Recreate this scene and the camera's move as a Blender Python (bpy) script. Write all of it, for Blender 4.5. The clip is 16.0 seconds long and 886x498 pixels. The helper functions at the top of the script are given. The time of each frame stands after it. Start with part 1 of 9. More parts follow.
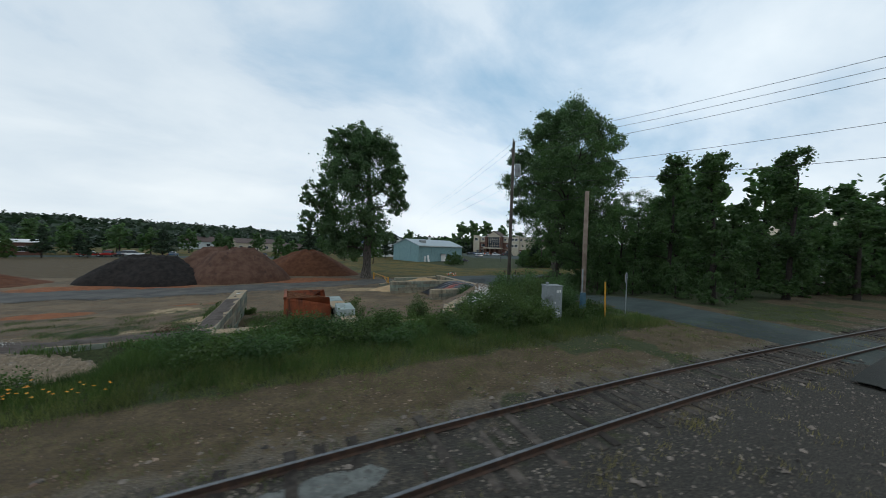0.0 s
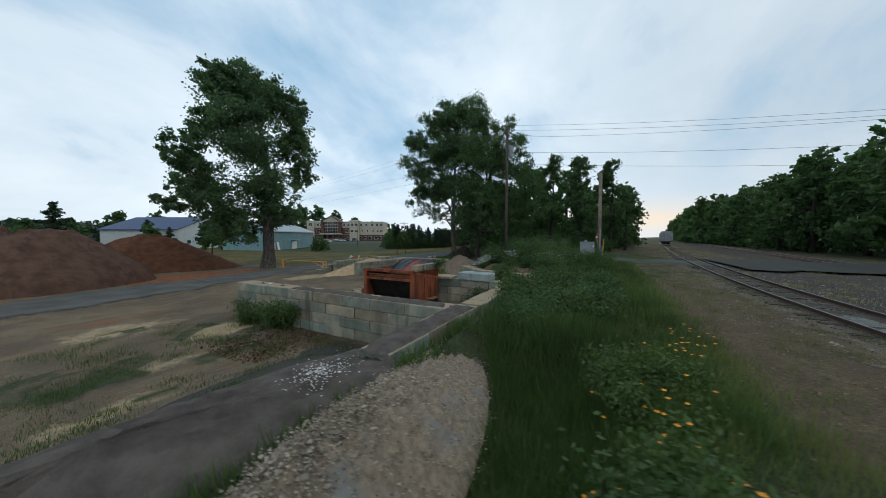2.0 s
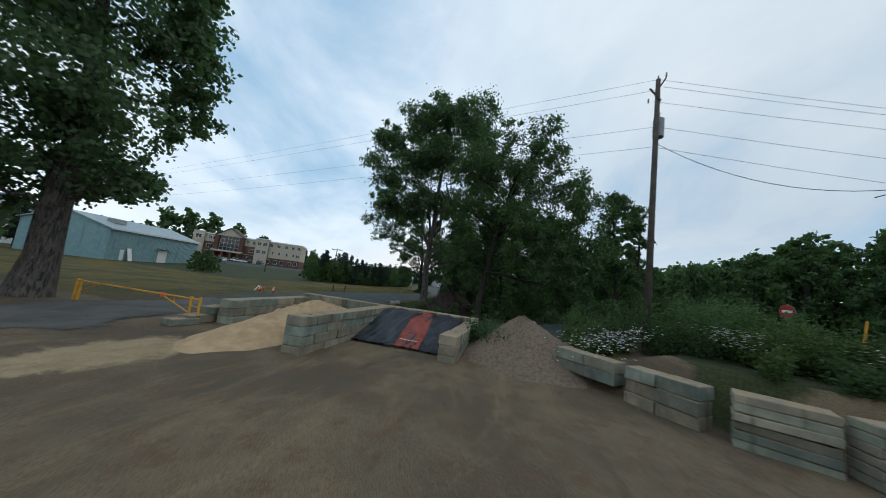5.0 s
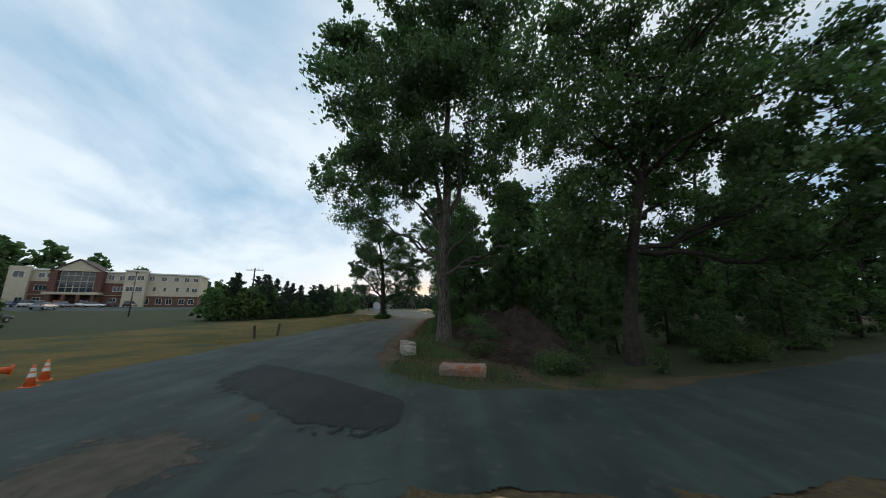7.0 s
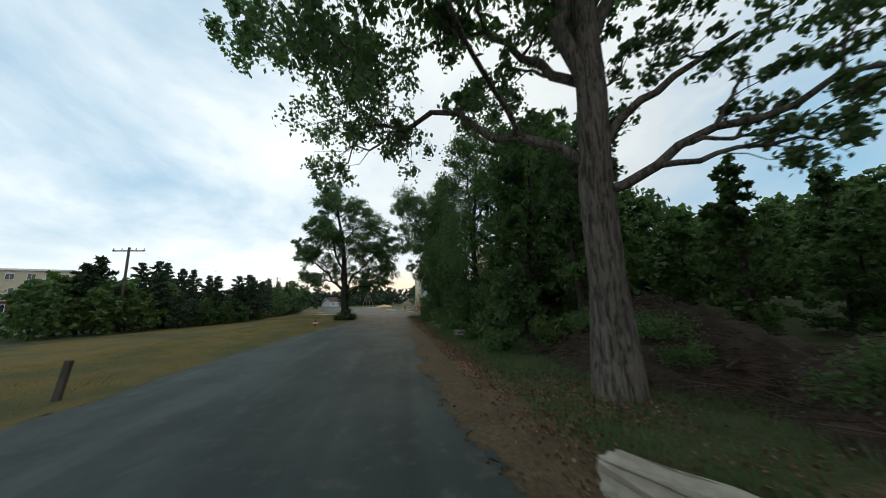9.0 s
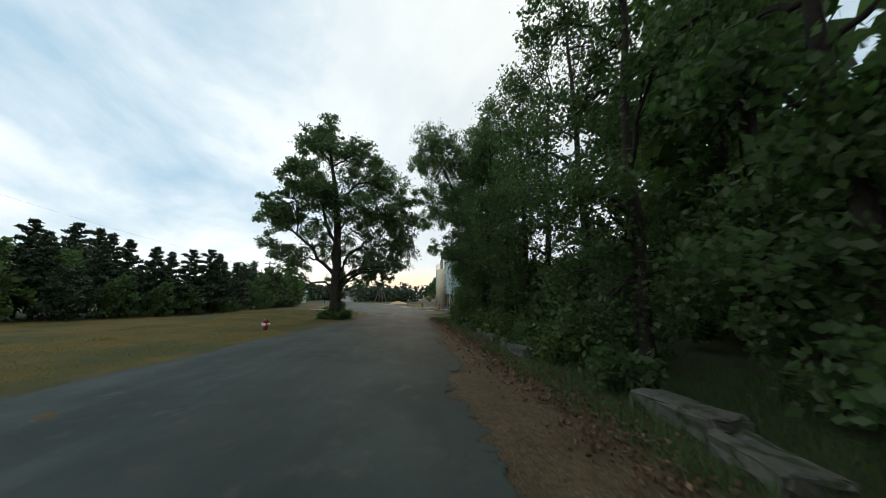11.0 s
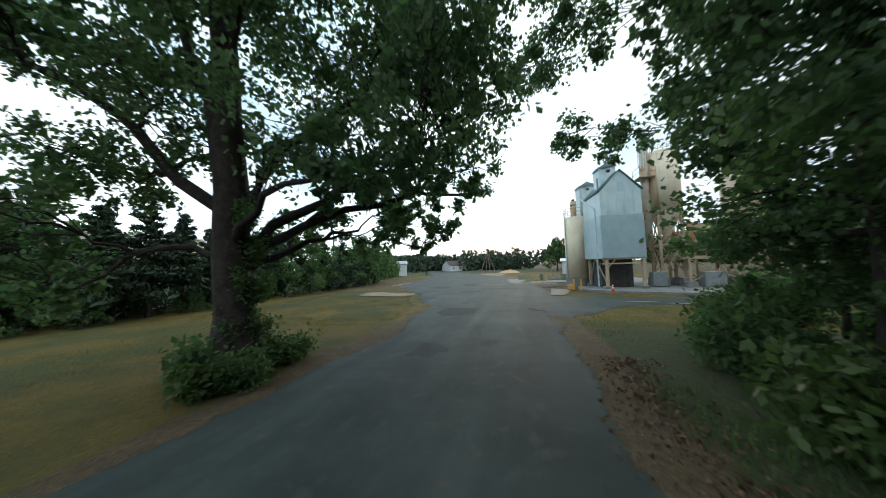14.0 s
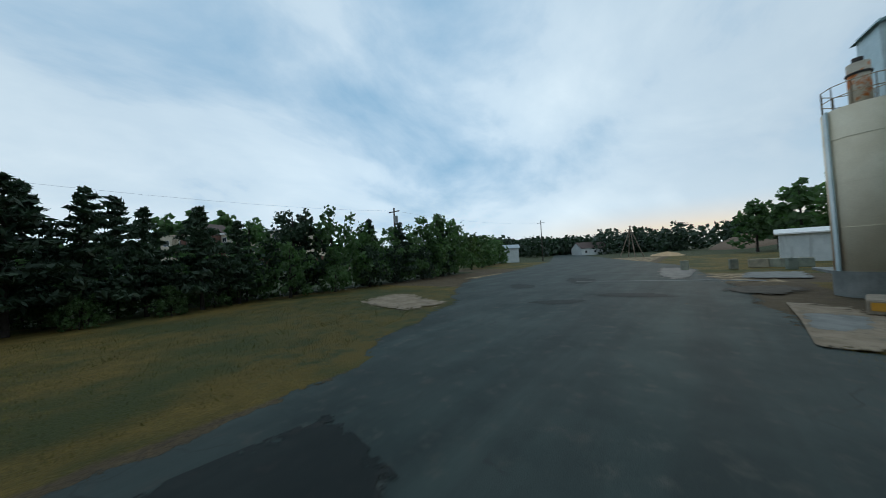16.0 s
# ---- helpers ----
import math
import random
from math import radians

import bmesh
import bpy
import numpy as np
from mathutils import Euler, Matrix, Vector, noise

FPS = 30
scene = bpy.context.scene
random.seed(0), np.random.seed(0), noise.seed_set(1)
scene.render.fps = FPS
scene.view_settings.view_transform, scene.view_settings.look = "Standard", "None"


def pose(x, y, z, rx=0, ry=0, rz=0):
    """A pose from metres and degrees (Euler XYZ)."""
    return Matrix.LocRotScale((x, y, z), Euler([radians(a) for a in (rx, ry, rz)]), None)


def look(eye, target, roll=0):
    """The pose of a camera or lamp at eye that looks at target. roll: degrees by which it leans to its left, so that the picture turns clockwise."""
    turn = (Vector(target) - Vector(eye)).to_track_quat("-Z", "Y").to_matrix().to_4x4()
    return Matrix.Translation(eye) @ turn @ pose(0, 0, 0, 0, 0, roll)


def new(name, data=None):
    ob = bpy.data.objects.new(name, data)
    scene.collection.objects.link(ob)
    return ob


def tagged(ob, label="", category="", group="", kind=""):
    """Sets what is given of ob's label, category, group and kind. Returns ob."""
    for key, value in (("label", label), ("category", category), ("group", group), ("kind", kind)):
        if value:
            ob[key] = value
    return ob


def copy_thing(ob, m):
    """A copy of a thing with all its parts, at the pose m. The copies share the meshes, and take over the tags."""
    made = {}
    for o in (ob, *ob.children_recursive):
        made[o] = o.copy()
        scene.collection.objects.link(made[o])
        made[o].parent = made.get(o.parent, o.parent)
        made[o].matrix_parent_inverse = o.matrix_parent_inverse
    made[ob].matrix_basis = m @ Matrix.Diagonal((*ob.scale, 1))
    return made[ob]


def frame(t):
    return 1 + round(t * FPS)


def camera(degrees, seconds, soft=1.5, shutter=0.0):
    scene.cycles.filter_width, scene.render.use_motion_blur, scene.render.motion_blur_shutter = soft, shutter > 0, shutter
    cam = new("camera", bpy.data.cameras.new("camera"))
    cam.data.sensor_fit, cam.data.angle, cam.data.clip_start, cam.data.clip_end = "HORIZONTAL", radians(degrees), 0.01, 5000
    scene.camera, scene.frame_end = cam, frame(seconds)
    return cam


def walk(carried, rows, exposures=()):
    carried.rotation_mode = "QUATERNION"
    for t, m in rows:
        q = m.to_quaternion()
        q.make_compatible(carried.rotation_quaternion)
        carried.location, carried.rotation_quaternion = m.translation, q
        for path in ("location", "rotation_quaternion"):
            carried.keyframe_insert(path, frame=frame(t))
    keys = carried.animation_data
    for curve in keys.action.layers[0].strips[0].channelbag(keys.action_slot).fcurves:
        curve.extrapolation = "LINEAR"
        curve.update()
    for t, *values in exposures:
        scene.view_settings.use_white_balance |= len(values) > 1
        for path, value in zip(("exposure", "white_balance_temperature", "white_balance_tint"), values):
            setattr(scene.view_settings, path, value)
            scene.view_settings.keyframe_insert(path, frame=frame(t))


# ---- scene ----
# camera and its walk: seconds, x, y, z, yaw, pitch, roll
PATH = [
    (0.0, -2.61, -6.26, 6.05, -27.01, -0.58, -2.05),
    (0.5, -8.54, -3.29, 5.78, -37.84, -1.29, -1.21),
    (1.0, -12.28, -0.15, 4.93, -46.20, -1.64, -0.96),
    (1.5, -14.50, 3.16, 4.46, -54.86, -1.88, -0.76),
    (2.0, -15.60, 6.34, 4.25, -62.07, -2.32, -0.15),
    (2.5, -15.74, 9.26, 3.98, -67.13, -2.10, -0.26),
    (3.0, -14.64, 11.85, 4.03, -70.07, -1.59, -1.03),
    (3.5, -12.47, 14.29, 4.19, -71.95, -0.46, -2.68),
    (4.0, -9.56, 16.58, 4.24, -73.46, 1.18, -4.91),
    (4.5, -6.00, 19.13, 3.90, -75.24, 3.52, -6.58),
    (4.7, -4.37, 20.19, 3.61, -76.07, 5.12, -7.15),
    (6.8, 15.22, 32.73, 2.84, -87.97, 10.39, -1.11),
    (7.0, 16.84, 33.81, 2.66, -90.00, 10.66, -0.35),
    (7.5, 21.44, 35.76, 2.42, -93.71, 10.26, 1.55),
    (8.0, 25.42, 37.30, 2.42, -96.68, 10.02, 2.55),
    (8.5, 29.63, 38.40, 2.44, -98.22, 9.65, 2.51),
    (9.0, 33.78, 39.16, 2.41, -99.11, 9.63, 1.67),
    (9.5, 38.15, 39.67, 2.47, -99.19, 8.77, 1.32),
    (9.7, 39.92, 39.91, 2.31, -99.32, 8.91, 0.72),
    (11.8, 55.86, 38.86, 1.91, -93.50, 8.77, -1.66),
    (12.0, 57.41, 38.88, 2.04, -92.58, 8.34, -1.85),
    (12.5, 61.33, 38.60, 2.24, -88.91, 7.30, -0.88),
    (13.0, 65.47, 38.29, 2.53, -83.99, 6.15, -0.80),
    (13.5, 69.69, 38.48, 2.66, -79.68, 4.74, 0.22),
    (14.0, 74.21, 38.55, 2.71, -75.02, 3.52, 1.74),
    (14.5, 78.53, 38.55, 2.59, -70.45, 2.69, 2.46),
    (15.0, 82.53, 37.84, 2.49, -64.24, 2.13, 3.02),
    (15.5, 86.77, 38.13, 2.52, -58.78, 1.83, 3.10),
    (16.0, 90.96, 38.60, 2.58, -50.44, 1.71, 3.01),
]
EXPOSURES = [(0.0, -0.28, 6150, 6), (2.0, -0.25, 6050, 5), (4.0, -0.35, 5850, 4), (4.7, -0.28, 5950, 5), (7.0, -0.2, 6300, 7), (7.5, -0.04, 6750, 6), (8.0, 0.02, 6650, 6), (9.5, -0.01, 6700, 6), (12.0, 0.02, 6750, 6), (13.5, 0.5, 6200, 4), (14.3, 0.6, 6200, 4), (15.0, 0.05, 6250, 6), (15.5, -0.2, 6200, 5), (16.0, -0.45, 5750, 1)]
cam = camera(111.46, 16.0, soft=0.8, shutter=0.2)
walk(cam, [(t, pose(x, y, z, 90 + p, r, a)) for t, x, y, z, a, p, r in PATH], EXPOSURES)

# ---- world: dusk sky with broken cloud, a low veiled sun down the line of the tracks
SUN_AZ, SUN_EL = radians(90), radians(9)
world = bpy.data.worlds.new("dusk_sky")
scene.world = world
world.use_nodes = True
wn, wl = world.node_tree.nodes, world.node_tree.links
wn.clear()


def wnode(kind, **kw):
    nd = wn.new(kind)
    for k, v in kw.items():
        nd.inputs[k.replace("_", " ")].default_value = v
    return nd


def wmath(op, a, b=None):
    nd = wn.new("ShaderNodeMath")
    nd.operation = op
    for i, s in enumerate((a, b)):
        if s is None:
            continue
        if isinstance(s, (int, float)):
            nd.inputs[i].default_value = s
        else:
            wl.new(s, nd.inputs[i])
    return nd.outputs[0]


def wramp(src, stops):
    nd = wn.new("ShaderNodeValToRGB")
    el = nd.color_ramp.elements
    while len(el) < len(stops):
        el.new(0.5)
    for e, (p, c) in zip(el, stops):
        e.position, e.color = p, (*c, 1)
    wl.new(src, nd.inputs[0])
    return nd.outputs[0]


def wmix(f, a, b):
    nd = wn.new("ShaderNodeMix")
    nd.data_type = "RGBA"
    for s, i in ((f, 0), (a, 6), (b, 7)):
        if isinstance(s, (int, float)):
            nd.inputs[i].default_value = s
        elif isinstance(s, tuple):
            nd.inputs[i].default_value = (*s, 1)
        else:
            wl.new(s, nd.inputs[i])
    return nd.outputs[2]


tc = wn.new("ShaderNodeTexCoord")
sep = wn.new("ShaderNodeSeparateXYZ")
wl.new(tc.outputs["Generated"], sep.inputs[0])
dx, dy, dz = sep.outputs
sky = wn.new("ShaderNodeTexSky")
sky.sky_type, sky.sun_disc, sky.sun_elevation, sky.sun_rotation = "NISHITA", False, SUN_EL, SUN_AZ
up = wmath("MAXIMUM", dz, 0.0)
den = wmath("ADD", up, 0.34)
comb = wn.new("ShaderNodeCombineXYZ")
wl.new(wmath("DIVIDE", dx, den), comb.inputs[0])
wl.new(wmath("DIVIDE", dy, den), comb.inputs[1])
mp = wn.new("ShaderNodeMapping")
mp.inputs["Rotation"].default_value = (0, 0, radians(-32))
mp.inputs["Scale"].default_value = (0.36, 0.50, 1)
wl.new(comb.outputs[0], mp.inputs[0])
big = wnode("ShaderNodeTexNoise", Scale=1.0, Detail=5.0, Roughness=0.5, Distortion=0.1)
wl.new(mp.outputs[0], big.inputs["Vector"])
fine = wnode("ShaderNodeTexNoise", Scale=3.3, Detail=7.0, Roughness=0.58, Distortion=0.35)
wl.new(mp.outputs[0], fine.inputs["Vector"])
cover = wmath("ADD", wmath("MULTIPLY", big.outputs[0], 0.66), wmath("MULTIPLY", fine.outputs[0], 0.34))
# the cloud thins out towards the south-east
south = wmath("POWER", wmath("MAXIMUM", wmath("ADD", wmath("MULTIPLY", dx, 0.79), wmath("MULTIPLY", dy, -0.61)), 0.0), 2.5)
cover = wmath("SUBTRACT", cover, wmath("MULTIPLY", south, 0.135))
clear = wmix(0.86, sky.outputs[0], (3.6, 6.2, 8.6))
grey = wramp(cover, [(0.38, (6.9, 7.9, 9.2)), (0.48, (8.4, 9.2, 10.0)), (0.60, (11.0, 11.3, 11.5))])
# thicker pale cloud to the north-east, thin shaded cloud to the south-east
pale_side = wmath("POWER", wmath("MAXIMUM", wmath("ADD", wmath("MULTIPLY", dx, 0.82), wmath("MULTIPLY", dy, 0.57)), 0.0), 3.0)
thick = wmath("SUBTRACT", wmath("ADD", 0.96, wmath("MULTIPLY", pale_side, 0.21)), wmath("MULTIPLY", south, 0.15))
scl = wn.new("ShaderNodeVectorMath")
scl.operation = "SCALE"
wl.new(grey, scl.inputs[0]), wl.new(thick, scl.inputs["Scale"])
grey = scl.outputs[0]
mask = wramp(cover, [(0.345, (0, 0, 0)), (0.465, (1, 1, 1))])
mid = wmix(mask, clear, grey)
low = wmath("SUBTRACT", 1.0, wmath("MULTIPLY", up, 4.2))
low = wmath("MAXIMUM", low, 0.0)
pale = wmix(wmath("MULTIPLY", low, 0.55), mid, (10.6, 10.9, 11.0))
# warm band low towards the sun
sd = wmath("ADD", wmath("MULTIPLY", dx, math.sin(SUN_AZ)), wmath("MULTIPLY", dy, math.cos(SUN_AZ)))
near_sun = wmath("POWER", wmath("MAXIMUM", sd, 0.0), 16.0)
band = wmath("POWER", wmath("MAXIMUM", wmath("SUBTRACT", 1.0, wmath("MULTIPLY", wmath("ABSOLUTE", wmath("SUBTRACT", dz, 0.05)), 13.0)), 0.0), 1.6)
glow = wmath("MULTIPLY", near_sun, band)
final = wmix(wmath("MULTIPLY", glow, 0.7), pale, (14.0, 9.8, 6.0))
bg = wn.new("ShaderNodeBackground")
bg.inputs[1].default_value = 0.102
wl.new(final, bg.inputs[0])
out = wn.new("ShaderNodeOutputWorld")
wl.new(bg.outputs[0], out.inputs[0])

sun = bpy.data.lights.new("sun", "SUN")
sun.energy, sun.angle, sun.color = 0.38, radians(14), (1.0, 0.72, 0.48)
sun_ob = new("sun", sun)
sun_ob.matrix_world = look((0, 0, 60), Vector((0, 0, 60)) - Vector((math.sin(SUN_AZ) * math.cos(SUN_EL), math.cos(SUN_AZ) * math.cos(SUN_EL), math.sin(SUN_EL))))


# ---- materials
def material(name, rough=0.85, metal=0.0):
    m = bpy.data.materials.new(name)
    m.use_nodes = True
    b = m.node_tree.nodes["Principled BSDF"]
    b.inputs["Roughness"].default_value = rough
    b.inputs["Metallic"].default_value = metal
    b.inputs["Specular IOR Level"].default_value = 0.3
    return m, m.node_tree.nodes, m.node_tree.links, b


def put(l, val, sock):
    if hasattr(val, "links"):
        l.new(val, sock)
    elif isinstance(val, tuple) and len(val) == 3:
        sock.default_value = (*val, 1)
    else:
        sock.default_value = val


def mixc(n, l, f, a, b, mode="MIX"):
    nd = n.new("ShaderNodeMix")
    nd.data_type, nd.blend_type = "RGBA", mode
    put(l, f, nd.inputs[0]), put(l, a, nd.inputs[6]), put(l, b, nd.inputs[7])
    return nd.outputs[2]


def noise_of(n, l, scale, detail=5.0, rough=0.6, vec=None, distort=0.0):
    nd = n.new("ShaderNodeTexNoise")
    nd.inputs["Scale"].default_value, nd.inputs["Detail"].default_value = scale, detail
    nd.inputs["Roughness"].default_value, nd.inputs["Distortion"].default_value = rough, distort
    if vec is None:
        g = n.new("ShaderNodeNewGeometry")
        vec = g.outputs["Position"]
    l.new(vec, nd.inputs["Vector"])
    return nd.outputs[0]


def span(n, l, src, lo, hi, a=0.0, b=1.0):
    nd = n.new("ShaderNodeMapRange")
    nd.interpolation_type = "SMOOTHSTEP"
    put(l, src, nd.inputs[0])
    for i, v in enumerate((lo, hi, a, b)):
        nd.inputs[i + 1].default_value = v
    return nd.outputs[0]


def calc(n, l, op, a, b=0.0):
    nd = n.new("ShaderNodeMath")
    nd.operation = op
    put(l, a, nd.inputs[0]), put(l, b, nd.inputs[1])
    return nd.outputs[0]


def bump(n, l, b, height, strength=0.4, dist=0.02):
    nd = n.new("ShaderNodeBump")
    nd.inputs["Strength"].default_value, nd.inputs["Distance"].default_value = strength, dist
    l.new(height, nd.inputs["Height"])
    l.new(nd.outputs[0], b.inputs["Normal"])


def plain(name, base, other, scale=3.0, rough=0.8, metal=0.0, fine=30.0, bump_h=0.01, stain=None, stain_at=(0.55, 0.7), stain_scale=1.2, streak=False, island=0.0, ob_random=0.0):
    """Base colour varied at two scales, optional stains of a second colour, streaks that run down, and random tint per piece."""
    m, n, l, b = material(name, rough, metal)
    col = mixc(n, l, span(n, l, noise_of(n, l, scale), 0.3, 0.7), base, other)
    gr = noise_of(n, l, fine, 3.0)
    col = mixc(n, l, 0.35, col, mixc(n, l, gr, (0.35, 0.35, 0.35), (1.3, 1.3, 1.3)), "MULTIPLY")
    if stain:
        vec = None
        if streak:
            g = n.new("ShaderNodeNewGeometry")
            mpn = n.new("ShaderNodeMapping")
            mpn.inputs["Scale"].default_value = (1, 1, 0.12)
            l.new(g.outputs["Position"], mpn.inputs[0])
            vec = mpn.outputs[0]
        col = mixc(n, l, span(n, l, noise_of(n, l, stain_scale, 6.0, 0.65, vec), *stain_at), col, stain)
    if island or ob_random:
        src = n.new("ShaderNodeObjectInfo").outputs["Random"] if ob_random else n.new("ShaderNodeNewGeometry").outputs["Random Per Island"]
        k = ob_random or island
        f = span(n, l, src, 0, 1, 1 - k, 1 + k)
        cc = n.new("ShaderNodeCombineColor")
        for i in range(3):
            l.new(f, cc.inputs[i])
        col = mixc(n, l, 1.0, col, cc.outputs[0], "MULTIPLY")
    l.new(col, b.inputs["Base Color"])
    if bump_h:
        bump(n, l, b, gr, 0.5, bump_h)
    return m


def leafy(name, dark, light, hang=0.35):
    m, n, l, b = material(name, 0.55)
    g = n.new("ShaderNodeNewGeometry")
    col = mixc(n, l, g.outputs["Random Per Island"], dark, light)
    big_n = noise_of(n, l, 0.35, 3.0)
    col = mixc(n, l, span(n, l, big_n, 0.35, 0.65, 0.0, 0.5), col, tuple(v * 1.5 for v in light))
    l.new(col, b.inputs["Base Color"])
    tr = n.new("ShaderNodeBsdfTranslucent")
    l.new(mixc(n, l, 1.0, col, (0.85, 1.18, 0.66), "MULTIPLY"), tr.inputs[0])
    mx = n.new("ShaderNodeMixShader")
    mx.inputs[0].default_value = hang
    l.new(b.outputs[0], mx.inputs[1]), l.new(tr.outputs[0], mx.inputs[2])
    l.new(mx.outputs[0], n["Material Output"].inputs[0])
    return m


def ground_material():
    """One sheet: bare earth, mixed by the two zone layers with lawn, weeds, stone ballast, pale sand, yard grit and red soil."""
    m, n, l, b = material("ground", 0.95)
    big_n, mid_n, small, pebbles = noise_of(n, l, 0.22, 6), noise_of(n, l, 1.3, 6), noise_of(n, l, 9, 5), n.new("ShaderNodeTexVoronoi")
    g = n.new("ShaderNodeNewGeometry")
    l.new(g.outputs["Position"], pebbles.inputs["Vector"])
    pebbles.inputs["Scale"].default_value = 22.0

    def layer(name):
        a = n.new("ShaderNodeAttribute")
        a.attribute_name = name
        s = n.new("ShaderNodeSeparateColor")
        l.new(a.outputs["Color"], s.inputs[0])
        return [*s.outputs, a.outputs["Alpha"]]

    za, zb = layer("zone_a"), layer("zone_b")
    edge = calc(n, l, "ADD", calc(n, l, "MULTIPLY", mid_n, 0.65), calc(n, l, "MULTIPLY", small, 0.35))

    def cover_of(z, soft=0.12):
        k = calc(n, l, "ADD", z, calc(n, l, "MULTIPLY", calc(n, l, "SUBTRACT", edge, 0.5), 1.1))
        return span(n, l, k, 0.5 - soft, 0.5 + soft)

    earth = mixc(n, l, span(n, l, mid_n, 0.3, 0.7), (0.122, 0.092, 0.053), (0.200, 0.155, 0.090))
    earth = mixc(n, l, span(n, l, small, 0.35, 0.7), earth, (0.10, 0.072, 0.050))
    lawn = mixc(n, l, span(n, l, mid_n, 0.3, 0.7), (0.135, 0.104, 0.020), (0.225, 0.158, 0.036))
    lawn = mixc(n, l, span(n, l, big_n, 0.42, 0.62), lawn, (0.075, 0.088, 0.024))
    weeds = mixc(n, l, span(n, l, small, 0.3, 0.7), (0.040, 0.058, 0.022), (0.085, 0.100, 0.040))
    ballast = mixc(n, l, pebbles.outputs["Distance"], (0.024, 0.024, 0.024), (0.115, 0.105, 0.096))
    ballast = mixc(n, l, span(n, l, pebbles.outputs["Color"], 0.86, 0.97), ballast, (0.28, 0.23, 0.19))
    sand = mixc(n, l, span(n, l, mid_n, 0.3, 0.7), (0.46, 0.34, 0.21), (0.60, 0.47, 0.32))
    grit = mixc(n, l, span(n, l, big_n, 0.38, 0.62), (0.165, 0.130, 0.098), (0.270, 0.205, 0.145))
    grit = mixc(n, l, span(n, l, mid_n, 0.45, 0.7), grit, (0.205, 0.138, 0.090))
    gmp = n.new("ShaderNodeMapping")
    gmp.inputs["Rotation"].default_value = (0, 0, radians(-24))
    gmp.inputs["Scale"].default_value = (0.16, 0.52, 1)
    l.new(g.outputs["Position"], gmp.inputs[0])
    ruts = noise_of(n, l, 1.0, 7, 0.66, gmp.outputs[0], 1.5)
    grit = mixc(n, l, span(n, l, ruts, 0.50, 0.74), grit, (0.34, 0.248, 0.165))
    grit = mixc(n, l, span(n, l, ruts, 0.44, 0.28, 0.0, 0.7), grit, (0.120, 0.096, 0.076))
    red = mixc(n, l, span(n, l, mid_n, 0.3, 0.7), (0.30, 0.105, 0.045), (0.42, 0.165, 0.075))
    stone = mixc(n, l, pebbles.outputs["Distance"], (0.10, 0.084, 0.07), (0.27, 0.23, 0.19))
    black = mixc(n, l, small, (0.045, 0.043, 0.043), (0.095, 0.088, 0.084))
    col = earth
    for z, c in ((za[0], grit), (zb[1], black), (zb[0], red), (za[3], sand), (zb[2], stone), (za[1], lawn), (za[2], weeds), (zb[3], ballast)):
        col = mixc(n, l, cover_of(z), col, c)
    speck = noise_of(n, l, 34, 3, 0.75)
    col = mixc(n, l, 0.55, col, mixc(n, l, span(n, l, speck, 0.3, 0.72), (0.35, 0.36, 0.36), (1.9, 1.85, 1.7)), "MULTIPLY")
    col = mixc(n, l, 1.0, col, (0.60, 0.595, 0.545), "MULTIPLY")
    l.new(col, b.inputs["Base Color"])
    hgt = calc(n, l, "ADD", calc(n, l, "MULTIPLY", small, 0.7), calc(n, l, "MULTIPLY", pebbles.outputs["Distance"], 0.5))
    bump(n, l, b, hgt, 0.7, 0.05)
    return m


def asphalt_material(name, tint=1.0):
    m, n, l, b = material(name, 0.82)
    a, c, d = noise_of(n, l, 0.35, 6, 0.6), noise_of(n, l, 2.2, 6, 0.65), noise_of(n, l, 60, 2)
    vor = n.new("ShaderNodeTexVoronoi")
    vor.feature = "DISTANCE_TO_EDGE"
    g = n.new("ShaderNodeNewGeometry")
    wob = n.new("ShaderNodeVectorMath")
    wob.operation = "ADD"
    nz = n.new("ShaderNodeTexNoise")
    nz.inputs["Scale"].default_value = 1.1
    l.new(g.outputs["Position"], nz.inputs["Vector"])
    l.new(g.outputs["Position"], wob.inputs[0]), l.new(nz.outputs["Color"], wob.inputs[1])
    l.new(wob.outputs[0], vor.inputs["Vector"])
    vor.inputs["Scale"].default_value = 0.32
    t = tint
    col = mixc(n, l, span(n, l, a, 0.35, 0.65), (0.051 * t, 0.071 * t, 0.068 * t), (0.090 * t, 0.112 * t, 0.104 * t))
    col = mixc(n, l, span(n, l, c, 0.52, 0.72), col, (0.122 * t, 0.120 * t, 0.106 * t))
    col = mixc(n, l, 0.4, col, mixc(n, l, d, (0.45, 0.45, 0.45), (1.3, 1.3, 1.3)), "MULTIPLY")
    smp = n.new("ShaderNodeMapping")
    smp.inputs["Scale"].default_value = (0.07, 0.8, 1)
    l.new(g.outputs["Position"], smp.inputs[0])
    lane = noise_of(n, l, 1.0, 5, 0.6, smp.outputs[0], 0.3)
    col = mixc(n, l, span(n, l, lane, 0.38, 0.66), mixc(n, l, 1.0, col, (0.76, 0.83, 0.82), "MULTIPLY"), mixc(n, l, 1.0, col, (1.08, 1.19, 1.15), "MULTIPLY"))
    crack = calc(n, l, "MULTIPLY", span(n, l, vor.outputs["Distance"], 0.002, 0.008, 0.75, 0.0), span(n, l, a, 0.52, 0.66))
    col = mixc(n, l, crack, col, (0.022, 0.022, 0.022))
    l.new(col, b.inputs["Base Color"])
    bump(n, l, b, d, 0.35, 0.012)
    return m


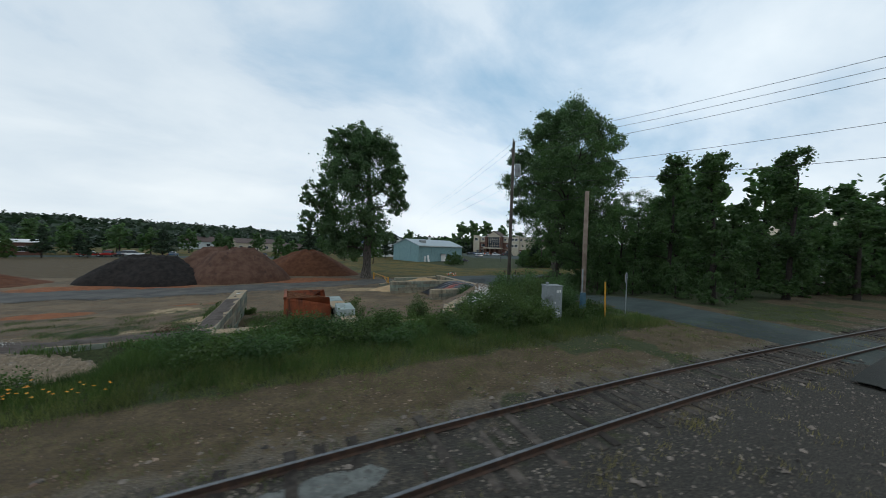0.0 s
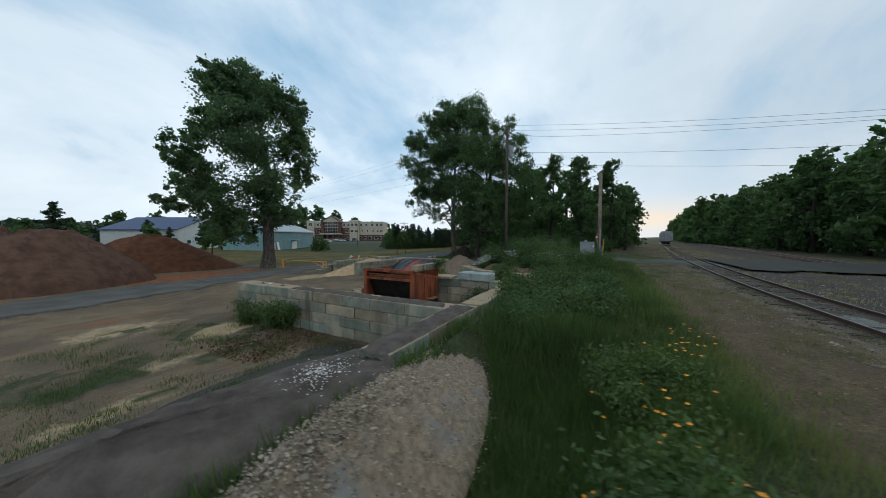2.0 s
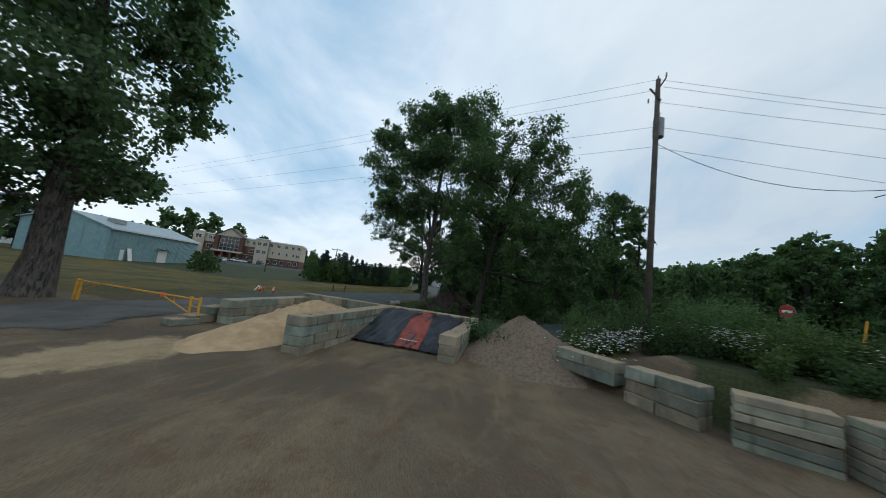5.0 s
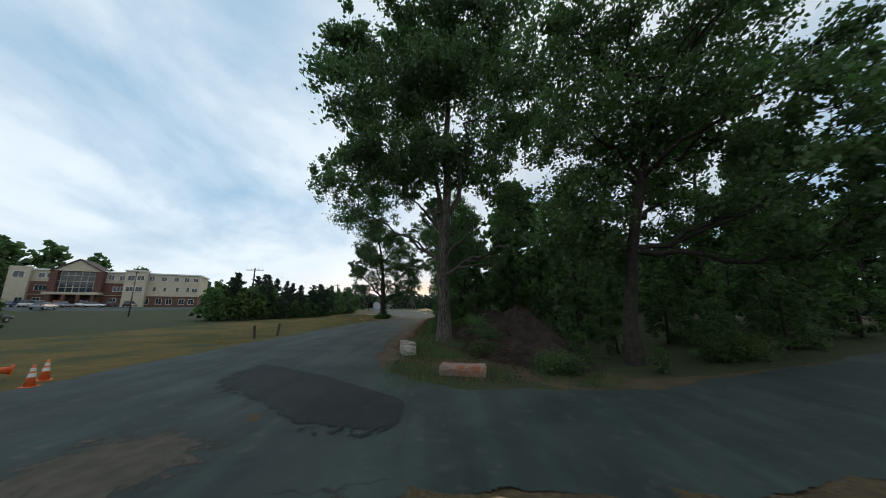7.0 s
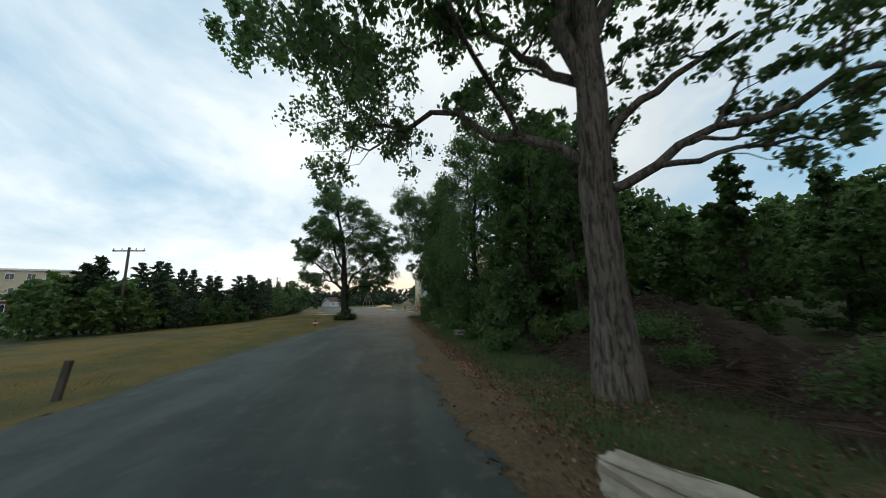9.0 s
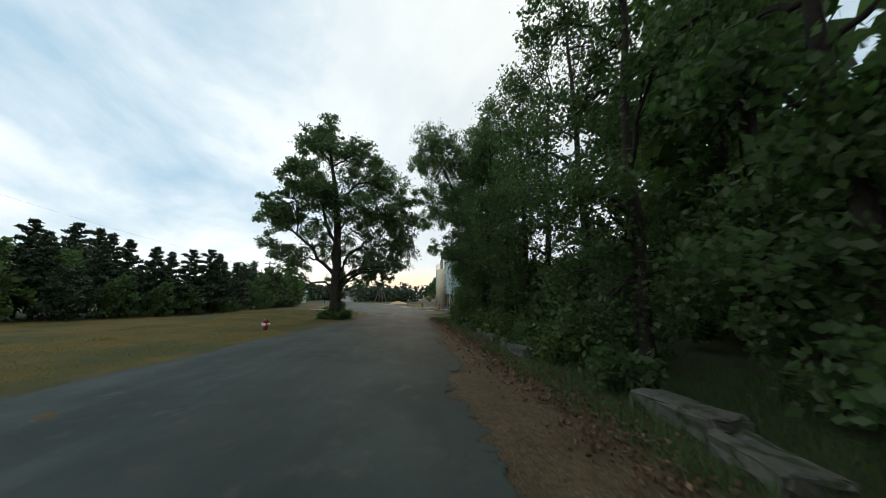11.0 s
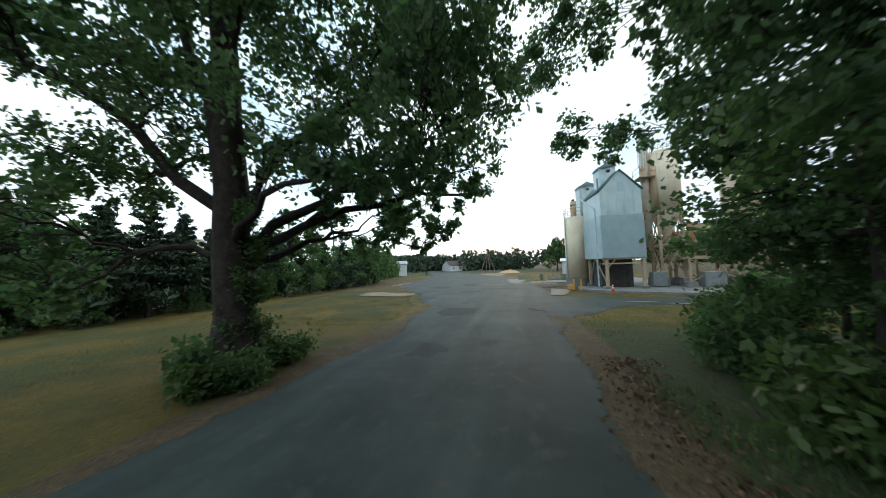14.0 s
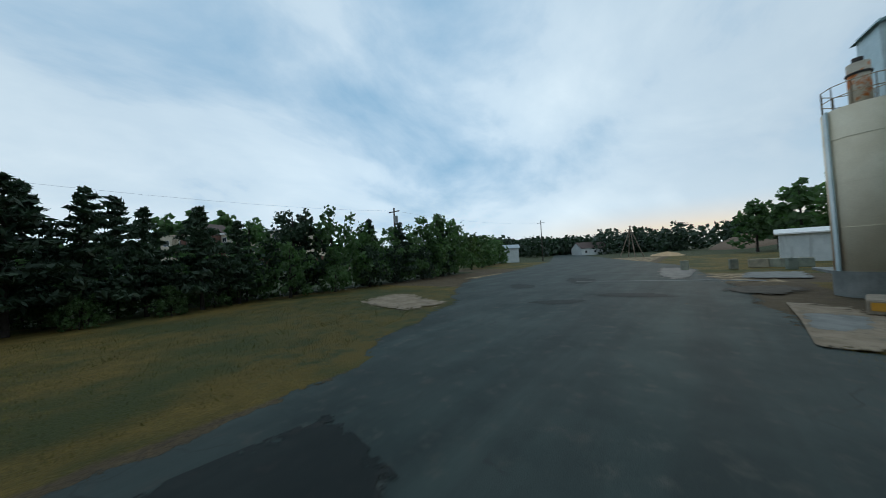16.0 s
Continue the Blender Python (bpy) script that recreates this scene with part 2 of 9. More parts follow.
M_GROUND = ground_material()
M_ROAD = asphalt_material("asphalt", 0.58)
M_PATCH = asphalt_material("asphalt_patch", 0.23)
M_PALE = plain("worn_concrete", (0.16, 0.148, 0.13), (0.25, 0.23, 0.20), 1.1, 0.9, stain=(0.20, 0.18, 0.16))
M_BLOCK = plain("cast_concrete", (0.19, 0.185, 0.165), (0.33, 0.31, 0.265), 1.4, 0.92, stain=(0.10, 0.10, 0.09), stain_at=(0.52, 0.74), stain_scale=1.6, streak=True, ob_random=0.22)


def sand_on_top(m, dust):
    """Sand and dust lying in drifts on the upper faces."""
    n, l = m.node_tree.nodes, m.node_tree.links
    b = n["Principled BSDF"]
    old = b.inputs["Base Color"].links[0].from_socket
    g = n.new("ShaderNodeNewGeometry")
    sp = n.new("ShaderNodeSeparateXYZ")
    l.new(g.outputs["True Normal"], sp.inputs[0])
    f = calc(n, l, "MULTIPLY", span(n, l, sp.outputs[2], 0.75, 0.95), span(n, l, noise_of(n, l, 2.3, 9, 0.78), 0.40, 0.52))
    gr = mixc(n, l, noise_of(n, l, 45, 3, 0.7), tuple(0.55 * v for v in dust), tuple(1.35 * v for v in dust))
    l.new(mixc(n, l, f, old, gr), b.inputs["Base Color"])


def two_tints(m, cool, warm):
    """Tints each piece between two casts: some blocks are greenish, some tan."""
    n, l = m.node_tree.nodes, m.node_tree.links
    b = n["Principled BSDF"]
    old = b.inputs["Base Color"].links[0].from_socket
    w = n.new("ShaderNodeTexWhiteNoise")
    w.noise_dimensions = "1D"
    l.new(n.new("ShaderNodeObjectInfo").outputs["Random"], w.inputs["W"])
    l.new(mixc(n, l, 1.0, old, mixc(n, l, w.outputs["Value"], cool, warm), "MULTIPLY"), b.inputs["Base Color"])


two_tints(M_BLOCK, (0.78, 0.95, 0.90), (1.16, 1.02, 0.84))
M_SLAB_TEAL = plain("pale_green_concrete", (0.27, 0.325, 0.31), (0.37, 0.42, 0.40), 1.6, 0.9, stain=(0.20, 0.22, 0.20), stain_scale=1.8, stain_at=(0.5, 0.7))
sand_on_top(M_BLOCK, (0.36, 0.265, 0.165))
M_STEELRAIL = plain("rail_steel", (0.055, 0.040, 0.034), (0.11, 0.065, 0.045), 5, 0.55, 0.3)
M_RAILTOP = plain("rail_head", (0.13, 0.135, 0.14), (0.22, 0.225, 0.23), 6, 0.5, 0.6, bump_h=0)
M_TIE = plain("weathered_timber", (0.034, 0.028, 0.024), (0.092, 0.078, 0.064), 3.5, 0.95, stain=(0.13, 0.062, 0.034), stain_at=(0.60, 0.76), ob_random=0.45)


def bark_material(name, dark, light):
    """Bark with furrows that run up the stem."""
    m, n, l, b = material(name, 0.95)
    g = n.new("ShaderNodeNewGeometry")
    mpb = n.new("ShaderNodeMapping")
    mpb.inputs["Scale"].default_value = (1, 1, 0.14)
    l.new(g.outputs["Position"], mpb.inputs[0])
    fur = noise_of(n, l, 13, 5, 0.6, mpb.outputs[0], 0.8)
    col = mixc(n, l, span(n, l, fur, 0.36, 0.60), dark, light)
    col = mixc(n, l, span(n, l, noise_of(n, l, 1.5, 4), 0.55, 0.75), col, tuple(0.5 * a + 0.5 * c for a, c in zip(dark, (0.06, 0.075, 0.045))))
    l.new(col, b.inputs["Base Color"])
    bump(n, l, b, fur, 0.9, 0.08)
    return m


M_BARK = bark_material("bark", (0.030, 0.026, 0.023), (0.135, 0.118, 0.102))
M_BARK_DARK = plain("dark_bark", (0.024, 0.020, 0.017), (0.054, 0.045, 0.038), 4, 0.95, fine=16, bump_h=0.05)
M_LEAF = leafy("cottonwood_leaf", (0.050, 0.088, 0.046), (0.115, 0.165, 0.085), 0.5)
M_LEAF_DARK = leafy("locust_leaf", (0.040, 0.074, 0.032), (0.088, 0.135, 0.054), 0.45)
M_LEAF_WOOD = leafy("woodland_leaf", (0.046, 0.080, 0.038), (0.110, 0.160, 0.072), 0.55)
M_PINE = leafy("pine_needle", (0.016, 0.032, 0.018), (0.036, 0.058, 0.032), 0.15)
M_WEED = leafy("weed_leaf", (0.034, 0.060, 0.018), (0.082, 0.120, 0.036))
# darker copy of the lawn blade: dimmer light put into its colour
M_LAWN_DIM = leafy("dim_lawn_blade", (0.040, 0.041, 0.012), (0.092, 0.082, 0.022))
M_LEAF_FAR = leafy("distant_leaf", (0.018, 0.032, 0.022), (0.038, 0.058, 0.034), 0.2)
M_LAWN = leafy("lawn_blade", (0.105, 0.092, 0.024), (0.22, 0.165, 0.050))
M_GRASS = leafy("grass_blade", (0.060, 0.082, 0.026), (0.16, 0.165, 0.060))
M_DRYGRASS = leafy("dry_grass_blade", (0.14, 0.115, 0.040), (0.26, 0.20, 0.085))
M_SOIL_RED = plain("red_mulch", (0.090, 0.036, 0.018), (0.150, 0.062, 0.030), 1.5, 1.0, fine=14, bump_h=0.06)
M_SOIL_BROWN = plain("brown_mulch", (0.088, 0.046, 0.031), (0.150, 0.084, 0.058), 1.2, 1.0, fine=12, bump_h=0.08, stain=(0.07, 0.04, 0.03), streak=True)
M_SOIL_BLACK = plain("black_mulch", (0.014, 0.012, 0.011), (0.032, 0.026, 0.023), 2, 1.0, fine=14, bump_h=0.06)
M_GRAVEL = plain("crushed_stone", (0.19, 0.15, 0.105), (0.34, 0.265, 0.185), 9, 1.0, fine=34, bump_h=0.03, stain=(0.21, 0.205, 0.19), stain_scale=0.9, stain_at=(0.56, 0.70))
M_GRAVEL_BROWN = plain("pea_gravel", (0.135, 0.098, 0.070), (0.235, 0.175, 0.128), 7, 1.0, fine=26, bump_h=0.05)
M_SAND = plain("pale_sand", (0.42, 0.285, 0.155), (0.55, 0.395, 0.235), 1.6, 1.0, fine=18, bump_h=0.03)
M_MILLINGS = plain("asphalt_millings", (0.066, 0.054, 0.047), (0.128, 0.105, 0.090), 2.2, 1.0, fine=26, bump_h=0.04)
M_ORANGE = plain("rusty_orange_paint", (0.22, 0.058, 0.024), (0.33, 0.092, 0.036), 2, 0.8, stain=(0.095, 0.038, 0.024), stain_at=(0.46, 0.64), stain_scale=2.5, streak=True)
M_RUST = plain("rust", (0.14, 0.060, 0.032), (0.26, 0.115, 0.055), 5, 0.9)
M_DARKSTEEL = plain("dark_steel", (0.050, 0.046, 0.044), (0.085, 0.076, 0.068), 3, 0.75, 0.2, stain=(0.12, 0.06, 0.035), stain_scale=1.6, stain_at=(0.58, 0.72))
M_RUBBER = plain("rubber", (0.018, 0.018, 0.018), (0.035, 0.034, 0.033), 4, 0.85)
M_YELLOW = plain("yellow_paint", (0.60, 0.30, 0.03), (0.68, 0.36, 0.05), 3, 0.55, stain=(0.30, 0.14, 0.04))
M_CONE = plain("orange_plastic", (0.72, 0.13, 0.03), (0.80, 0.18, 0.05), 3, 0.5)
M_WHITE = plain("white_paint", (0.72, 0.72, 0.70), (0.80, 0.80, 0.78), 3, 0.6)
M_HYDRANT = plain("red_enamel", (0.36, 0.030, 0.022), (0.44, 0.045, 0.032), 5, 0.45)
M_POLE = plain("pole_timber", (0.17, 0.125, 0.095), (0.27, 0.215, 0.17), 3, 0.9, stain=(0.09, 0.07, 0.055), streak=True)
M_POLE_DARK = plain("dark_pole_timber", (0.060, 0.050, 0.042), (0.11, 0.092, 0.078), 3, 0.9)
M_GREYBOX = plain("grey_enamel", (0.24, 0.265, 0.27), (0.31, 0.335, 0.34), 3, 0.5, stain=(0.14, 0.15, 0.15))
M_WIRE = plain("cable", (0.03, 0.03, 0.032), (0.05, 0.05, 0.05), 3, 0.6, bump_h=0)


# ---- building helpers
def quick(name, verts, faces, mat, parent=None, smooth=False):
    """A mesh from arrays: verts (n, 3), faces (m, k), all with k corners."""
    v, f = np.asarray(verts, np.float32), np.asarray(faces, np.int32)
    me = bpy.data.meshes.new(name)
    me.vertices.add(len(v)), me.loops.add(f.size), me.polygons.add(len(f))
    me.vertices.foreach_set("co", v.ravel())
    me.loops.foreach_set("vertex_index", f.ravel())
    me.polygons.foreach_set("loop_start", np.arange(len(f), dtype=np.int32) * f.shape[1])
    me.update(calc_edges=True)
    me.validate()
    me.materials.append(mat)
    me.polygons.foreach_set("use_smooth", np.full(len(me.polygons), smooth))
    ob = new(name, me)
    if parent:
        ob.parent = parent
    return ob


def part(name, bm, mat, parent=None, label="", smooth=False):
    me = bpy.data.meshes.new(name)
    bmesh.ops.recalc_face_normals(bm, faces=bm.faces)
    bm.to_mesh(me)
    bm.free()
    for m in mat if isinstance(mat, (list, tuple)) else [mat]:
        me.materials.append(m)
    if smooth:
        for p in me.polygons:
            p.use_smooth = True
    ob = new(name, me)
    if parent:
        ob.parent = parent
    if label:
        ob["label"] = label
    return ob


def thing(name, x, y, z, label, category, rz=0.0, group="", kind=""):
    ob = new(name)
    ob.empty_display_size = 0.2
    ob.matrix_world = pose(x, y, z, 0, 0, rz)
    return tagged(ob, label, category, group, kind)


def box(bm, c, s, m=None, bevel=0.0, mat=0):
    """A box of size s about c, bevelled, turned by the matrix m."""
    r = bmesh.ops.create_cube(bm, size=1.0, matrix=(m or Matrix()) @ Matrix.Translation(c) @ Matrix.Diagonal((*s, 1)))
    vs = r["verts"]
    fs = {f for v in vs for f in v.link_faces}
    for f in fs:
        f.material_index = mat
    if bevel:
        es = {e for v in vs for e in v.link_edges}
        bmesh.ops.bevel(bm, geom=list(es), offset=bevel, segments=1, affect="EDGES", profile=0.5)
    return vs


def cyl(bm, a, b, r1, r2=None, seg=12, caps=True):
    """A cylinder or cone from point a to point b."""
    a, b = Vector(a), Vector(b)
    d = b - a
    rot = d.to_track_quat("Z", "Y").to_matrix().to_4x4()
    return bmesh.ops.create_cone(bm, cap_ends=caps, segments=seg, radius1=r1, radius2=r1 if r2 is None else r2, depth=d.length, matrix=Matrix.Translation((a + b) / 2) @ rot)["verts"]


def one(f, *a, **k):
    bm = bmesh.new()
    f(bm, *a, **k)
    return bm


def tubes(paths, sides=6):
    """Tapered tubes along polylines: a list of (points, radii) into one vert and face array."""
    V, F, base = [], [], 0
    ang = np.linspace(0, 2 * np.pi, sides, endpoint=False)
    for pts, rad in paths:
        pts = np.asarray(pts, float)
        tan = np.gradient(pts, axis=0)
        tan /= np.linalg.norm(tan, axis=1)[:, None] + 1e-9
        ref = np.where(np.abs(tan[:, 2:3]) > 0.9, [[1.0, 0, 0]], [[0, 0, 1.0]])
        s = np.cross(tan, ref)
        s /= np.linalg.norm(s, axis=1)[:, None] + 1e-9
        q = np.cross(tan, s)
        ring = pts[:, None] + np.asarray(rad)[:, None, None] * (np.cos(ang)[None, :, None] * s[:, None] + np.sin(ang)[None, :, None] * q[:, None])
        k = len(pts)
        V.append(ring.reshape(-1, 3))
        i, j = np.meshgrid(np.arange(k - 1), np.arange(sides), indexing="ij")
        a = base + i * sides + j
        b = base + i * sides + (j + 1) % sides
        F.append(np.stack([a, b, b + sides, a + sides], -1).reshape(-1, 4))
        base += k * sides
    return np.concatenate(V), np.concatenate(F)


def leaves(rng, c, size, stretch=1.5, droop=0.3):
    """A small kite-shaped leaf at each centre c: verts and faces."""
    n = len(c)
    a = rng.normal(size=(n, 3))
    a[:, 2] -= droop
    a /= np.linalg.norm(a, axis=1)[:, None]
    b = np.cross(a, rng.normal(size=(n, 3)))
    b /= np.linalg.norm(b, axis=1)[:, None] + 1e-9
    s = (size * rng.uniform(0.6, 1.3, n))[:, None]
    v = np.stack([c - a * s * 0.5 * stretch, c + b * s * 0.5 - a * s * 0.12, c + a * s * 0.5 * stretch, c - b * s * 0.5 - a * s * 0.12], 1)
    return v.reshape(-1, 3), np.arange(4 * n).reshape(-1, 4)


def curve(p0, p1, rng, k=6, sag=0.0, wig=0.06):
    t = np.linspace(0, 1, k)[:, None]
    p0, p1 = np.asarray(p0, float), np.asarray(p1, float)
    p = p0 + (p1 - p0) * t
    L = np.linalg.norm(p1 - p0)
    p[1:-1] += rng.normal(size=(k - 2, 3)) * L * wig
    p[:, 2] += sag * L * 4 * (t * (1 - t))[:, 0]
    return p


# ---- lie of the land: the tracks stand on a bank over the yard
ZT = 1.70


def sstep(x):
    x = np.clip(x, 0, 1)
    return x * x * (3 - 2 * x)


BX = [-90, -24, -21, -6.2, 7.5, 9, 11, 12.5, 15, 20, 32, 60, 130]
BY0 = [5, 5, 9.6, 9.9, 9.9, 12, 15.5, 15.5, 11, 8, 8, 8, 8]
BY1 = [17, 17, 10.7, 10.7, 10.7, 13, 17, 18.5, 24, 27, 27, 25, 25]


def land(x, y):
    x, y = np.asarray(x, float), np.asarray(y, float)
    y0, y1 = np.interp(x, BX, BY0), np.interp(x, BX, BY1)
    z = ZT * (1 - sstep((y - y0) / (y1 - y0)))
    # fill lying in the open bay beside the first wall
    z = z + 1.45 * sstep((x + 24) / 4) * sstep((-6.6 - x) / 4) * sstep((17.5 - y) / 7) * sstep((y - 10.2) / 0.5) * (x < -6.0)
    z = z - 0.75 * sstep((x + 21) / 2) * sstep((-7.2 - x) / 1.5) * sstep((y - 5.4) / 1.2) * sstep((9.5 - y) / 0.5)
    # a low rise under the offices
    z = z + 1.6 * sstep((y - 80) / 40) * sstep((x - 45) / 35)
    # woods beyond the tracks stand on a rise, far hills beyond the yard
    z = z + 4.0 * sstep((-22 - y - 0.12 * x) / 25)
    z = z + sstep((y - 300 - 0.2 * x) / 450) * (6 + 12 * sstep((160 - x) / 420))
    return z


def axis(lo, hi, step, far):
    core = np.arange(lo, hi + step / 2, step)
    grow = step * 1.28 ** np.arange(1, 40)
    outw = np.cumsum(grow)
    outw = outw[outw < far]
    return np.concatenate([lo - outw[::-1], core, hi + outw])


GX, GY = axis(-45, 125, 0.65, 2600), axis(-30, 70, 0.65, 2600)
gx, gy = np.meshgrid(GX, GY, indexing="ij")
gz = land(gx, gy)
rs = np.random.RandomState(3)
near_mask = (np.abs(gx) < 140) & (np.abs(gy) < 90)
gz = gz + near_mask * rs.normal(size=gx.shape) * 0.018


def inside(x0, x1, y0, y1, soft=0.6):
    return np.clip((gx - x0) / soft + 0.5, 0, 1) * np.clip((x1 - gx) / soft + 0.5, 0, 1) * np.clip((gy - y0) / soft + 0.5, 0, 1) * np.clip((y1 - gy) / soft + 0.5, 0, 1)


def disc(x, y, rx, ry=None):
    ry = ry or rx
    return np.clip(1.15 - np.hypot((gx - x) / rx, (gy - y) / ry), 0, 1)


def ragged(scale, seed):
    r = np.random.RandomState(seed)
    k = r.normal(size=(6, 2)) / scale
    ph = r.uniform(0, 7, 6)
    return sum(np.sin(gx * a + gy * b + c) for (a, b), c in zip(k, ph)) / 6


spur_y = np.interp(gx, [-200, 5, 9, 17, 26, 33, 105, 400], [0, 0, -0.3, -0.8, -1.6, -2.2, -10.8, -46])
main_y = -9.6 - 0.125 * gx
grit = np.maximum.reduce([inside(-60, 12, 19, 52) * (gy > 20 + 2 * ragged(3, 1)), inside(-60, -8, 14, 45) * 0.8, inside(1.4, 17.5, 11.5, 34, 1.5)])
lawn = np.maximum.reduce([inside(52, 97, 45.0, 50), inside(126, 260, 18, 43), inside(12, 112, 46.5, 66), inside(24, 70, 55, 110), inside(-20, 60, 56, 125), inside(88, 103, 22, 36.2), 0.7 * inside(106, 119, 31, 33.6), inside(140, 400, 55, 140) * 0.9, inside(-200, 20, 100, 300) * 0.9])
verge = inside(-200, 200, -30, 4.2)
# the weed cover at x 91-112 also darkens the lawn for dimmer light
weeds = np.maximum.reduce([inside(-60, 19, 3.9, 11), inside(9.5, 20.5, 4.5, 15.5) * 0.85, inside(18.9, 20.8, 17, 26), inside(37, 88, 6, 36.0), inside(29, 38, 4, 27), 0.75 * inside(27, 38, 26, 36.4) * (ragged(0.9, 15) > 0.1), inside(-60, -14, 5, 13) * 0.9, 0.68 * verge * (ragged(1.6, 5) > 0.05), 0.55 * inside(-16, -7, 16, 26) * (ragged(1.2, 8) > 0.2), inside(40, 300, -60, -20, 3), inside(-24, -6.6, 4.6, 7.2) * 0.8, 0.48 * inside(91, 112, 43, 63, 7), 0.40 * inside(36, 88, 45, 66), 0.62 * inside(-17, -8, 13.4, 20) * (ragged(0.8, 18) > 0.12), inside(12, 22, 44, 60) * 0.4, 0.95 * (gy > 66) * (gx > 40) * (gx < 135), 0.9 * (np.hypot(gx, gy) > 190)])
ballast = np.maximum(np.clip(1.6 - np.abs(gy - (main_y + 1.0)) / 4.2, 0, 1), np.clip(1.45 - np.abs(gy - (spur_y - 4.3)) / 2.7, 0, 1) * (gx < 19))
ballast = np.maximum(ballast, 0.58 * np.clip(1.5 - np.abs(gy - (spur_y - 0.75)) / 1.7, 0, 1))
sandz = np.maximum.reduce([disc(-8.2, 21.6, 2.2, 1.5), disc(5.8, 33.6, 4.2, 2.2), 0.66 * disc(-10.5, 25.5, 4, 2.5), 0.6 * disc(-13.0, 16.5, 3.6, 1.6), 0.55 * disc(-11.2, 19.2, 3.0, 1.6), inside(102, 110, 52, 56) * 0.6, disc(100.5, 47.2, 2.0, 0.9), 0.5 * disc(18.5, 46.4, 6, 0.8), inside(118, 142, 34, 41) * 0.5, inside(120, 260, 44, 60) * 0.5])
redz = np.maximum.reduce([disc(0, 44.5, 11, 5.5), disc(-20, 40.5, 12, 4.5), disc(-18, 25.8, 3.5, 1.6), 0.55 * disc(-10, 28, 5, 1.5), 0.55 * disc(46, 36.6, 12, 0.9), 0.55 * disc(70, 36.4, 16, 0.9), 0.5 * disc(30, 34, 3, 1.5)])
blackz = np.maximum(inside(-13, -6.8, 10.6, 17.2) * (gy < 15.5 + 1.6 * ragged(2, 4)), 0.6 * disc(-13, 19.0, 5, 1.4))
stonez = np.maximum.reduce([disc(-8, 18.8, 2.6, 1.8) * 0.9, 0.72 * disc(0.5, 13.2, 2.2, 1.4), 0.62 * np.clip(1.5 - np.abs(gy - (spur_y - 0.75)) / 2.4, 0, 1), inside(-60, -10, 9, 14) * 0.40])
idx = np.arange(gx.size).reshape(gx.shape)
quads = np.stack([idx[:-1, :-1], idx[1:, :-1], idx[1:, 1:], idx[:-1, 1:]], -1).reshape(-1, 4)
ground = quick("ground", np.stack([gx, gy, gz], -1).reshape(-1, 3), quads, M_GROUND, smooth=True)
tagged(ground, "dry earth, lawn, weeds and grit around the rail yard", "ground", kind="structure")
for nm, chans in (("zone_a", (grit, lawn, weeds, sandz)), ("zone_b", (redz, blackz, stonez, ballast))):
    at = ground.data.color_attributes.new(nm, "FLOAT_COLOR", "POINT")
    at.data.foreach_set("color", np.stack(chans, -1).astype(np.float32).ravel())


def soft_edged(mat):
    """A copy of a material that thins out towards the rim of a patch along a ragged line."""
    m = mat.copy()
    n, l = m.node_tree.nodes, m.node_tree.links
    a = n.new("ShaderNodeAttribute")
    a.attribute_name = "fade"
    k = calc(n, l, "ADD", a.outputs["Fac"], calc(n, l, "MULTIPLY", calc(n, l, "SUBTRACT", noise_of(n, l, 2.6, 8, 0.72), 0.5), 1.5))
    mx, tr = n.new("ShaderNodeMixShader"), n.new("ShaderNodeBsdfTransparent")
    l.new(span(n, l, k, 0.25, 0.30), mx.inputs[0])
    l.new(tr.outputs[0], mx.inputs[1]), l.new(n["Principled BSDF"].outputs[0], mx.inputs[2])
    l.new(mx.outputs[0], n["Material Output"].inputs[0])
    return m


M_ROAD_SOFT = soft_edged(M_ROAD)
M_DRIVE_SOFT = soft_edged(plain("dusty_asphalt", (0.072, 0.070, 0.066), (0.125, 0.118, 0.106), 0.5, 0.95, fine=30, stain=(0.16, 0.138, 0.11), stain_scale=0.8, stain_at=(0.55, 0.75)))


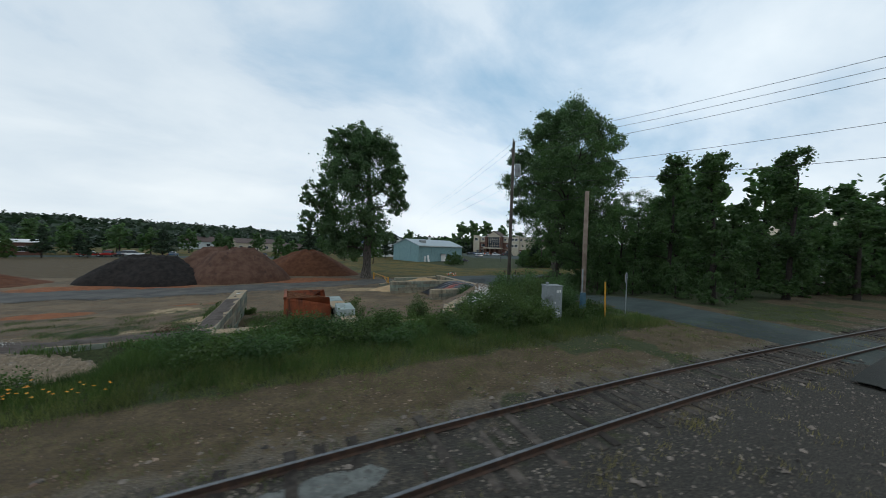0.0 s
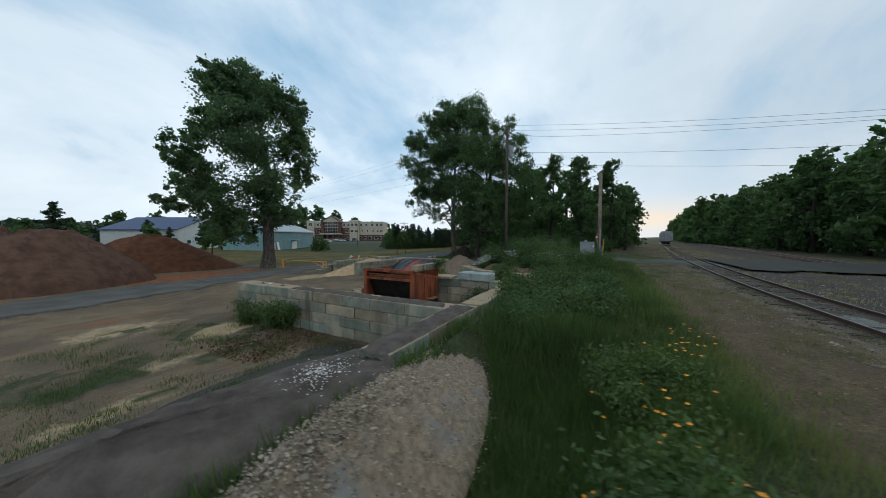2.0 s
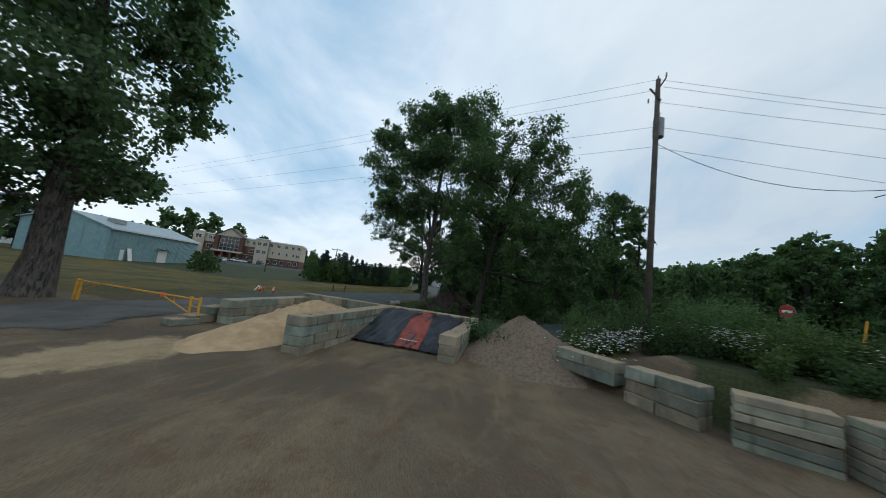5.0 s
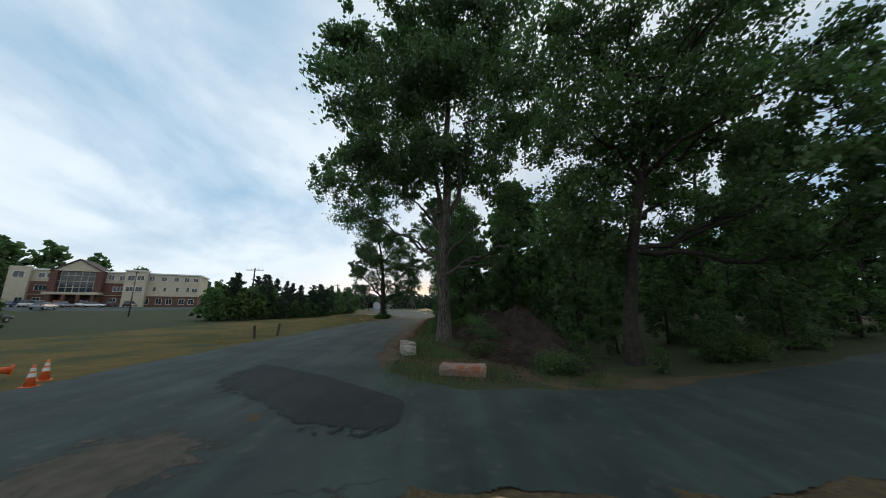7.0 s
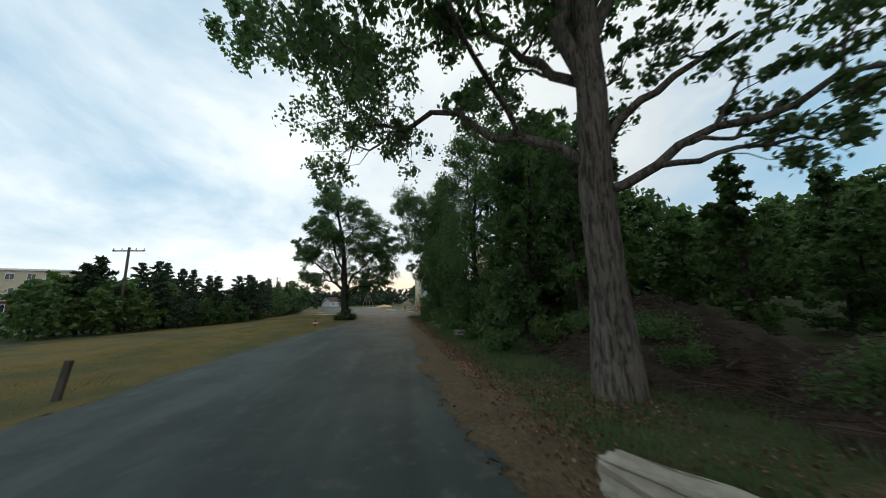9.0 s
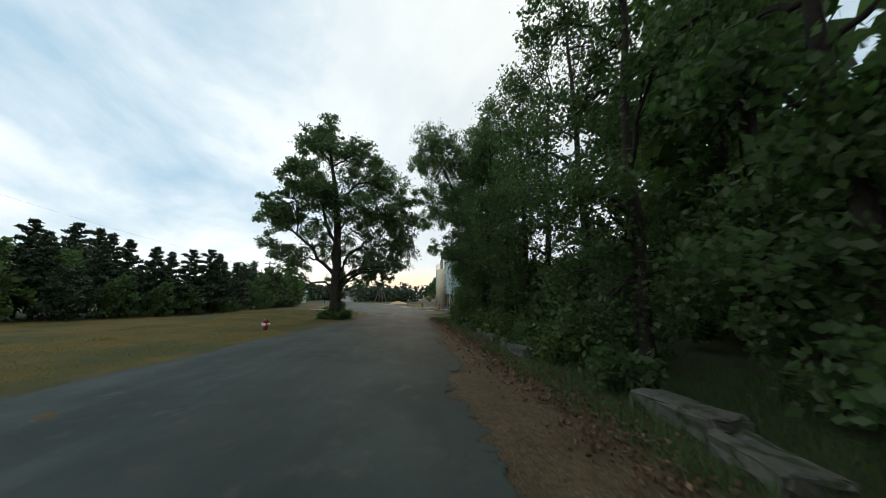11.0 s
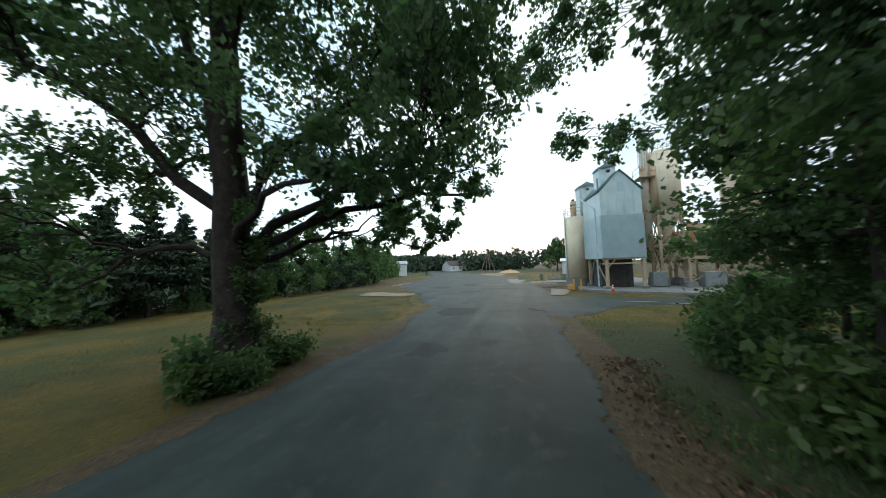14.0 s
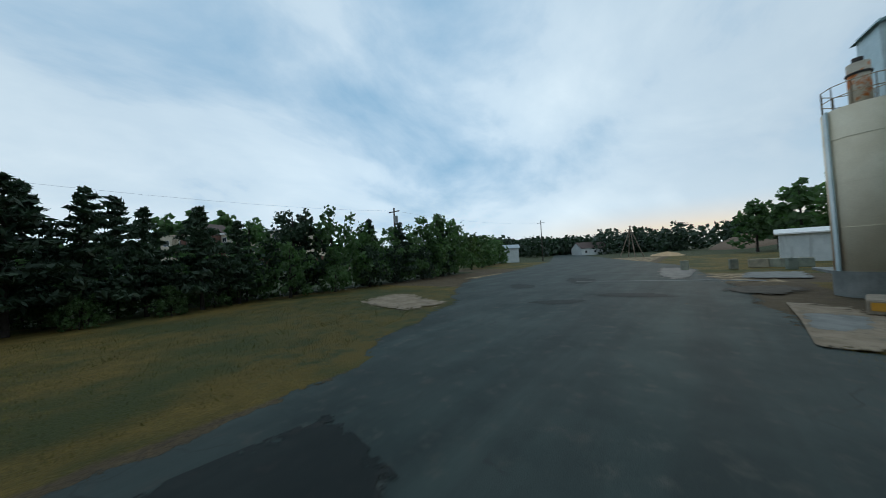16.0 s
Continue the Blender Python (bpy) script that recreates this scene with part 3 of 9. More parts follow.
def ribbon(name, pts, mat, label, category, lift=0.03, step=0.7, seed=0, across=8, ragged_by=0.18, rim=9.0):
    """A road laid on the land between a left and a right edge line: rows of (left x, y, right x, y)."""
    rng = np.random.RandomState(seed)
    p = np.asarray(pts, float)
    seg = np.r_[0, np.cumsum(np.hypot(*np.diff((p[:, :2] + p[:, 2:]) / 2, axis=0).T))]
    s = np.arange(0, seg[-1] + step / 2, step)
    q = np.stack([np.interp(s, seg, p[:, k]) for k in range(4)], -1)
    wob = rng.normal(size=(len(s), 2))
    wob = (wob + np.roll(wob, 1, 0) + np.roll(wob, 2, 0)) / 1.7 * ragged_by
    w = np.linspace(0, 1, across)[None, :, None]
    d = q[:, None, 2:] - q[:, None, :2]
    u = d / np.linalg.norm(d, axis=2, keepdims=True)
    a, b = q[:, None, :2] + u * wob[:, None, :1], q[:, None, 2:] + u * wob[:, None, 1:]
    g = a + (b - a) * w
    z = land(g[..., 0], g[..., 1]) + lift - 0.05 * (np.abs(w[..., 0] * 2 - 1) ** 8) * np.ones(g.shape[:2])
    v = np.concatenate([g, z[..., None]], -1)
    i = np.arange(v.shape[0] * v.shape[1]).reshape(v.shape[:2])
    f = np.stack([i[:-1, :-1], i[1:, :-1], i[1:, 1:], i[:-1, 1:]], -1).reshape(-1, 4)
    ob = quick(name, v.reshape(-1, 3), f, mat, smooth=True)
    side = np.clip((1 - np.abs(w[0, :, 0] * 2 - 1)) * rim, 0, 1)
    fade = np.repeat(np.tile(side, len(s))[:, None], 4, 1)
    at = ob.data.color_attributes.new("fade", "FLOAT_COLOR", "POINT")
    at.data.foreach_set("color", fade.astype(np.float32).ravel())
    return tagged(ob, label, category, kind="structure")


ribbon("road", [(18, 45, 18, 38.5), (24, 47.6, 22, 34), (31, 47.6, 28, 35.5), (38, 47.8, 33, 37), (51, 47.4, 45, 37.9), (65, 46.3, 62, 37.5), (75, 45.2, 74, 37.1), (84, 44.2, 84, 36.9), (91, 44.5, 91, 37.2), (95, 45.7, 95, 37.2), (98, 47.2, 98, 36.6), (104, 49.2, 103, 35.5), (110, 54, 110, 36), (119, 58.5, 119, 36.4), (140, 62, 140, 38.6), (175, 70, 175, 52), (210, 82, 215, 66), (300, 112, 300, 96)], M_ROAD_SOFT, "worn grey asphalt road to the plant yard", "road", 0.05, seed=1, across=40, rim=4.5)
ribbon("yard_drive", [(-30, 39.0, -30, 31), (-10, 40.5, -8, 33), (2, 43.5, 4, 37.2), (12, 45, 12, 37.5), (18.3, 45.2, 18.3, 38.3)], M_DRIVE_SOFT, "dusty asphalt drive into the material yard", "road", 0.035, seed=2, ragged_by=0.5, across=26, rim=1.3)
ribbon("side_road", [(21.6, 37, 31, 37), (21.7, 32, 27.2, 33), (21.6, 26, 27.8, 27), (21.3, 18, 29.4, 18), (20.5, 10, 28.2, 10), (19.6, 4, 26.5, 4), (19.2, 0.5, 26.2, 0.5), (18.8, -3, 26, -3), (18.2, -7, 25, -7), (18, -14, 25, -14), (18, -30, 25, -30)], M_ROAD_SOFT, "narrow asphalt road up to the rail crossing", "road", 0.045, seed=4, across=26)


M_WORN_SOFT = soft_edged(asphalt_material("worn_patch", 0.38))
M_PATCH_SOFT, M_PALE_SOFT = soft_edged(M_PATCH), soft_edged(M_PALE)
M_CRUMBS_SOFT = soft_edged(plain("road_crumbs", (0.066, 0.059, 0.047), (0.105, 0.092, 0.071), 2.4, 1.0, fine=24))


def blotch(x, y, rx, ry, rot, seed, mat, lift, name, label):
    rng = np.random.RandomState(seed)
    k = 40
    a = np.linspace(0, 2 * np.pi, k, endpoint=False)
    r = 1 + 0.16 * np.sin(2 * a + rng.rand() * 6) + 0.10 * np.sin(3 * a + rng.rand() * 6) + 0.05 * np.sin(7 * a + rng.rand() * 6) + rng.normal(size=k) * 0.025
    c, s = math.cos(rot), math.sin(rot)
    rings = []
    for q in (1.0, 0.66, 0.33):
        px, py = rx * r * np.cos(a) * q, ry * r * np.sin(a) * q
        X, Y = x + c * px - s * py, y + s * px + c * py
        rings.append(np.stack([X, Y, land(X, Y) + lift], -1))
    v = np.concatenate(rings + [np.array([[x, y, float(land(x, y)) + lift]])])
    f = [(i + o, (i + 1) % k + o, (i + 1) % k + o + k, i + o + k) for o in (0, k) for i in range(k)]
    f += [(2 * k + i, 2 * k + (i + 1) % k, 3 * k, 3 * k) for i in range(k)]
    me = bpy.data.meshes.new(name)
    me.from_pydata(v.tolist(), [], [tuple(dict.fromkeys(q)) for q in f])
    me.materials.append(mat)
    at = me.color_attributes.new("fade", "FLOAT_COLOR", "POINT")
    fade = np.concatenate([np.full(k, 0.0), np.full(k, 0.45), np.full(k, 0.9), [1.0]])
    at.data.foreach_set("color", np.repeat(fade[:, None], 4, 1).astype(np.float32).ravel())
    return tagged(new(name, me), label, "road patch", kind="structure")


def outlined_patch(outline, fades, lift, name, label, mat):
    """A patch with a given outline; each corner has its own softness, 0 for a ragged rim that fades out and 0.5 for a firm one."""
    p, q = np.array(outline, float), np.array(fades, float)
    seg = np.r_[0, np.cumsum(np.hypot(*np.diff(np.r_[p, p[:1]], axis=0).T))]
    k = 64
    u = np.linspace(0, seg[-1], k, endpoint=False)
    rim = np.stack([np.interp(u, seg, np.r_[p[:, i], p[:1, i]]) for i in range(2)], -1)
    fq = np.interp(u, seg, np.r_[q, q[:1]])
    rim = (rim + np.roll(rim, 1, 0) + np.roll(rim, -1, 0)) / 3
    c = rim.mean(0)
    rows, fade = [], []
    for w, add in ((1.0, 0.0), (0.8, 0.2), (0.5, 0.55), (0.2, 0.9)):
        g = c + (rim - c) * w
        rows.append(np.c_[g, land(g[:, 0], g[:, 1]) + lift])
        fade.append(np.minimum(1.0, fq + add))
    v = np.concatenate(rows + [np.array([[*c, float(land(*c)) + lift]])])
    f = [(i + o, (i + 1) % k + o, (i + 1) % k + o + k, i + o + k) for o in (0, k, 2 * k) for i in range(k)] + [(3 * k + i, 3 * k + (i + 1) % k, 4 * k) for i in range(k)]
    me = bpy.data.meshes.new(name)
    me.from_pydata(v.tolist(), [], f)
    me.materials.append(mat)
    at = me.color_attributes.new("fade", "FLOAT_COLOR", "POINT")
    at.data.foreach_set("color", np.repeat(np.r_[np.concatenate(fade), 1.0][:, None], 4, 1).astype(np.float32).ravel())
    return tagged(new(name, me), label, "road patch", kind="structure")


outlined_patch([(31.2, 41.9), (28.9, 38.3), (25.9, 34.8), (24.0, 34.8), (23.0, 36.0), (23.6, 38.2), (25.2, 40.8), (28.0, 42.0)], [0.45, 0.5, 0.5, 0.4, 0.0, -0.4, -0.4, 0.0], 0.062, "asphalt_patch", "black newer asphalt patch with one feathered side", M_PATCH_SOFT)
outlined_patch([(93.7, 43.5), (93.3, 41.2), (91.2, 41.2), (89.7, 43.0), (91.5, 43.7)], [0.24, 0.2, 0.0, 0.0, 0.2], 0.062, "asphalt_patch", "dark newer asphalt patch in the grey road", M_PATCH_SOFT)
outlined_patch([(95.5, 38.9), (94.6, 37.7), (92.2, 36.9), (91.6, 37.6), (93.2, 38.6)], [-0.25, -0.2, -0.25, -0.25, -0.2], 0.060, "dust_streak", "pale dust streak across the asphalt", M_CRUMBS_SOFT)
outlined_patch([(24.0, 41.8), (25.2, 39.8), (23.6, 37.0), (20.6, 37.4), (19.4, 39.6), (21.0, 41.6)], [-0.35, -0.3, -0.2, -0.2, -0.35, -0.4], 0.058, "dust_streak", "brown dust carried onto the asphalt", M_CRUMBS_SOFT)
outlined_patch([(85.0, 42.3), (85.0, 41.2), (84.0, 40.8), (82.6, 41.4), (82.6, 42.5)], [-0.2, -0.15, 0.0, 0.05, -0.2], 0.055, "asphalt_patch", "faint darker patch in the grey road", M_WORN_SOFT)
outlined_patch([(85.4, 40.0), (85.2, 39.4), (84.4, 39.7), (84.5, 40.3)], [0.0, 0.0, 0.0, 0.0], 0.055, "asphalt_patch", "small dark patch in the grey road", M_WORN_SOFT)
PATCHES = [(106.4, 44, 0.7, 1.3, 0.45, 3), (110.0, 41.2, 0.9, 1.6, 0.4, 4), (118, 46, 2.4, 1.2, 0.2, 7), (113, 49, 2.0, 0.8, 0.4, 8)]
for q in PATCHES:
    blotch(q[0], q[1], q[2] * 1.25, q[3] * 1.25, q[4], q[5], M_PATCH_SOFT, 0.062, "asphalt_patch", "dark newer asphalt patch in the grey road")
ribbon("plant_drive", [(102.0, 37.8, 90.0, 37.8), (101.8, 36.0, 90.8, 36.4), (101.6, 34.5, 92.6, 35.0), (101.0, 31, 94.8, 32.5), (99.9, 26, 96.2, 26.5), (98.6, 18, 94, 18), (97, 6, 92, 6)], M_ROAD_SOFT, "cracked asphalt drive beside the plant slab", "road", 0.04, seed=8, ragged_by=0.35, across=20, rim=4.0)
ribbon("crossing_apron", [(15.2, -3.4, 30, -3.4), (15.0, -5.0, 29.5, -5.6), (15.4, -7.2, 28.0, -8.2), (15.6, -15, 28, -16), (16, -26, 28, -26)], M_PATCH, "raised black asphalt apron of the rail crossing", "road", 0.20, seed=6, ragged_by=0.3)


# ---- the tracks
def spur(x):
    x = np.asarray(x, float)
    return sum(np.interp(x + d, [-200, 5, 9, 17, 26, 33, 105, 400], [0, 0, -0.3, -0.8, -1.6, -2.2, -10.8, -46]) for d in np.linspace(-6, 6, 13)) / 13


def rail_line(name, yfun, x0, x1, z0, label):
    th = thing(name, x0, 0, 0, label, "rail", kind="structure")
    xs = np.arange(x0, x1, 1.2)
    ys = yfun(xs)
    prof = [(-0.065, 0.0), (0.065, 0.0), (0.065, 0.012), (0.012, 0.03), (0.012, 0.11), (0.036, 0.118), (0.036, 0.15), (-0.036, 0.15), (-0.036, 0.118), (-0.012, 0.11), (-0.012, 0.03), (-0.065, 0.012)]
    k = len(prof)
    v = np.array([[(x - x0, y + a, z0 + b) for a, b in prof] for x, y in zip(xs, ys)]).reshape(-1, 3)
    f = np.array([[i * k + j, i * k + (j + 1) % k, (i + 1) * k + (j + 1) % k, (i + 1) * k + j] for i in range(len(xs) - 1) for j in range(k)])
    quick("web", v, f, M_STEELRAIL, th)
    hp = [(-0.034, 0.1515), (0.034, 0.1515), (0.030, 0.158), (-0.030, 0.158)]
    v = np.array([[(x - x0, y + a, z0 + b) for a, b in hp] for x, y in zip(xs, ys)]).reshape(-1, 3)
    f = np.array([[i * 4 + j, i * 4 + (j + 1) % 4, (i + 1) * 4 + (j + 1) % 4, (i + 1) * 4 + j] for i in range(len(xs) - 1) for j in range(4)])
    quick("railhead", v, f, M_RAILTOP, th)
    return th


rail_line("rail", lambda x: spur(x), -70, 180, ZT + 0.01, "rusted steel rail with a worn bright head")
rail_line("rail", lambda x: spur(x) - 1.51, -70, 180, ZT + 0.01, "rusted steel rail with a worn bright head")
rail_line("rail", lambda x: -9.6 - 0.125 * x, -60, 300, ZT + 0.02, "rusted steel rail with a worn bright head")
rail_line("rail", lambda x: -11.1 - 0.125 * x, -60, 300, ZT + 0.02, "rusted steel rail with a worn bright head")

rng = np.random.RandomState(11)
sleepers = thing("sleepers", 0, 0, 0, "weathered half-buried timber sleepers under the rails", "sleepers", kind="structure")
tie_meshes = []
for k in range(5):
    bm = bmesh.new()
    box(bm, (0, 0, 0), (0.23, 2.55 + 0.1 * rng.rand(), 0.16), bevel=0.015)
    for v in bm.verts:
        v.co += Vector((rng.normal() * 0.006, rng.normal() * 0.03, rng.normal() * 0.008))
    tie_meshes.append(part("sleeper", bm, M_TIE, sleepers))
for i, x in enumerate(np.arange(-40, 75, 0.56)):
    y = float(spur(x)) - 0.755
    a = math.atan2(float(spur(x + 1) - spur(x)), 1)
    src = tie_meshes[i % 5]
    ob = src if i < 5 else new("sleeper", src.data)
    ob.parent = sleepers
    ob.matrix_basis = pose(x + rng.normal() * 0.04, y + rng.normal() * 0.06, ZT - 0.066 + rng.normal() * 0.014, rng.normal() * 0.8, 0, math.degrees(a) + rng.normal() * 2.0)
V, F = [], []
for x in np.arange(-40, 180, 0.56):
    y = -10.35 - 0.125 * x
    c = np.array([[-.11, -1.25], [.11, -1.25], [.11, 1.25], [-.11, 1.25]]) + [x, y]
    b = len(V) * 8
    V.append(np.concatenate([np.c_[c, np.full(4, ZT - 0.03)], np.c_[c, np.full(4, ZT + 0.03)]]))
    F += [(b + 4, b + 5, b + 6, b + 7), (b, b + 1, b + 5, b + 4), (b + 2, b + 3, b + 7, b + 6), (b + 1, b + 2, b + 6, b + 5), (b + 3, b, b + 4, b + 7)]
tagged(quick("main_line_sleepers", np.concatenate(V), F, M_TIE), "dark timber sleepers of the main line", "sleepers", kind="stuff")

# loose stones of the track bed and the verge
def stones(name, n, xf, label, smin, smax, mat, seed):
    r = np.random.RandomState(seed)
    ico = np.array([(0, 0, 1), (0.9, 0, 0.2), (0.2, 0.85, 0.1), (-0.8, 0.3, 0.15), (-0.4, -0.8, 0.2), (0.5, -0.7, 0.05)])
    tri = np.array([(0, 1, 2), (0, 2, 3), (0, 3, 4), (0, 4, 5), (0, 5, 1)])
    p = xf(r, n)
    s = r.uniform(smin, smax, n) * (1 + (r.rand(n) < 0.04) * 1.2)
    a = r.uniform(0, 6.3, n)
    c, d = np.cos(a), np.sin(a)
    sh = ico[None] * (1 + 0.3 * r.normal(size=(n, 6, 1)) * 0.5)
    v = np.stack([sh[..., 0] * c[:, None] - sh[..., 1] * d[:, None], sh[..., 0] * d[:, None] + sh[..., 1] * c[:, None], sh[..., 2] * 0.7], -1) * s[:, None, None] + p[:, None]
    f = (tri[None] + 6 * np.arange(n)[:, None, None]).reshape(-1, 3)
    return tagged(quick(name, v.reshape(-1, 3), f, mat), label, "stones", kind="stuff")


def by_track(r, n):
    x = r.uniform(-30, 45, n)
    y = spur(x) - 0.75 + r.normal(size=n) * 1.5 - (r.rand(n) < 0.45) * r.uniform(1, 5.5, n)
    return np.stack([x, y, land(x, y) + 0.0], -1)


M_STONES = plain("ballast_stones", (0.06, 0.055, 0.05), (0.235, 0.195, 0.16), 2.5, 0.95, fine=40, island=0.55, bump_h=0.004)
stones("ballast", 26000, by_track, "loose grey and brown ballast stones", 0.018, 0.045, M_STONES, 5)


def by_verge(r, n):
    x = r.uniform(-30, 20, n)
    y = r.uniform(0.2, 4.6, n) ** 1.1
    return np.stack([x, y, land(x, y)], -1)


M_VERGE_STONES = plain("verge_pebbles", (0.10, 0.062, 0.045), (0.30, 0.22, 0.165), 2.5, 0.95, fine=40, island=0.5, bump_h=0.004)
stones("verge_pebbles", 9000, by_verge, "reddish pebbles scattered over the bare verge", 0.010, 0.030, M_VERGE_STONES, 6)
blotch(-2.2, -0.75, 1.6, 0.55, 0.0, 71, soft_edged(plain("cement_crust", (0.10, 0.107, 0.098), (0.185, 0.19, 0.175), 6, 0.95, fine=40, stain=(0.07, 0.07, 0.06), stain_scale=5)), 0.02, "lichen_pad", "pale grey crust of spilled cement between the rails")


# ---- walls of cast concrete blocks
BLOCKS = {}


def block_mesh(length, depth, height):
    key = (round(length, 2), depth, height)
    if key not in BLOCKS:
        variants = []
        for s in range(3):
            r = random.Random(hash(key) % 1000 + s)
            bm = bmesh.new()
            box(bm, (0, 0, 0), (length - 0.018, depth, height - 0.014), bevel=0.022)
            for v in bm.verts:
                v.co += Vector((r.gauss(0, 0.006), r.gauss(0, 0.007), r.gauss(0, 0.006)))
            me = bpy.data.meshes.new("block")
            bm.to_mesh(me)
            bm.free()
            me.materials.append(M_BLOCK)
            variants.append(me)
        BLOCKS[key] = variants
    return BLOCKS[key]


def recess_mesh():
    """A shallow dark hollow with the steel lifting loop in it."""
    bm = bmesh.new()
    a = [2 * math.pi * k / 14 for k in range(14)]
    rim = [bm.verts.new((0.20 * math.cos(t), 0.10 * math.sin(t) * (1 + 0.15 * math.sin(3 * t)), 0.004)) for t in a]
    mid = [bm.verts.new((0.15 * math.cos(t), 0.07 * math.sin(t), 0.001)) for t in a]
    for k in range(14):
        bm.faces.new((rim[k], rim[(k + 1) % 14], mid[(k + 1) % 14], mid[k]))
    bm.faces.new(mid)
    for p, q in (((-0.09, 0, 0.0), (-0.06, 0.01, 0.045)), ((-0.06, 0.01, 0.045), (0.06, -0.01, 0.045)), ((0.06, -0.01, 0.045), (0.09, 0, 0.0))):
        cyl(bm, p, q, 0.011, seg=5)
    bmesh.ops.recalc_face_normals(bm, faces=bm.faces)
    me = bpy.data.meshes.new("lifting_recess")
    bm.to_mesh(me)
    bm.free()
    me.materials.append(M_RECESS)
    return me


# dark brown for the shallow dish and its loop alike
M_RECESS = plain("dark_hollow", (0.045, 0.036, 0.030), (0.085, 0.062, 0.046), 6, 0.9)
RECESS = recess_mesh()


def block_wall(x0, y0, x1, y1, z0, courses, label, height=0.45, length=1.69, depth=0.85, seed=0, skip=0.0, shift=0.5, uneven=1.0, recess=0.0):
    """Courses of blocks along a line, every other course shifted by half a block."""
    r = random.Random(seed)
    a = math.atan2(y1 - y0, x1 - x0)
    L = math.hypot(x1 - x0, y1 - y0)
    th = thing("block_wall", x0, y0, z0, label, "block wall", math.degrees(a))
    for c in range(courses):
        s = 0.0
        n = 0
        while s < L - 0.15:
            ln = length * (shift if (c % 2 and n == 0) else 1.0)
            ln = min(ln, L - s)
            if L - s - ln < 0.3:
                ln = L - s
            if c == courses - 1 and r.random() < skip:
                s += ln
                n += 1
                continue
            ob = new("block", r.choice(block_mesh(ln, depth, height)))
            ob.parent = th
            ob.matrix_basis = pose(s + ln / 2, r.gauss(0, 0.018) * uneven, height * (c + 0.5), r.gauss(0, 0.3) * uneven, r.gauss(0, 0.2) * uneven, r.gauss(0, 0.6) * uneven + (180 if r.random() < 0.5 else 0))
            if c == courses - 1 and ln > 1.0 and r.random() < recess:
                dish = new("lifting_recess", RECESS)
                dish.parent = ob
                dish.location = (r.gauss(0, 0.06), 0, height / 2 - 0.004)
            s += ln
            n += 1
    return th


WL = "weathered grey concrete block wall of a material bay"
block_wall(-6.05, 23.75, -6.05, 11.05, -0.02, 4, "long weathered concrete block wall topped with spilled dark millings", seed=1, recess=0.7, uneven=0.6)
block_wall(-10.6, 10.7, -5.5, 10.7, 0.42, 3, "low concrete block wall half covered by dark millings", seed=2)
block_wall(-5.5, 10.55, 0.9, 10.55, 0.0, 4, WL, seed=3)
block_wall(0.6, 11.0, 0.6, 17.6, 0.0, 4, "concrete block wall with rust stains and a missing stone", seed=4, uneven=1.6)
block_wall(1.05, 10.5, 7.9, 10.5, 0.1, 4, WL, seed=5, height=0.36)
block_wall(7.9, 10.1, 7.9, 13.4, 0.0, 6, "stack of thin uneven tan concrete slabs", seed=6, height=0.235, length=1.75, shift=1.0, uneven=2.2)
block_wall(8.2, 13.6, 9.1, 15.3, -0.05, 6, "stack of thin uneven tan concrete slabs", seed=7, height=0.24, length=1.75, shift=1.0, uneven=2.2)
block_wall(9.5, 15.7, 11.3, 17.1, -0.05, 3, "short stack of pale concrete blocks", seed=8, height=0.44, length=1.25, shift=1.0, uneven=2.0)
block_wall(11.6, 17.4, 13.6, 19.2, 0.35, 2, "low run of pale concrete blocks beside the gravel", seed=18, height=0.44, length=1.3, shift=1.0, uneven=2.0)
block_wall(0.9, 21.5, 0.75, 17.9, -0.22, 2, "short stack of pale concrete blocks", seed=9, height=0.47, uneven=2.0)
block_wall(11.6, 24.2, 18.2, 24.0, -0.1, 3, "concrete block wall holding the tarped bay", seed=10, height=0.42, depth=0.8)
block_wall(8.7, 29.7, 18.1, 29.75, -0.08, 4, "stepped concrete block wall of the sand bay", seed=11, height=0.38, depth=0.8)
block_wall(11.2, 35.7, 18.6, 36.3, -0.05, 3, "low sandy concrete block wall", seed=12, height=0.42, depth=0.8)
block_wall(18.45, 36.6, 18.45, 23.6, -0.05, 3, "back wall of pale concrete blocks strewn with sand", seed=13, height=0.49, depth=0.9)


def loose_block(x, y, z, rz, L=1.69, d=0.85, h=0.45, label="loose pale concrete block", tilt=0.0, mat=None):
    bm = bmesh.new()
    box(bm, (0, 0, h / 2), (L, d, h), bevel=0.03)
    # lifting loop cast in the top
    cyl(bm, (-0.12, 0, h), (-0.12, 0, h + 0.05), 0.012, seg=6)
    cyl(bm, (0.12, 0, h), (0.12, 0, h + 0.05), 0.012, seg=6)
    cyl(bm, (-0.12, 0, h + 0.05), (0.12, 0, h + 0.05), 0.012, seg=6)
    ob = part("concrete_block", bm, mat or M_BLOCK)
    ob.matrix_world = pose(x, y, z, 0, tilt, rz)
    return tagged(ob, label, "concrete block", group="loose blocks")


loose_block(0.5, 12.7, 1.79, 88, 1.9, 0.95, 0.42, "pale blue-grey concrete slab lying on a block wall", mat=M_SLAB_TEAL)
block_wall(0.85, 19.8, 0.8, 18.1, 0.73, 1, "rough stained concrete block on a short stack", seed=15, height=0.5)
loose_block(1.1, 22.2, -0.12, 60, 1.1, 0.8, 0.45, "tan concrete block half sunk beside the stack")
loose_block(0.42, 16.85, 1.79, 90, 1.75, 1.0, 0.16, "thin pale concrete slab lying on a block wall", mat=M_SLAB_TEAL)
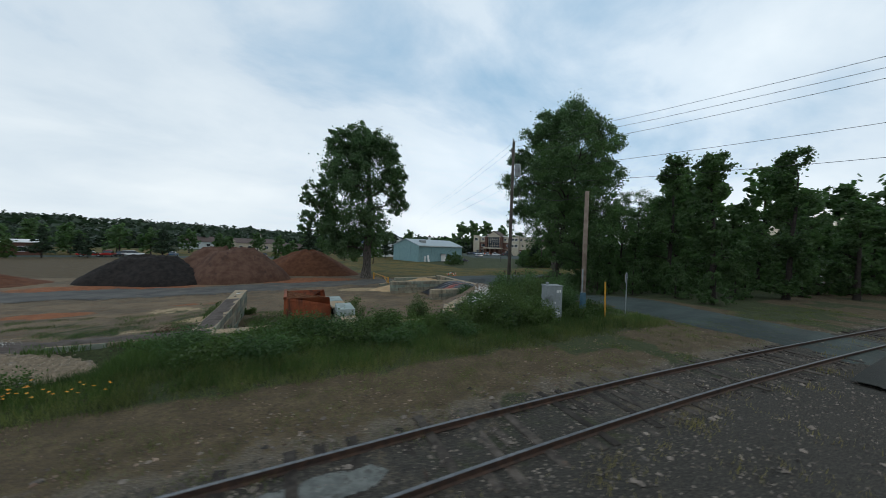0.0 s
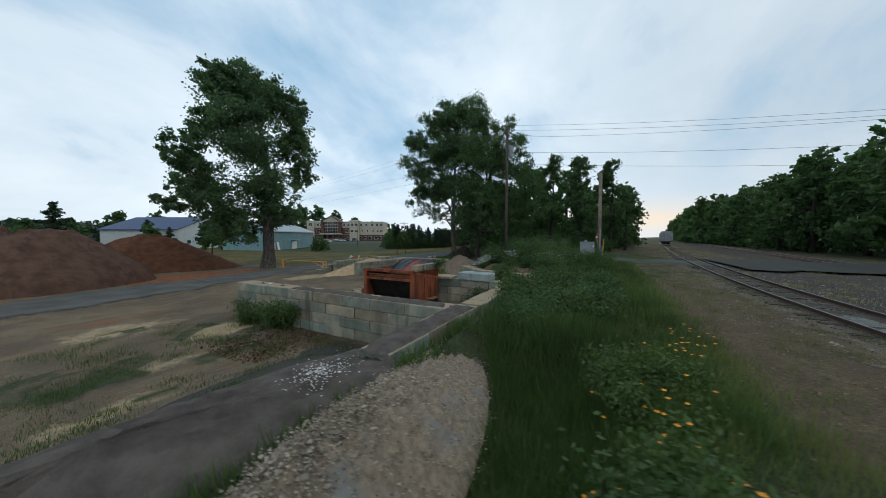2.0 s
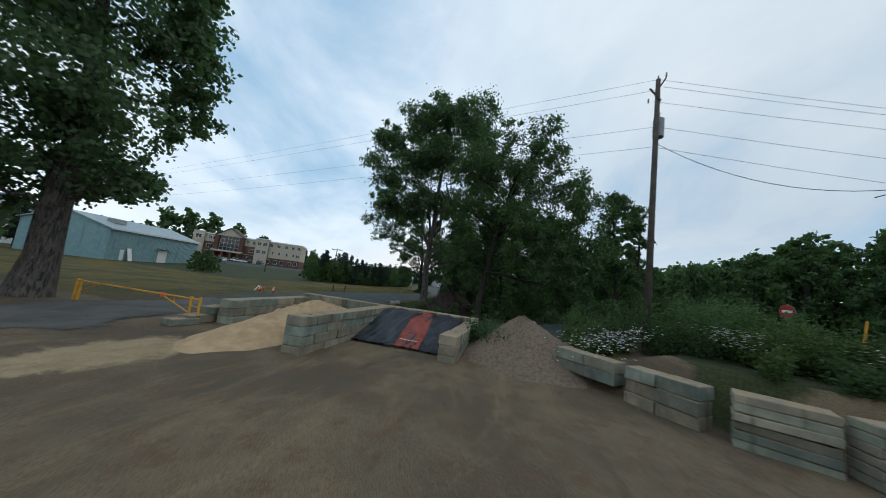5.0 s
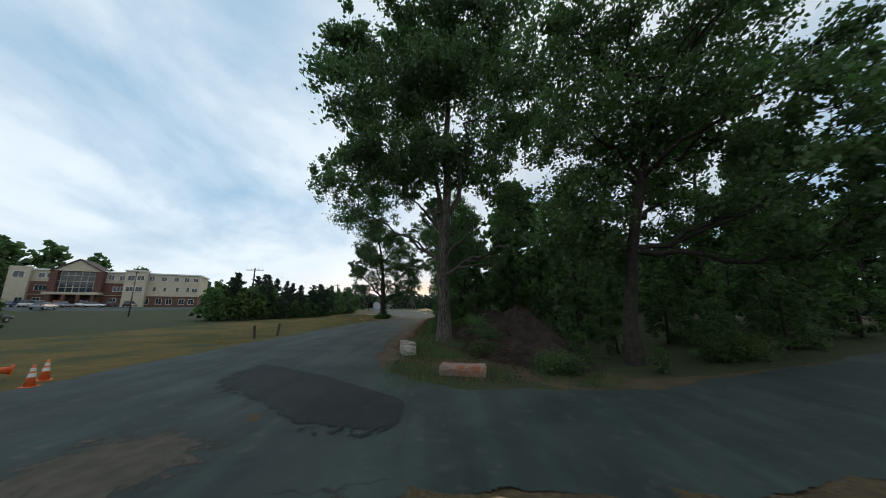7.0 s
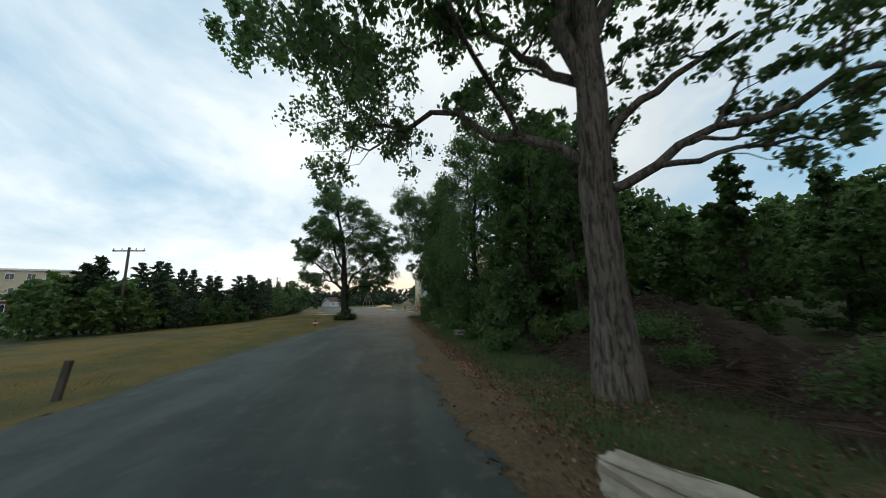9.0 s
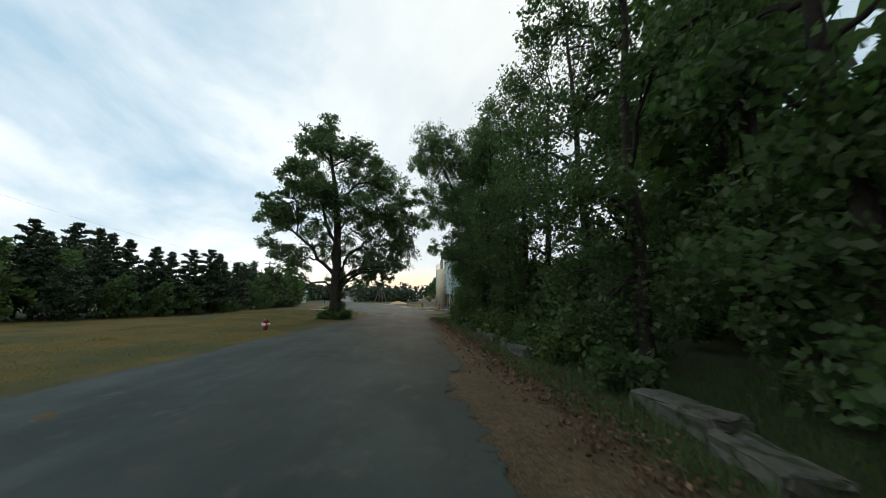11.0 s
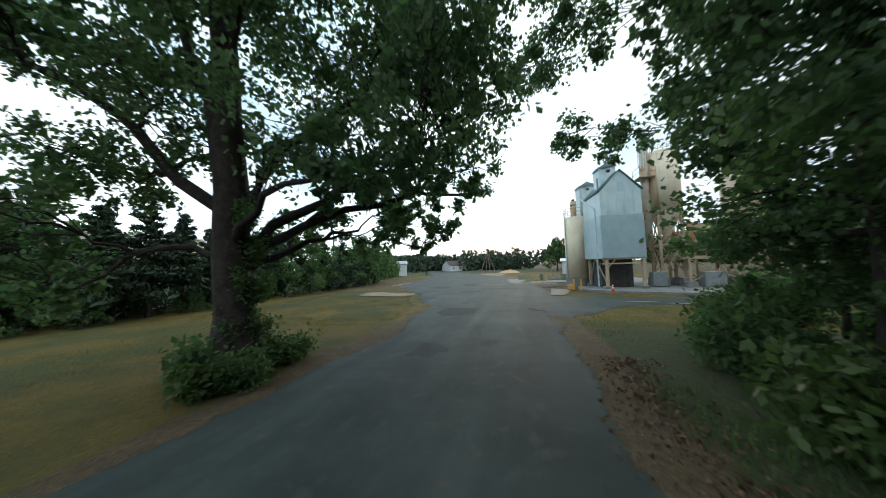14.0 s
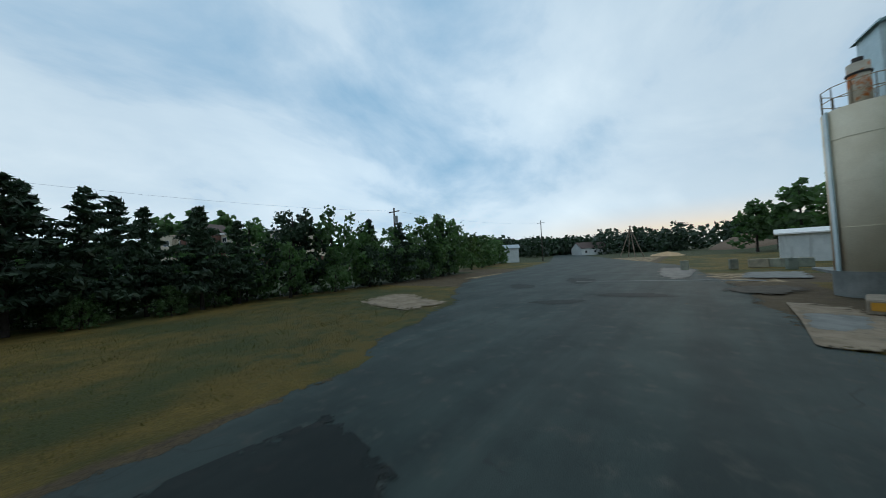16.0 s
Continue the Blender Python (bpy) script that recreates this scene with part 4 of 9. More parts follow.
loose_block(0.42, 14.95, 1.79, 91, 1.8, 1.0, 0.15, "thin tan concrete slab lying on a block wall")
loose_block(-0.55, 20.95, 0.0, 70, 0.9, 0.85, 0.5, "rough broken concrete block beside a cone")
loose_block(10.6, 36.6, 0.0, 8, 1.5, 0.8, 0.4)
loose_block(11.6, 36.65, 0.4, 12, 1.5, 0.8, 0.35)
loose_block(9.7, 36.4, 0.0, -10, 1.2, 0.7, 0.3)


bm = bmesh.new()
pv = [bm.verts.new(p) for p in ((-0.16, -0.1, 0.0), (0.12, -0.13, 0.03), (0.17, 0.08, 0.012), (-0.10, 0.11, 0.035))]
bm.faces.new((pv[0], pv[1], pv[2])), bm.faces.new((pv[0], pv[2], pv[3]))
bmesh.ops.solidify(bm, geom=bm.faces[:], thickness=0.003)
ob = part("paper_scrap", bm, M_WHITE)
ob.matrix_world = pose(-6.0, 21.6, 1.80, 0, 0, 30)
tagged(ob, "crumpled white paper scrap lying on the block wall", "paper scrap")


# ---- heaps
def heap(name, x, y, rx, ry, h, mat, label, seed, rot=0.0, sharp=1.25, rough=0.05, base=None, category="heap", flat=9.0):
    r = np.random.RandomState(seed)
    k, m = 56, 22
    a = np.linspace(0, 2 * np.pi, k, endpoint=False)
    q = np.linspace(0, 1, m)
    edge = 1 + 0.10 * np.sin(2 * a + r.rand() * 6) + 0.07 * np.sin(3 * a + r.rand() * 6) + 0.04 * np.sin(5 * a + r.rand() * 6)
    lump = sum(r.rand() * np.sin(i * a + r.rand() * 6.3) for i in range(2, 9)) / 7
    R = q[:, None] * edge[None]
    prof = np.clip(1 - q, 0, 1) ** sharp
    prof = prof * 0.82 + 0.18 * (1 - q ** 2) ** 2
    Z = h * prof[:, None] * (1 + 0.22 * lump[None] * q[:, None] * (1 - q[:, None]) * 4)
    Z = np.minimum(Z, h * flat * (1 + 0.05 * np.sin(2 * a + seed))[None] - 0.15 * q[:, None])
    Z += r.normal(size=Z.shape) * rough * (1 - q[:, None] ** 4)
    Z[0] = Z[0].mean()
    c, s = math.cos(rot), math.sin(rot)
    px, py = R * np.cos(a) * rx, R * np.sin(a) * ry
    X, Y = x + c * px - s * py, y + s * px + c * py
    zb = land(X, Y) if base is None else np.full_like(X, base)
    v = np.stack([X, Y, zb + Z - 0.06 * q[:, None] ** 2], -1).reshape(-1, 3)
    i, j = np.meshgrid(np.arange(m - 1), np.arange(k), indexing="ij")
    f = np.stack([i * k + j, (i + 1) * k + j, (i + 1) * k + (j + 1) % k, i * k + (j + 1) % k], -1).reshape(-1, 4)
    return tagged(quick(name, v, f, mat, smooth=True), label, category)


heap("mulch_heap", 0.8, 57.0, 9.2, 7.5, 4.7, M_SOIL_RED, "cone of dark red-brown mulch on red soil", 1, sharp=0.9, flat=0.9)
heap("mulch_heap", -10.4, 47.5, 7.7, 6.0, 6.0, M_SOIL_BROWN, "broad heap of brown mulch with a cut steep face", 2, sharp=0.62, rough=0.13, flat=0.74)
heap("mulch_heap", -18.6, 46.2, 7.0, 5.2, 4.6, M_SOIL_BLACK, "flat-topped heap of black mulch", 3, sharp=0.7, rough=0.1, flat=0.72)
heap("mulch_heap", -34.0, 46.0, 7.0, 5.0, 1.8, M_SOIL_RED, "low spread heap of red mulch", 4)
GRAVEL = heap("gravel_heap", -13.5, 9.0, 6.2, 1.45, 1.05, M_GRAVEL, "long low heap of pale crushed stone along the bank", 5, rot=0.15, sharp=0.85, base=1.1)
heap("gravel_heap", 16.0, 21.0, 5.6, 3.3, 1.9, M_GRAVEL_BROWN, "tall heap of brown pea gravel spilling from a bay", 6)
heap("sand_heap", 14.6, 33.0, 7.4, 3.0, 1.45, M_SAND, "heap of pale tan sand in a block bay", 7, sharp=1.0)
heap("millings_heap", -3.4, 12.4, 3.0, 1.6, 0.7, M_MILLINGS, "dark heap of asphalt millings in the bay", 8)


def crust(x0, x1, y0, y1, z, seed, mat, name, label):
    """A thin uneven layer of spilled material on a wall top."""
    r = np.random.RandomState(seed)
    nx, ny = max(3, int((x1 - x0) / 0.16)), max(3, int((y1 - y0) / 0.16))
    xs, ys = np.linspace(x0, x1, nx), np.linspace(y0, y1, ny)
    X, Y = np.meshgrid(xs, ys, indexing="ij")
    e = np.minimum.reduce([X - x0, x1 - X, Y - y0, y1 - Y])
    jit = r.normal(size=X.shape) * 0.05
    Z = z - 0.03 + 0.07 * sstep((e + jit) / 0.22) + r.normal(size=X.shape) * 0.008
    Z -= 0.05 * (np.sin(X * 2.1 + seed) * np.sin(Y * 1.7 + seed * 2) > 0.55)
    i = np.arange(nx * ny).reshape(nx, ny)
    f = np.stack([i[:-1, :-1], i[1:, :-1], i[1:, 1:], i[:-1, 1:]], -1).reshape(-1, 4)
    return tagged(quick(name, np.stack([X, Y, Z], -1).reshape(-1, 3), f, mat, smooth=True), label, "spill", kind="stuff")


crust(-6.44, -5.66, 11.2, 19.4, 1.80, 1, M_MILLINGS, "millings_spill", "dark millings spilled along the wall top")
crust(-10.7, -5.7, 10.3, 11.12, 1.79, 2, M_MILLINGS, "millings_spill", "dark millings spilled along the wall top")
heap("millings_bank", -14.6, 10.9, 7.2, 2.3, 0.98, M_MILLINGS, "long bank of dark millings spilled over the wall", 14, sharp=0.7, rough=0.03, base=1.12)

# tarp over the middle bay
r = np.random.RandomState(4)
nx, ny = 60, 40
X, Y = np.meshgrid(np.linspace(12.6, 18.6, nx), np.linspace(24.5, 29.4, ny), indexing="ij")
Z = 0.10 + 1.25 * sstep((X - 12.4) / 4.6) + 0.05 * np.sin(Y * 6 + np.sin(X * 2)) * sstep((X - 12.6) / 1.0) + 0.03 * np.sin(Y * 13 + X * 3) + r.normal(size=X.shape) * 0.012
i = np.arange(nx * ny).reshape(nx, ny)
f = np.stack([i[:-1, :-1], i[1:, :-1], i[1:, 1:], i[:-1, 1:]], -1).reshape(-1, 4)
M_TARP = plain("black_tarpaulin", (0.020, 0.022, 0.026), (0.045, 0.050, 0.060), 2, 0.38, fine=8, bump_h=0.05)
M_TARP_RED = plain("faded_red_tarpaulin", (0.22, 0.045, 0.032), (0.32, 0.075, 0.050), 2, 0.5, fine=10, bump_h=0.04)
tarp = quick("tarpaulin", np.stack([X, Y, Z], -1).reshape(-1, 3), f, M_TARP, smooth=True)
tagged(tarp, "creased black tarpaulin with a red band over a heap", "tarpaulin")
j0, j1 = np.where(Y[0] > 26.0)[0][0], np.where(Y[0] < 27.3)[0][-1]
ii = np.arange(nx * (j1 - j0 + 1)).reshape(nx, -1)
f = np.stack([ii[:-1, :-1], ii[1:, :-1], ii[1:, 1:], ii[:-1, 1:]], -1).reshape(-1, 4)
band_v = np.stack([X[:, j0:j1 + 1], Y[:, j0:j1 + 1] + 0.25 * (X[:, j0:j1 + 1] - 15) * 0.3, Z[:, j0:j1 + 1] + 0.02], -1).reshape(-1, 3)
quick("red_band", band_v, f, M_TARP_RED, tarp, smooth=True)["label"] = "faded red band with white lettering worn away"
for k in range(5):
    part("white_bar", one(box, (13.35 + 0.02 * k, 26.15 + 0.2 * k, 0.33), (0.16, 0.12, 0.012)), M_WHITE, tarp)
heap("covered_heap", 16.6, 26.9, 4.0, 2.4, 1.15, M_GRAVEL_BROWN, "heap of soil under the tarpaulin", 12)


def surface_stones(name, heap_ob, n, smin, smax, mat, label, seed):
    """Loose stones strewn over the face of a heap."""
    co = np.array([v.co for v in heap_ob.data.vertices])[60:]

    def on_heap(r, m):
        p = co[r.randint(0, len(co), m)] + r.normal(size=(m, 3)) * [0.14, 0.08, 0.0]
        return p + [0, 0, -0.01]
    return stones(name, n, on_heap, label, smin, smax, mat, seed)


M_CHIPS = plain("stone_chips", (0.17, 0.14, 0.105), (0.34, 0.29, 0.225), 3.0, 0.95, fine=40, island=0.5, bump_h=0.004)
surface_stones("stone_chips", GRAVEL, 17000, 0.010, 0.024, M_CHIPS, "loose pale stones on the gravel heap", 41)
stones("white_stones", 300, lambda r, m: np.stack([-12.1 + r.normal(size=m) * 0.32, 10.55 + r.normal(size=m) * 0.22, np.full(m, 1.93)], -1), "scatter of white crushed stone on the dark millings", 0.010, 0.024, plain("white_stone", (0.42, 0.41, 0.38), (0.58, 0.56, 0.52), 4, 0.95, island=0.3), 43)


# ---- trees
def tree(name, x, y, r0, clumps, mat, bark, label, n_leaves, leaf, seed, fork=0.28, lean=(0, 0), depth=0.8, sub_r=0.30, z=None, twigs=True, sides=8, limbs=()):
    """A tapered trunk, limbs to every clump, twigs to its tufts, and tufts of small leaves. Clumps: x, y, z, radius."""
    rng = np.random.RandomState(seed)
    z = float(land(x, y)) if z is None else z
    th = thing(name, x, y, z - 0.1, label, "tree")
    C = np.array(clumps, float)
    C[:, :2] -= [x, y]
    C[:, 2] -= z
    H = (C[:, 2] + C[:, 3] * 0.6).max()
    kk = 12
    t = np.linspace(0, 1, kk)
    top = C[C[:, 2].argmax(), :3]
    axis_p = np.stack([top[0] * t ** 2.2, top[1] * t ** 2.2, H * 0.92 * t], -1)
    axis_p[1:-1, :2] += np.cumsum(rng.normal(size=(kk - 2, 2)), 0) * 0.0035 * H
    axis_p[:, 0] += lean[0] * t
    axis_p[:, 1] += lean[1] * t
    rad = r0 * (1 - t) ** 0.75 + 0.02
    rad[0] *= 1.35
    paths = [(np.r_[axis_p[:1] - [[0, 0, 0.3]], axis_p], np.r_[rad[0] * 1.25, rad])]
    thin = []
    tufts = []
    w = C[:, 3] ** 1.75
    nodes = [(q, max(0.02, rr), 0.0) for q, rr in zip(axis_p[2:], rad[2:]) if q[2] > H * fork * 0.8]
    for zs, e, rl0 in limbs:
        p0 = np.array([np.interp(zs - z, axis_p[:, 2], axis_p[:, k]) for k in range(3)])
        path = curve(p0, np.array(e) - [x, y, z], rng, 9, sag=0.06, wig=0.025)
        rl = np.linspace(rl0, rl0 * 0.35, 9)
        paths.append((path, rl))
        nodes += [(path[i], rl[i], 0.2 * i) for i in range(2, 9)]
    order = np.argsort(np.hypot(C[:, 0], C[:, 1]) + 0.15 * C[:, 2])
    shares = w / w.sum()
    for oi in order:
        (cx, cy, cz, cr), share = C[oi], shares[oi]
        p1 = np.array([cx, cy, cz])
        best, cost = None, 1e9
        for q, rr, far in nodes:
            d = p1 - q
            L = np.linalg.norm(d)
            val = L + 0.35 * far + (2.5 * L if d[2] < -0.15 * L else 0) + (1.5 if d[2] < 0.25 * L else 0)
            if val < cost:
                best, cost = (q, rr, far), val
        p0, rz, far0 = best
        L = np.linalg.norm(p1 - p0)
        path = curve(p0, p1, rng, 8, sag=rng.uniform(-0.02, 0.12), wig=0.03)
        rb = min(rz * 0.72, 0.03 + 0.017 * L + 0.015 * cr)
        rl = np.linspace(rb, max(0.02, rb * 0.28), 8)
        paths.append((path, rl))
        nodes += [(path[i], rl[i], far0 + L * i / 7) for i in range(2, 8)]
        m = max(5, int(8 * cr ** 1.25))
        d = rng.normal(size=(m, 3))
        d /= np.linalg.norm(d, axis=1)[:, None]
        q = d * (rng.rand(m, 1) ** 0.38) * cr * np.array([1, 1, 0.85])
        q = q * np.array([depth + 0.2, depth + 0.2, 1])
        for s in q:
            e = p1 + s
            if e[2] < 0.4:
                continue
            st = path[rng.randint(3, 8)]
            thin.append((curve(st, e, rng, 4, sag=0.04, wig=0.09), np.linspace(0.022, 0.006, 4)))
            tufts.append((e, cr * sub_r * rng.uniform(0.6, 1.25), share / m))
    v, f = tubes(paths if twigs else paths[:7], sides)
    if twigs:
        v2, f2 = tubes(thin, 3)
        f = np.concatenate([f, f2 + len(v)])
        v = np.concatenate([v, v2])
    quick("trunk", v, f, bark, th, smooth=True)
    E_ = np.array([q[0] for q in tufts])
    R_ = np.array([q[1] for q in tufts])
    S_ = np.array([q[2] for q in tufts])
    pick = rng.choice(len(E_), n_leaves, p=S_ / S_.sum())
    off = rng.normal(size=(n_leaves, 3)) * np.array([0.5, 0.5, 0.42])
    cen = E_[pick] + off * R_[pick][:, None]
    keep = cen[:, 2] > 0.25
    if isinstance(leaf, tuple):
        leaf = np.where(cen[keep][:, 2] < leaf[2], leaf[0], leaf[1])
    v, f = leaves(rng, cen[keep], leaf)
    quick("crown", v, f, mat, th)
    return th


def spread(cl, depth_by, rng, view):
    """Gives clumps that lie on one plane their depth: each is moved along the line of sight, and a twin set behind."""
    out = []
    for x, y, z, r in cl:
        d = rng.normal() * depth_by * 0.5
        out.append((x + view[0] * d, y + view[1] * d, z, r))
        d2 = (1 if d < 0 else -1) * rng.uniform(0.5, 1.1) * depth_by
        out.append((x + view[0] * d2, y + view[1] * d2, z - 0.4, r * 0.7))
    return out


rg = np.random.RandomState(8)
T1 = [(5.84, 48.96, 22.7, 3.3), (8.93, 46.86, 21.8, 3.9), (7.93, 47.54, 17.0, 4.6), (2.2, 51.4, 14.9, 1.9), (3.2, 50.8, 12.2, 3.0), (4.8, 49.7, 8.6, 3.4), (9.7, 46.3, 11.0, 4.0), (1.5, 51.9, 8.4, 1.7), (6.9, 48.3, 5.6, 2.6), (12.4, 44.5, 19.8, 2.7), (12.9, 44.2, 15.8, 2.4), (4.9, 49.6, 24.0, 1.6), (11.3, 45.3, 7.6, 2.0), (10.6, 45.7, 23.4, 2.4), (12.2, 44.7, 21.8, 2.0), (7.4, 47.9, 24.0, 2.6), (6.9, 48.2, 20.5, 2.8), (5.0, 49.5, 19.0, 2.6), (3.5, 50.6, 17.0, 1.9), (1.4, 49.0, 13.6, 1.8), (2.0, 49.4, 10.2, 2.4), (5.2, 48.8, 5.8, 2.4), (9.2, 46.2, 7.0, 2.6), (9.4, 52.0, 26.6, 2.3), (11.6, 49.8, 24.8, 2.4), (14.6, 46.4, 13.2, 2.2), (14.4, 47.6, 18.0, 2.2)]
tree("tree", 9.4, 46.5, 0.75, spread(T1, 3.2, rg, (0.56, 0.83)), M_LEAF, M_BARK, "tall cottonwood with ragged lobed crown beside the gate", 82000, 0.23, 1, fork=0.2)
T2 = [(40.6, 41.4, 24.7, 3.4), (40.75, 37.75, 28.0, 3.8), (40.9, 33.3, 29.0, 4.2), (41.0, 29.3, 27.5, 3.8), (40.6, 41.5, 18.7, 3.2), (40.8, 37.5, 21.7, 4.2), (40.9, 33.2, 22.4, 4.4), (40.7, 39.2, 14.0, 3.8), (40.6, 42.6, 11.6, 2.2), (40.65, 40.4, 9.6, 1.6), (40.85, 35.1, 15.4, 3.8), (41.0, 30.5, 15.5, 2.4), (40.9, 27.5, 20.0, 3.4)]
T2_LOW = [(45, 27.2, 24.6, 2.7), (44.2, 26.6, 19.6, 2.5), (43.8, 28.6, 27.6, 2.6), (51.6, 47.7, 19.0, 2.0), (47.0, 41.7, 14.0, 2.1), (47.4, 42.2, 11.0, 1.7), (47.4, 42.2, 8.6, 1.3), (45.7, 40.0, 11.7, 1.8), (45.4, 39.5, 9.6, 1.5), (44.7, 38.6, 8.4, 1.2), (43.2, 36.7, 9.2, 1.0), (42.2, 35.4, 9.9, 1.0), (41.6, 34.6, 8.0, 0.7), (39.5, 31.9, 8.5, 0.9), (38.8, 31.0, 7.5, 0.9), (38.7, 30.8, 6.0, 0.8), (38.3, 30.3, 5.6, 0.8), (37.9, 29.7, 6.6, 0.9), (40.3, 32.9, 8.5, 0.8), (41.5, 34.5, 10.8, 1.1), (43.7, 37.3, 12.5, 1.4), (39.6, 32.0, 9.6, 0.9), (37.8, 29.7, 7.9, 0.9), (45.1, 33.9, 9.9, 1.3), (44.3, 33.1, 8.1, 1.3), (42.8, 33.1, 7.8, 1.3), (42.6, 33.0, 6.1, 1.3), (47.3, 33.5, 10.0, 1.3), (48.2, 35.1, 13.3, 1.3), (44.6, 32.0, 6.8, 1.3), (47.1, 31.6, 7.8, 1.3), (46.3, 33.9, 12.0, 1.3), (42.1, 32.7, 7.6, 1.3), (44.1, 31.6, 7.9, 1.3)]
tree("tree", 40.9, 33.7, 0.47, spread(T2, 3.4, rg, (1.0, 0.03)) + T2_LOW, M_LEAF, M_BARK, "huge cottonwood with a thick grey furrowed trunk by the road", 98000, (0.13, 0.225, 12.5), 2, fork=0.2, sub_r=0.29, limbs=((5.9, (46.0, 40.2, 10.0), 0.16), (7.8, (43.0, 36.4, 12.0), 0.18), (5.2, (37.6, 29.4, 6.9), 0.15), (6.4, (38.8, 31.0, 8.6), 0.15), (8.2, (41.5, 35.5, 18.0), 0.24), (8.6, (40.2, 31.0, 18.5), 0.24)))
T4 = [(32.1, 26.0, 16.4, 2.9), (30.6, 23.3, 17.6, 2.9), (29.2, 20.8, 15.6, 2.6), (32.2, 26.2, 11.8, 2.8), (30.6, 23.2, 12.2, 2.9), (29.1, 20.6, 11.0, 2.6), (28.2, 18.9, 10.2, 2.2), (27.7, 17.6, 8.8, 2.2), (27.2, 16.4, 7.4, 1.9), (28.8, 20.1, 7.4, 2.2), (27.9, 18.4, 6.0, 2.0), (32.3, 26.4, 7.6, 2.4), (34, 25, 6.2, 2.6), (33, 25, 19.5, 2.4), (30.5, 22, 20.0, 2.4), (28.8, 19.5, 18.0, 2.1)]
T4_BACK = [(34.5, 24.0, 10.5, 2.6), (33.0, 21.5, 13.0, 2.6), (35.0, 26.5, 13.5, 2.6), (34.1, 20.3, 8.8, 2.7), (34.6, 20.0, 11.2, 2.5), (38.6, 29.9, 12.0, 2.2), (37.8, 28.6, 10.2, 2.2), (29.6, 19.6, 20.5, 2.2), (28.0, 17.2, 14.2, 2.3), (27.0, 15.6, 11.0, 2.2), (26.6, 14.6, 8.0, 1.8), (33.0, 19.0, 15.0, 2.6), (35.5, 22.0, 16.5, 2.4), (29.5, 18.5, 4.6, 1.8)]
tree("tree", 31.5, 24.9, 0.32, spread(T4, 3.0, rg, (0.86, -0.5)) + T4_BACK, M_LEAF_DARK, M_BARK_DARK, "dark spreading locust with feathery drooping foliage", 66000, 0.165, 3, fork=0.3)
T3 = [(80.2, 48.5, 17.4, 2.6), (79.6, 50.4, 14.2, 2.3), (81.2, 45.1, 17.0, 2.8), (82.1, 42.3, 14.6, 2.9), (79.0, 52.6, 10.8, 1.3), (79.6, 50.5, 9.8, 2.2), (80.3, 48.1, 12.4, 3.2), (81.4, 44.7, 11.0, 3.4), (82.5, 41.1, 10.8, 2.8), (79.4, 50.8, 6.4, 2.0), (80.4, 47.7, 7.4, 2.2), (81.7, 43.6, 7.0, 2.5), (82.7, 40.4, 6.6, 2.0), (79.0, 52.0, 3.6, 1.2), (80.5, 48.0, 19.4, 1.8), (84, 40.2, 8.6, 1.8)]
T3_LOW = [(85.9, 41.6, 4.5, 0.9), (86.1, 43.5, 4.9, 1.1), (85.2, 44.6, 3.9, 1.1), (84.1, 45.6, 4.7, 1.1), (84.7, 41.8, 6.3, 1.1), (86.3, 40.7, 5.6, 0.9), (84.1, 42.8, 6.8, 1.1), (83.0, 43.3, 7.4, 1.2), (84.4, 41.3, 7.9, 1.0), (84.8, 40.4, 8.3, 1.0), (83.7, 47.1, 4.2, 1.2), (82.3, 45.6, 6.9, 1.2), (87.3, 44.1, 5.5, 0.8), (87.7, 44.6, 5.1, 0.8), (87.8, 44.5, 6.0, 0.8), (87.3, 44.1, 4.6, 0.8), (79.1, 49.8, 2.4, 0.9), (78.3, 51.3, 4.0, 1.0), (83.3, 41.7, 5.3, 0.9), (82.0, 44.1, 4.6, 0.8), (76.3, 50.8, 8.8, 1.5), (77.6, 49.8, 11.6, 1.6), (76.8, 50.2, 6.2, 1.3), (77.6, 49.2, 4.4, 1.2), (77.4, 49.4, 14.2, 1.5), (75.4, 50.3, 8.6, 1.2), (75.2, 50.5, 6.6, 1.1), (77.0, 51.0, 9.4, 1.3), (79.6, 51.4, 3.0, 1.0), (79.4, 51.8, 1.9, 0.7), (81.0, 41.0, 5.4, 1.2), (80.2, 40.4, 8.0, 1.5), (79.6, 42.0, 5.0, 1.0), (81.5, 39.8, 12.2, 1.7), (86.6, 42.4, 4.7, 0.7), (86.9, 42.6, 4.1, 0.6), (86.2, 42.7, 3.7, 0.6), (84.4, 43.2, 4.9, 0.7), (85.2, 42.9, 4.8, 0.7), (85.8, 42.6, 5.6, 0.7), (84.9, 43.4, 5.6, 0.7)]
tree("tree", 80.9, 46.3, 0.52, spread(T3, 2.2, rg, (1.0, 0.0)) + T3_LOW, M_LEAF, M_BARK_DARK, "broad cottonwood on the lawn with low arching limbs", 90000, (0.12, 0.16, 9.0), 4, fork=0.2, limbs=((2.9, (84.6, 42.2, 6.8), 0.18), (3.3, (86.4, 40.9, 5.8), 0.15), (4.2, (83.0, 43.2, 9.0), 0.22), (2.5, (85.0, 44.9, 4.4), 0.13), (4.0, (78.8, 51.0, 8.5), 0.2), (4.6, (79.6, 49.0, 13.5), 0.22)), sub_r=0.27)


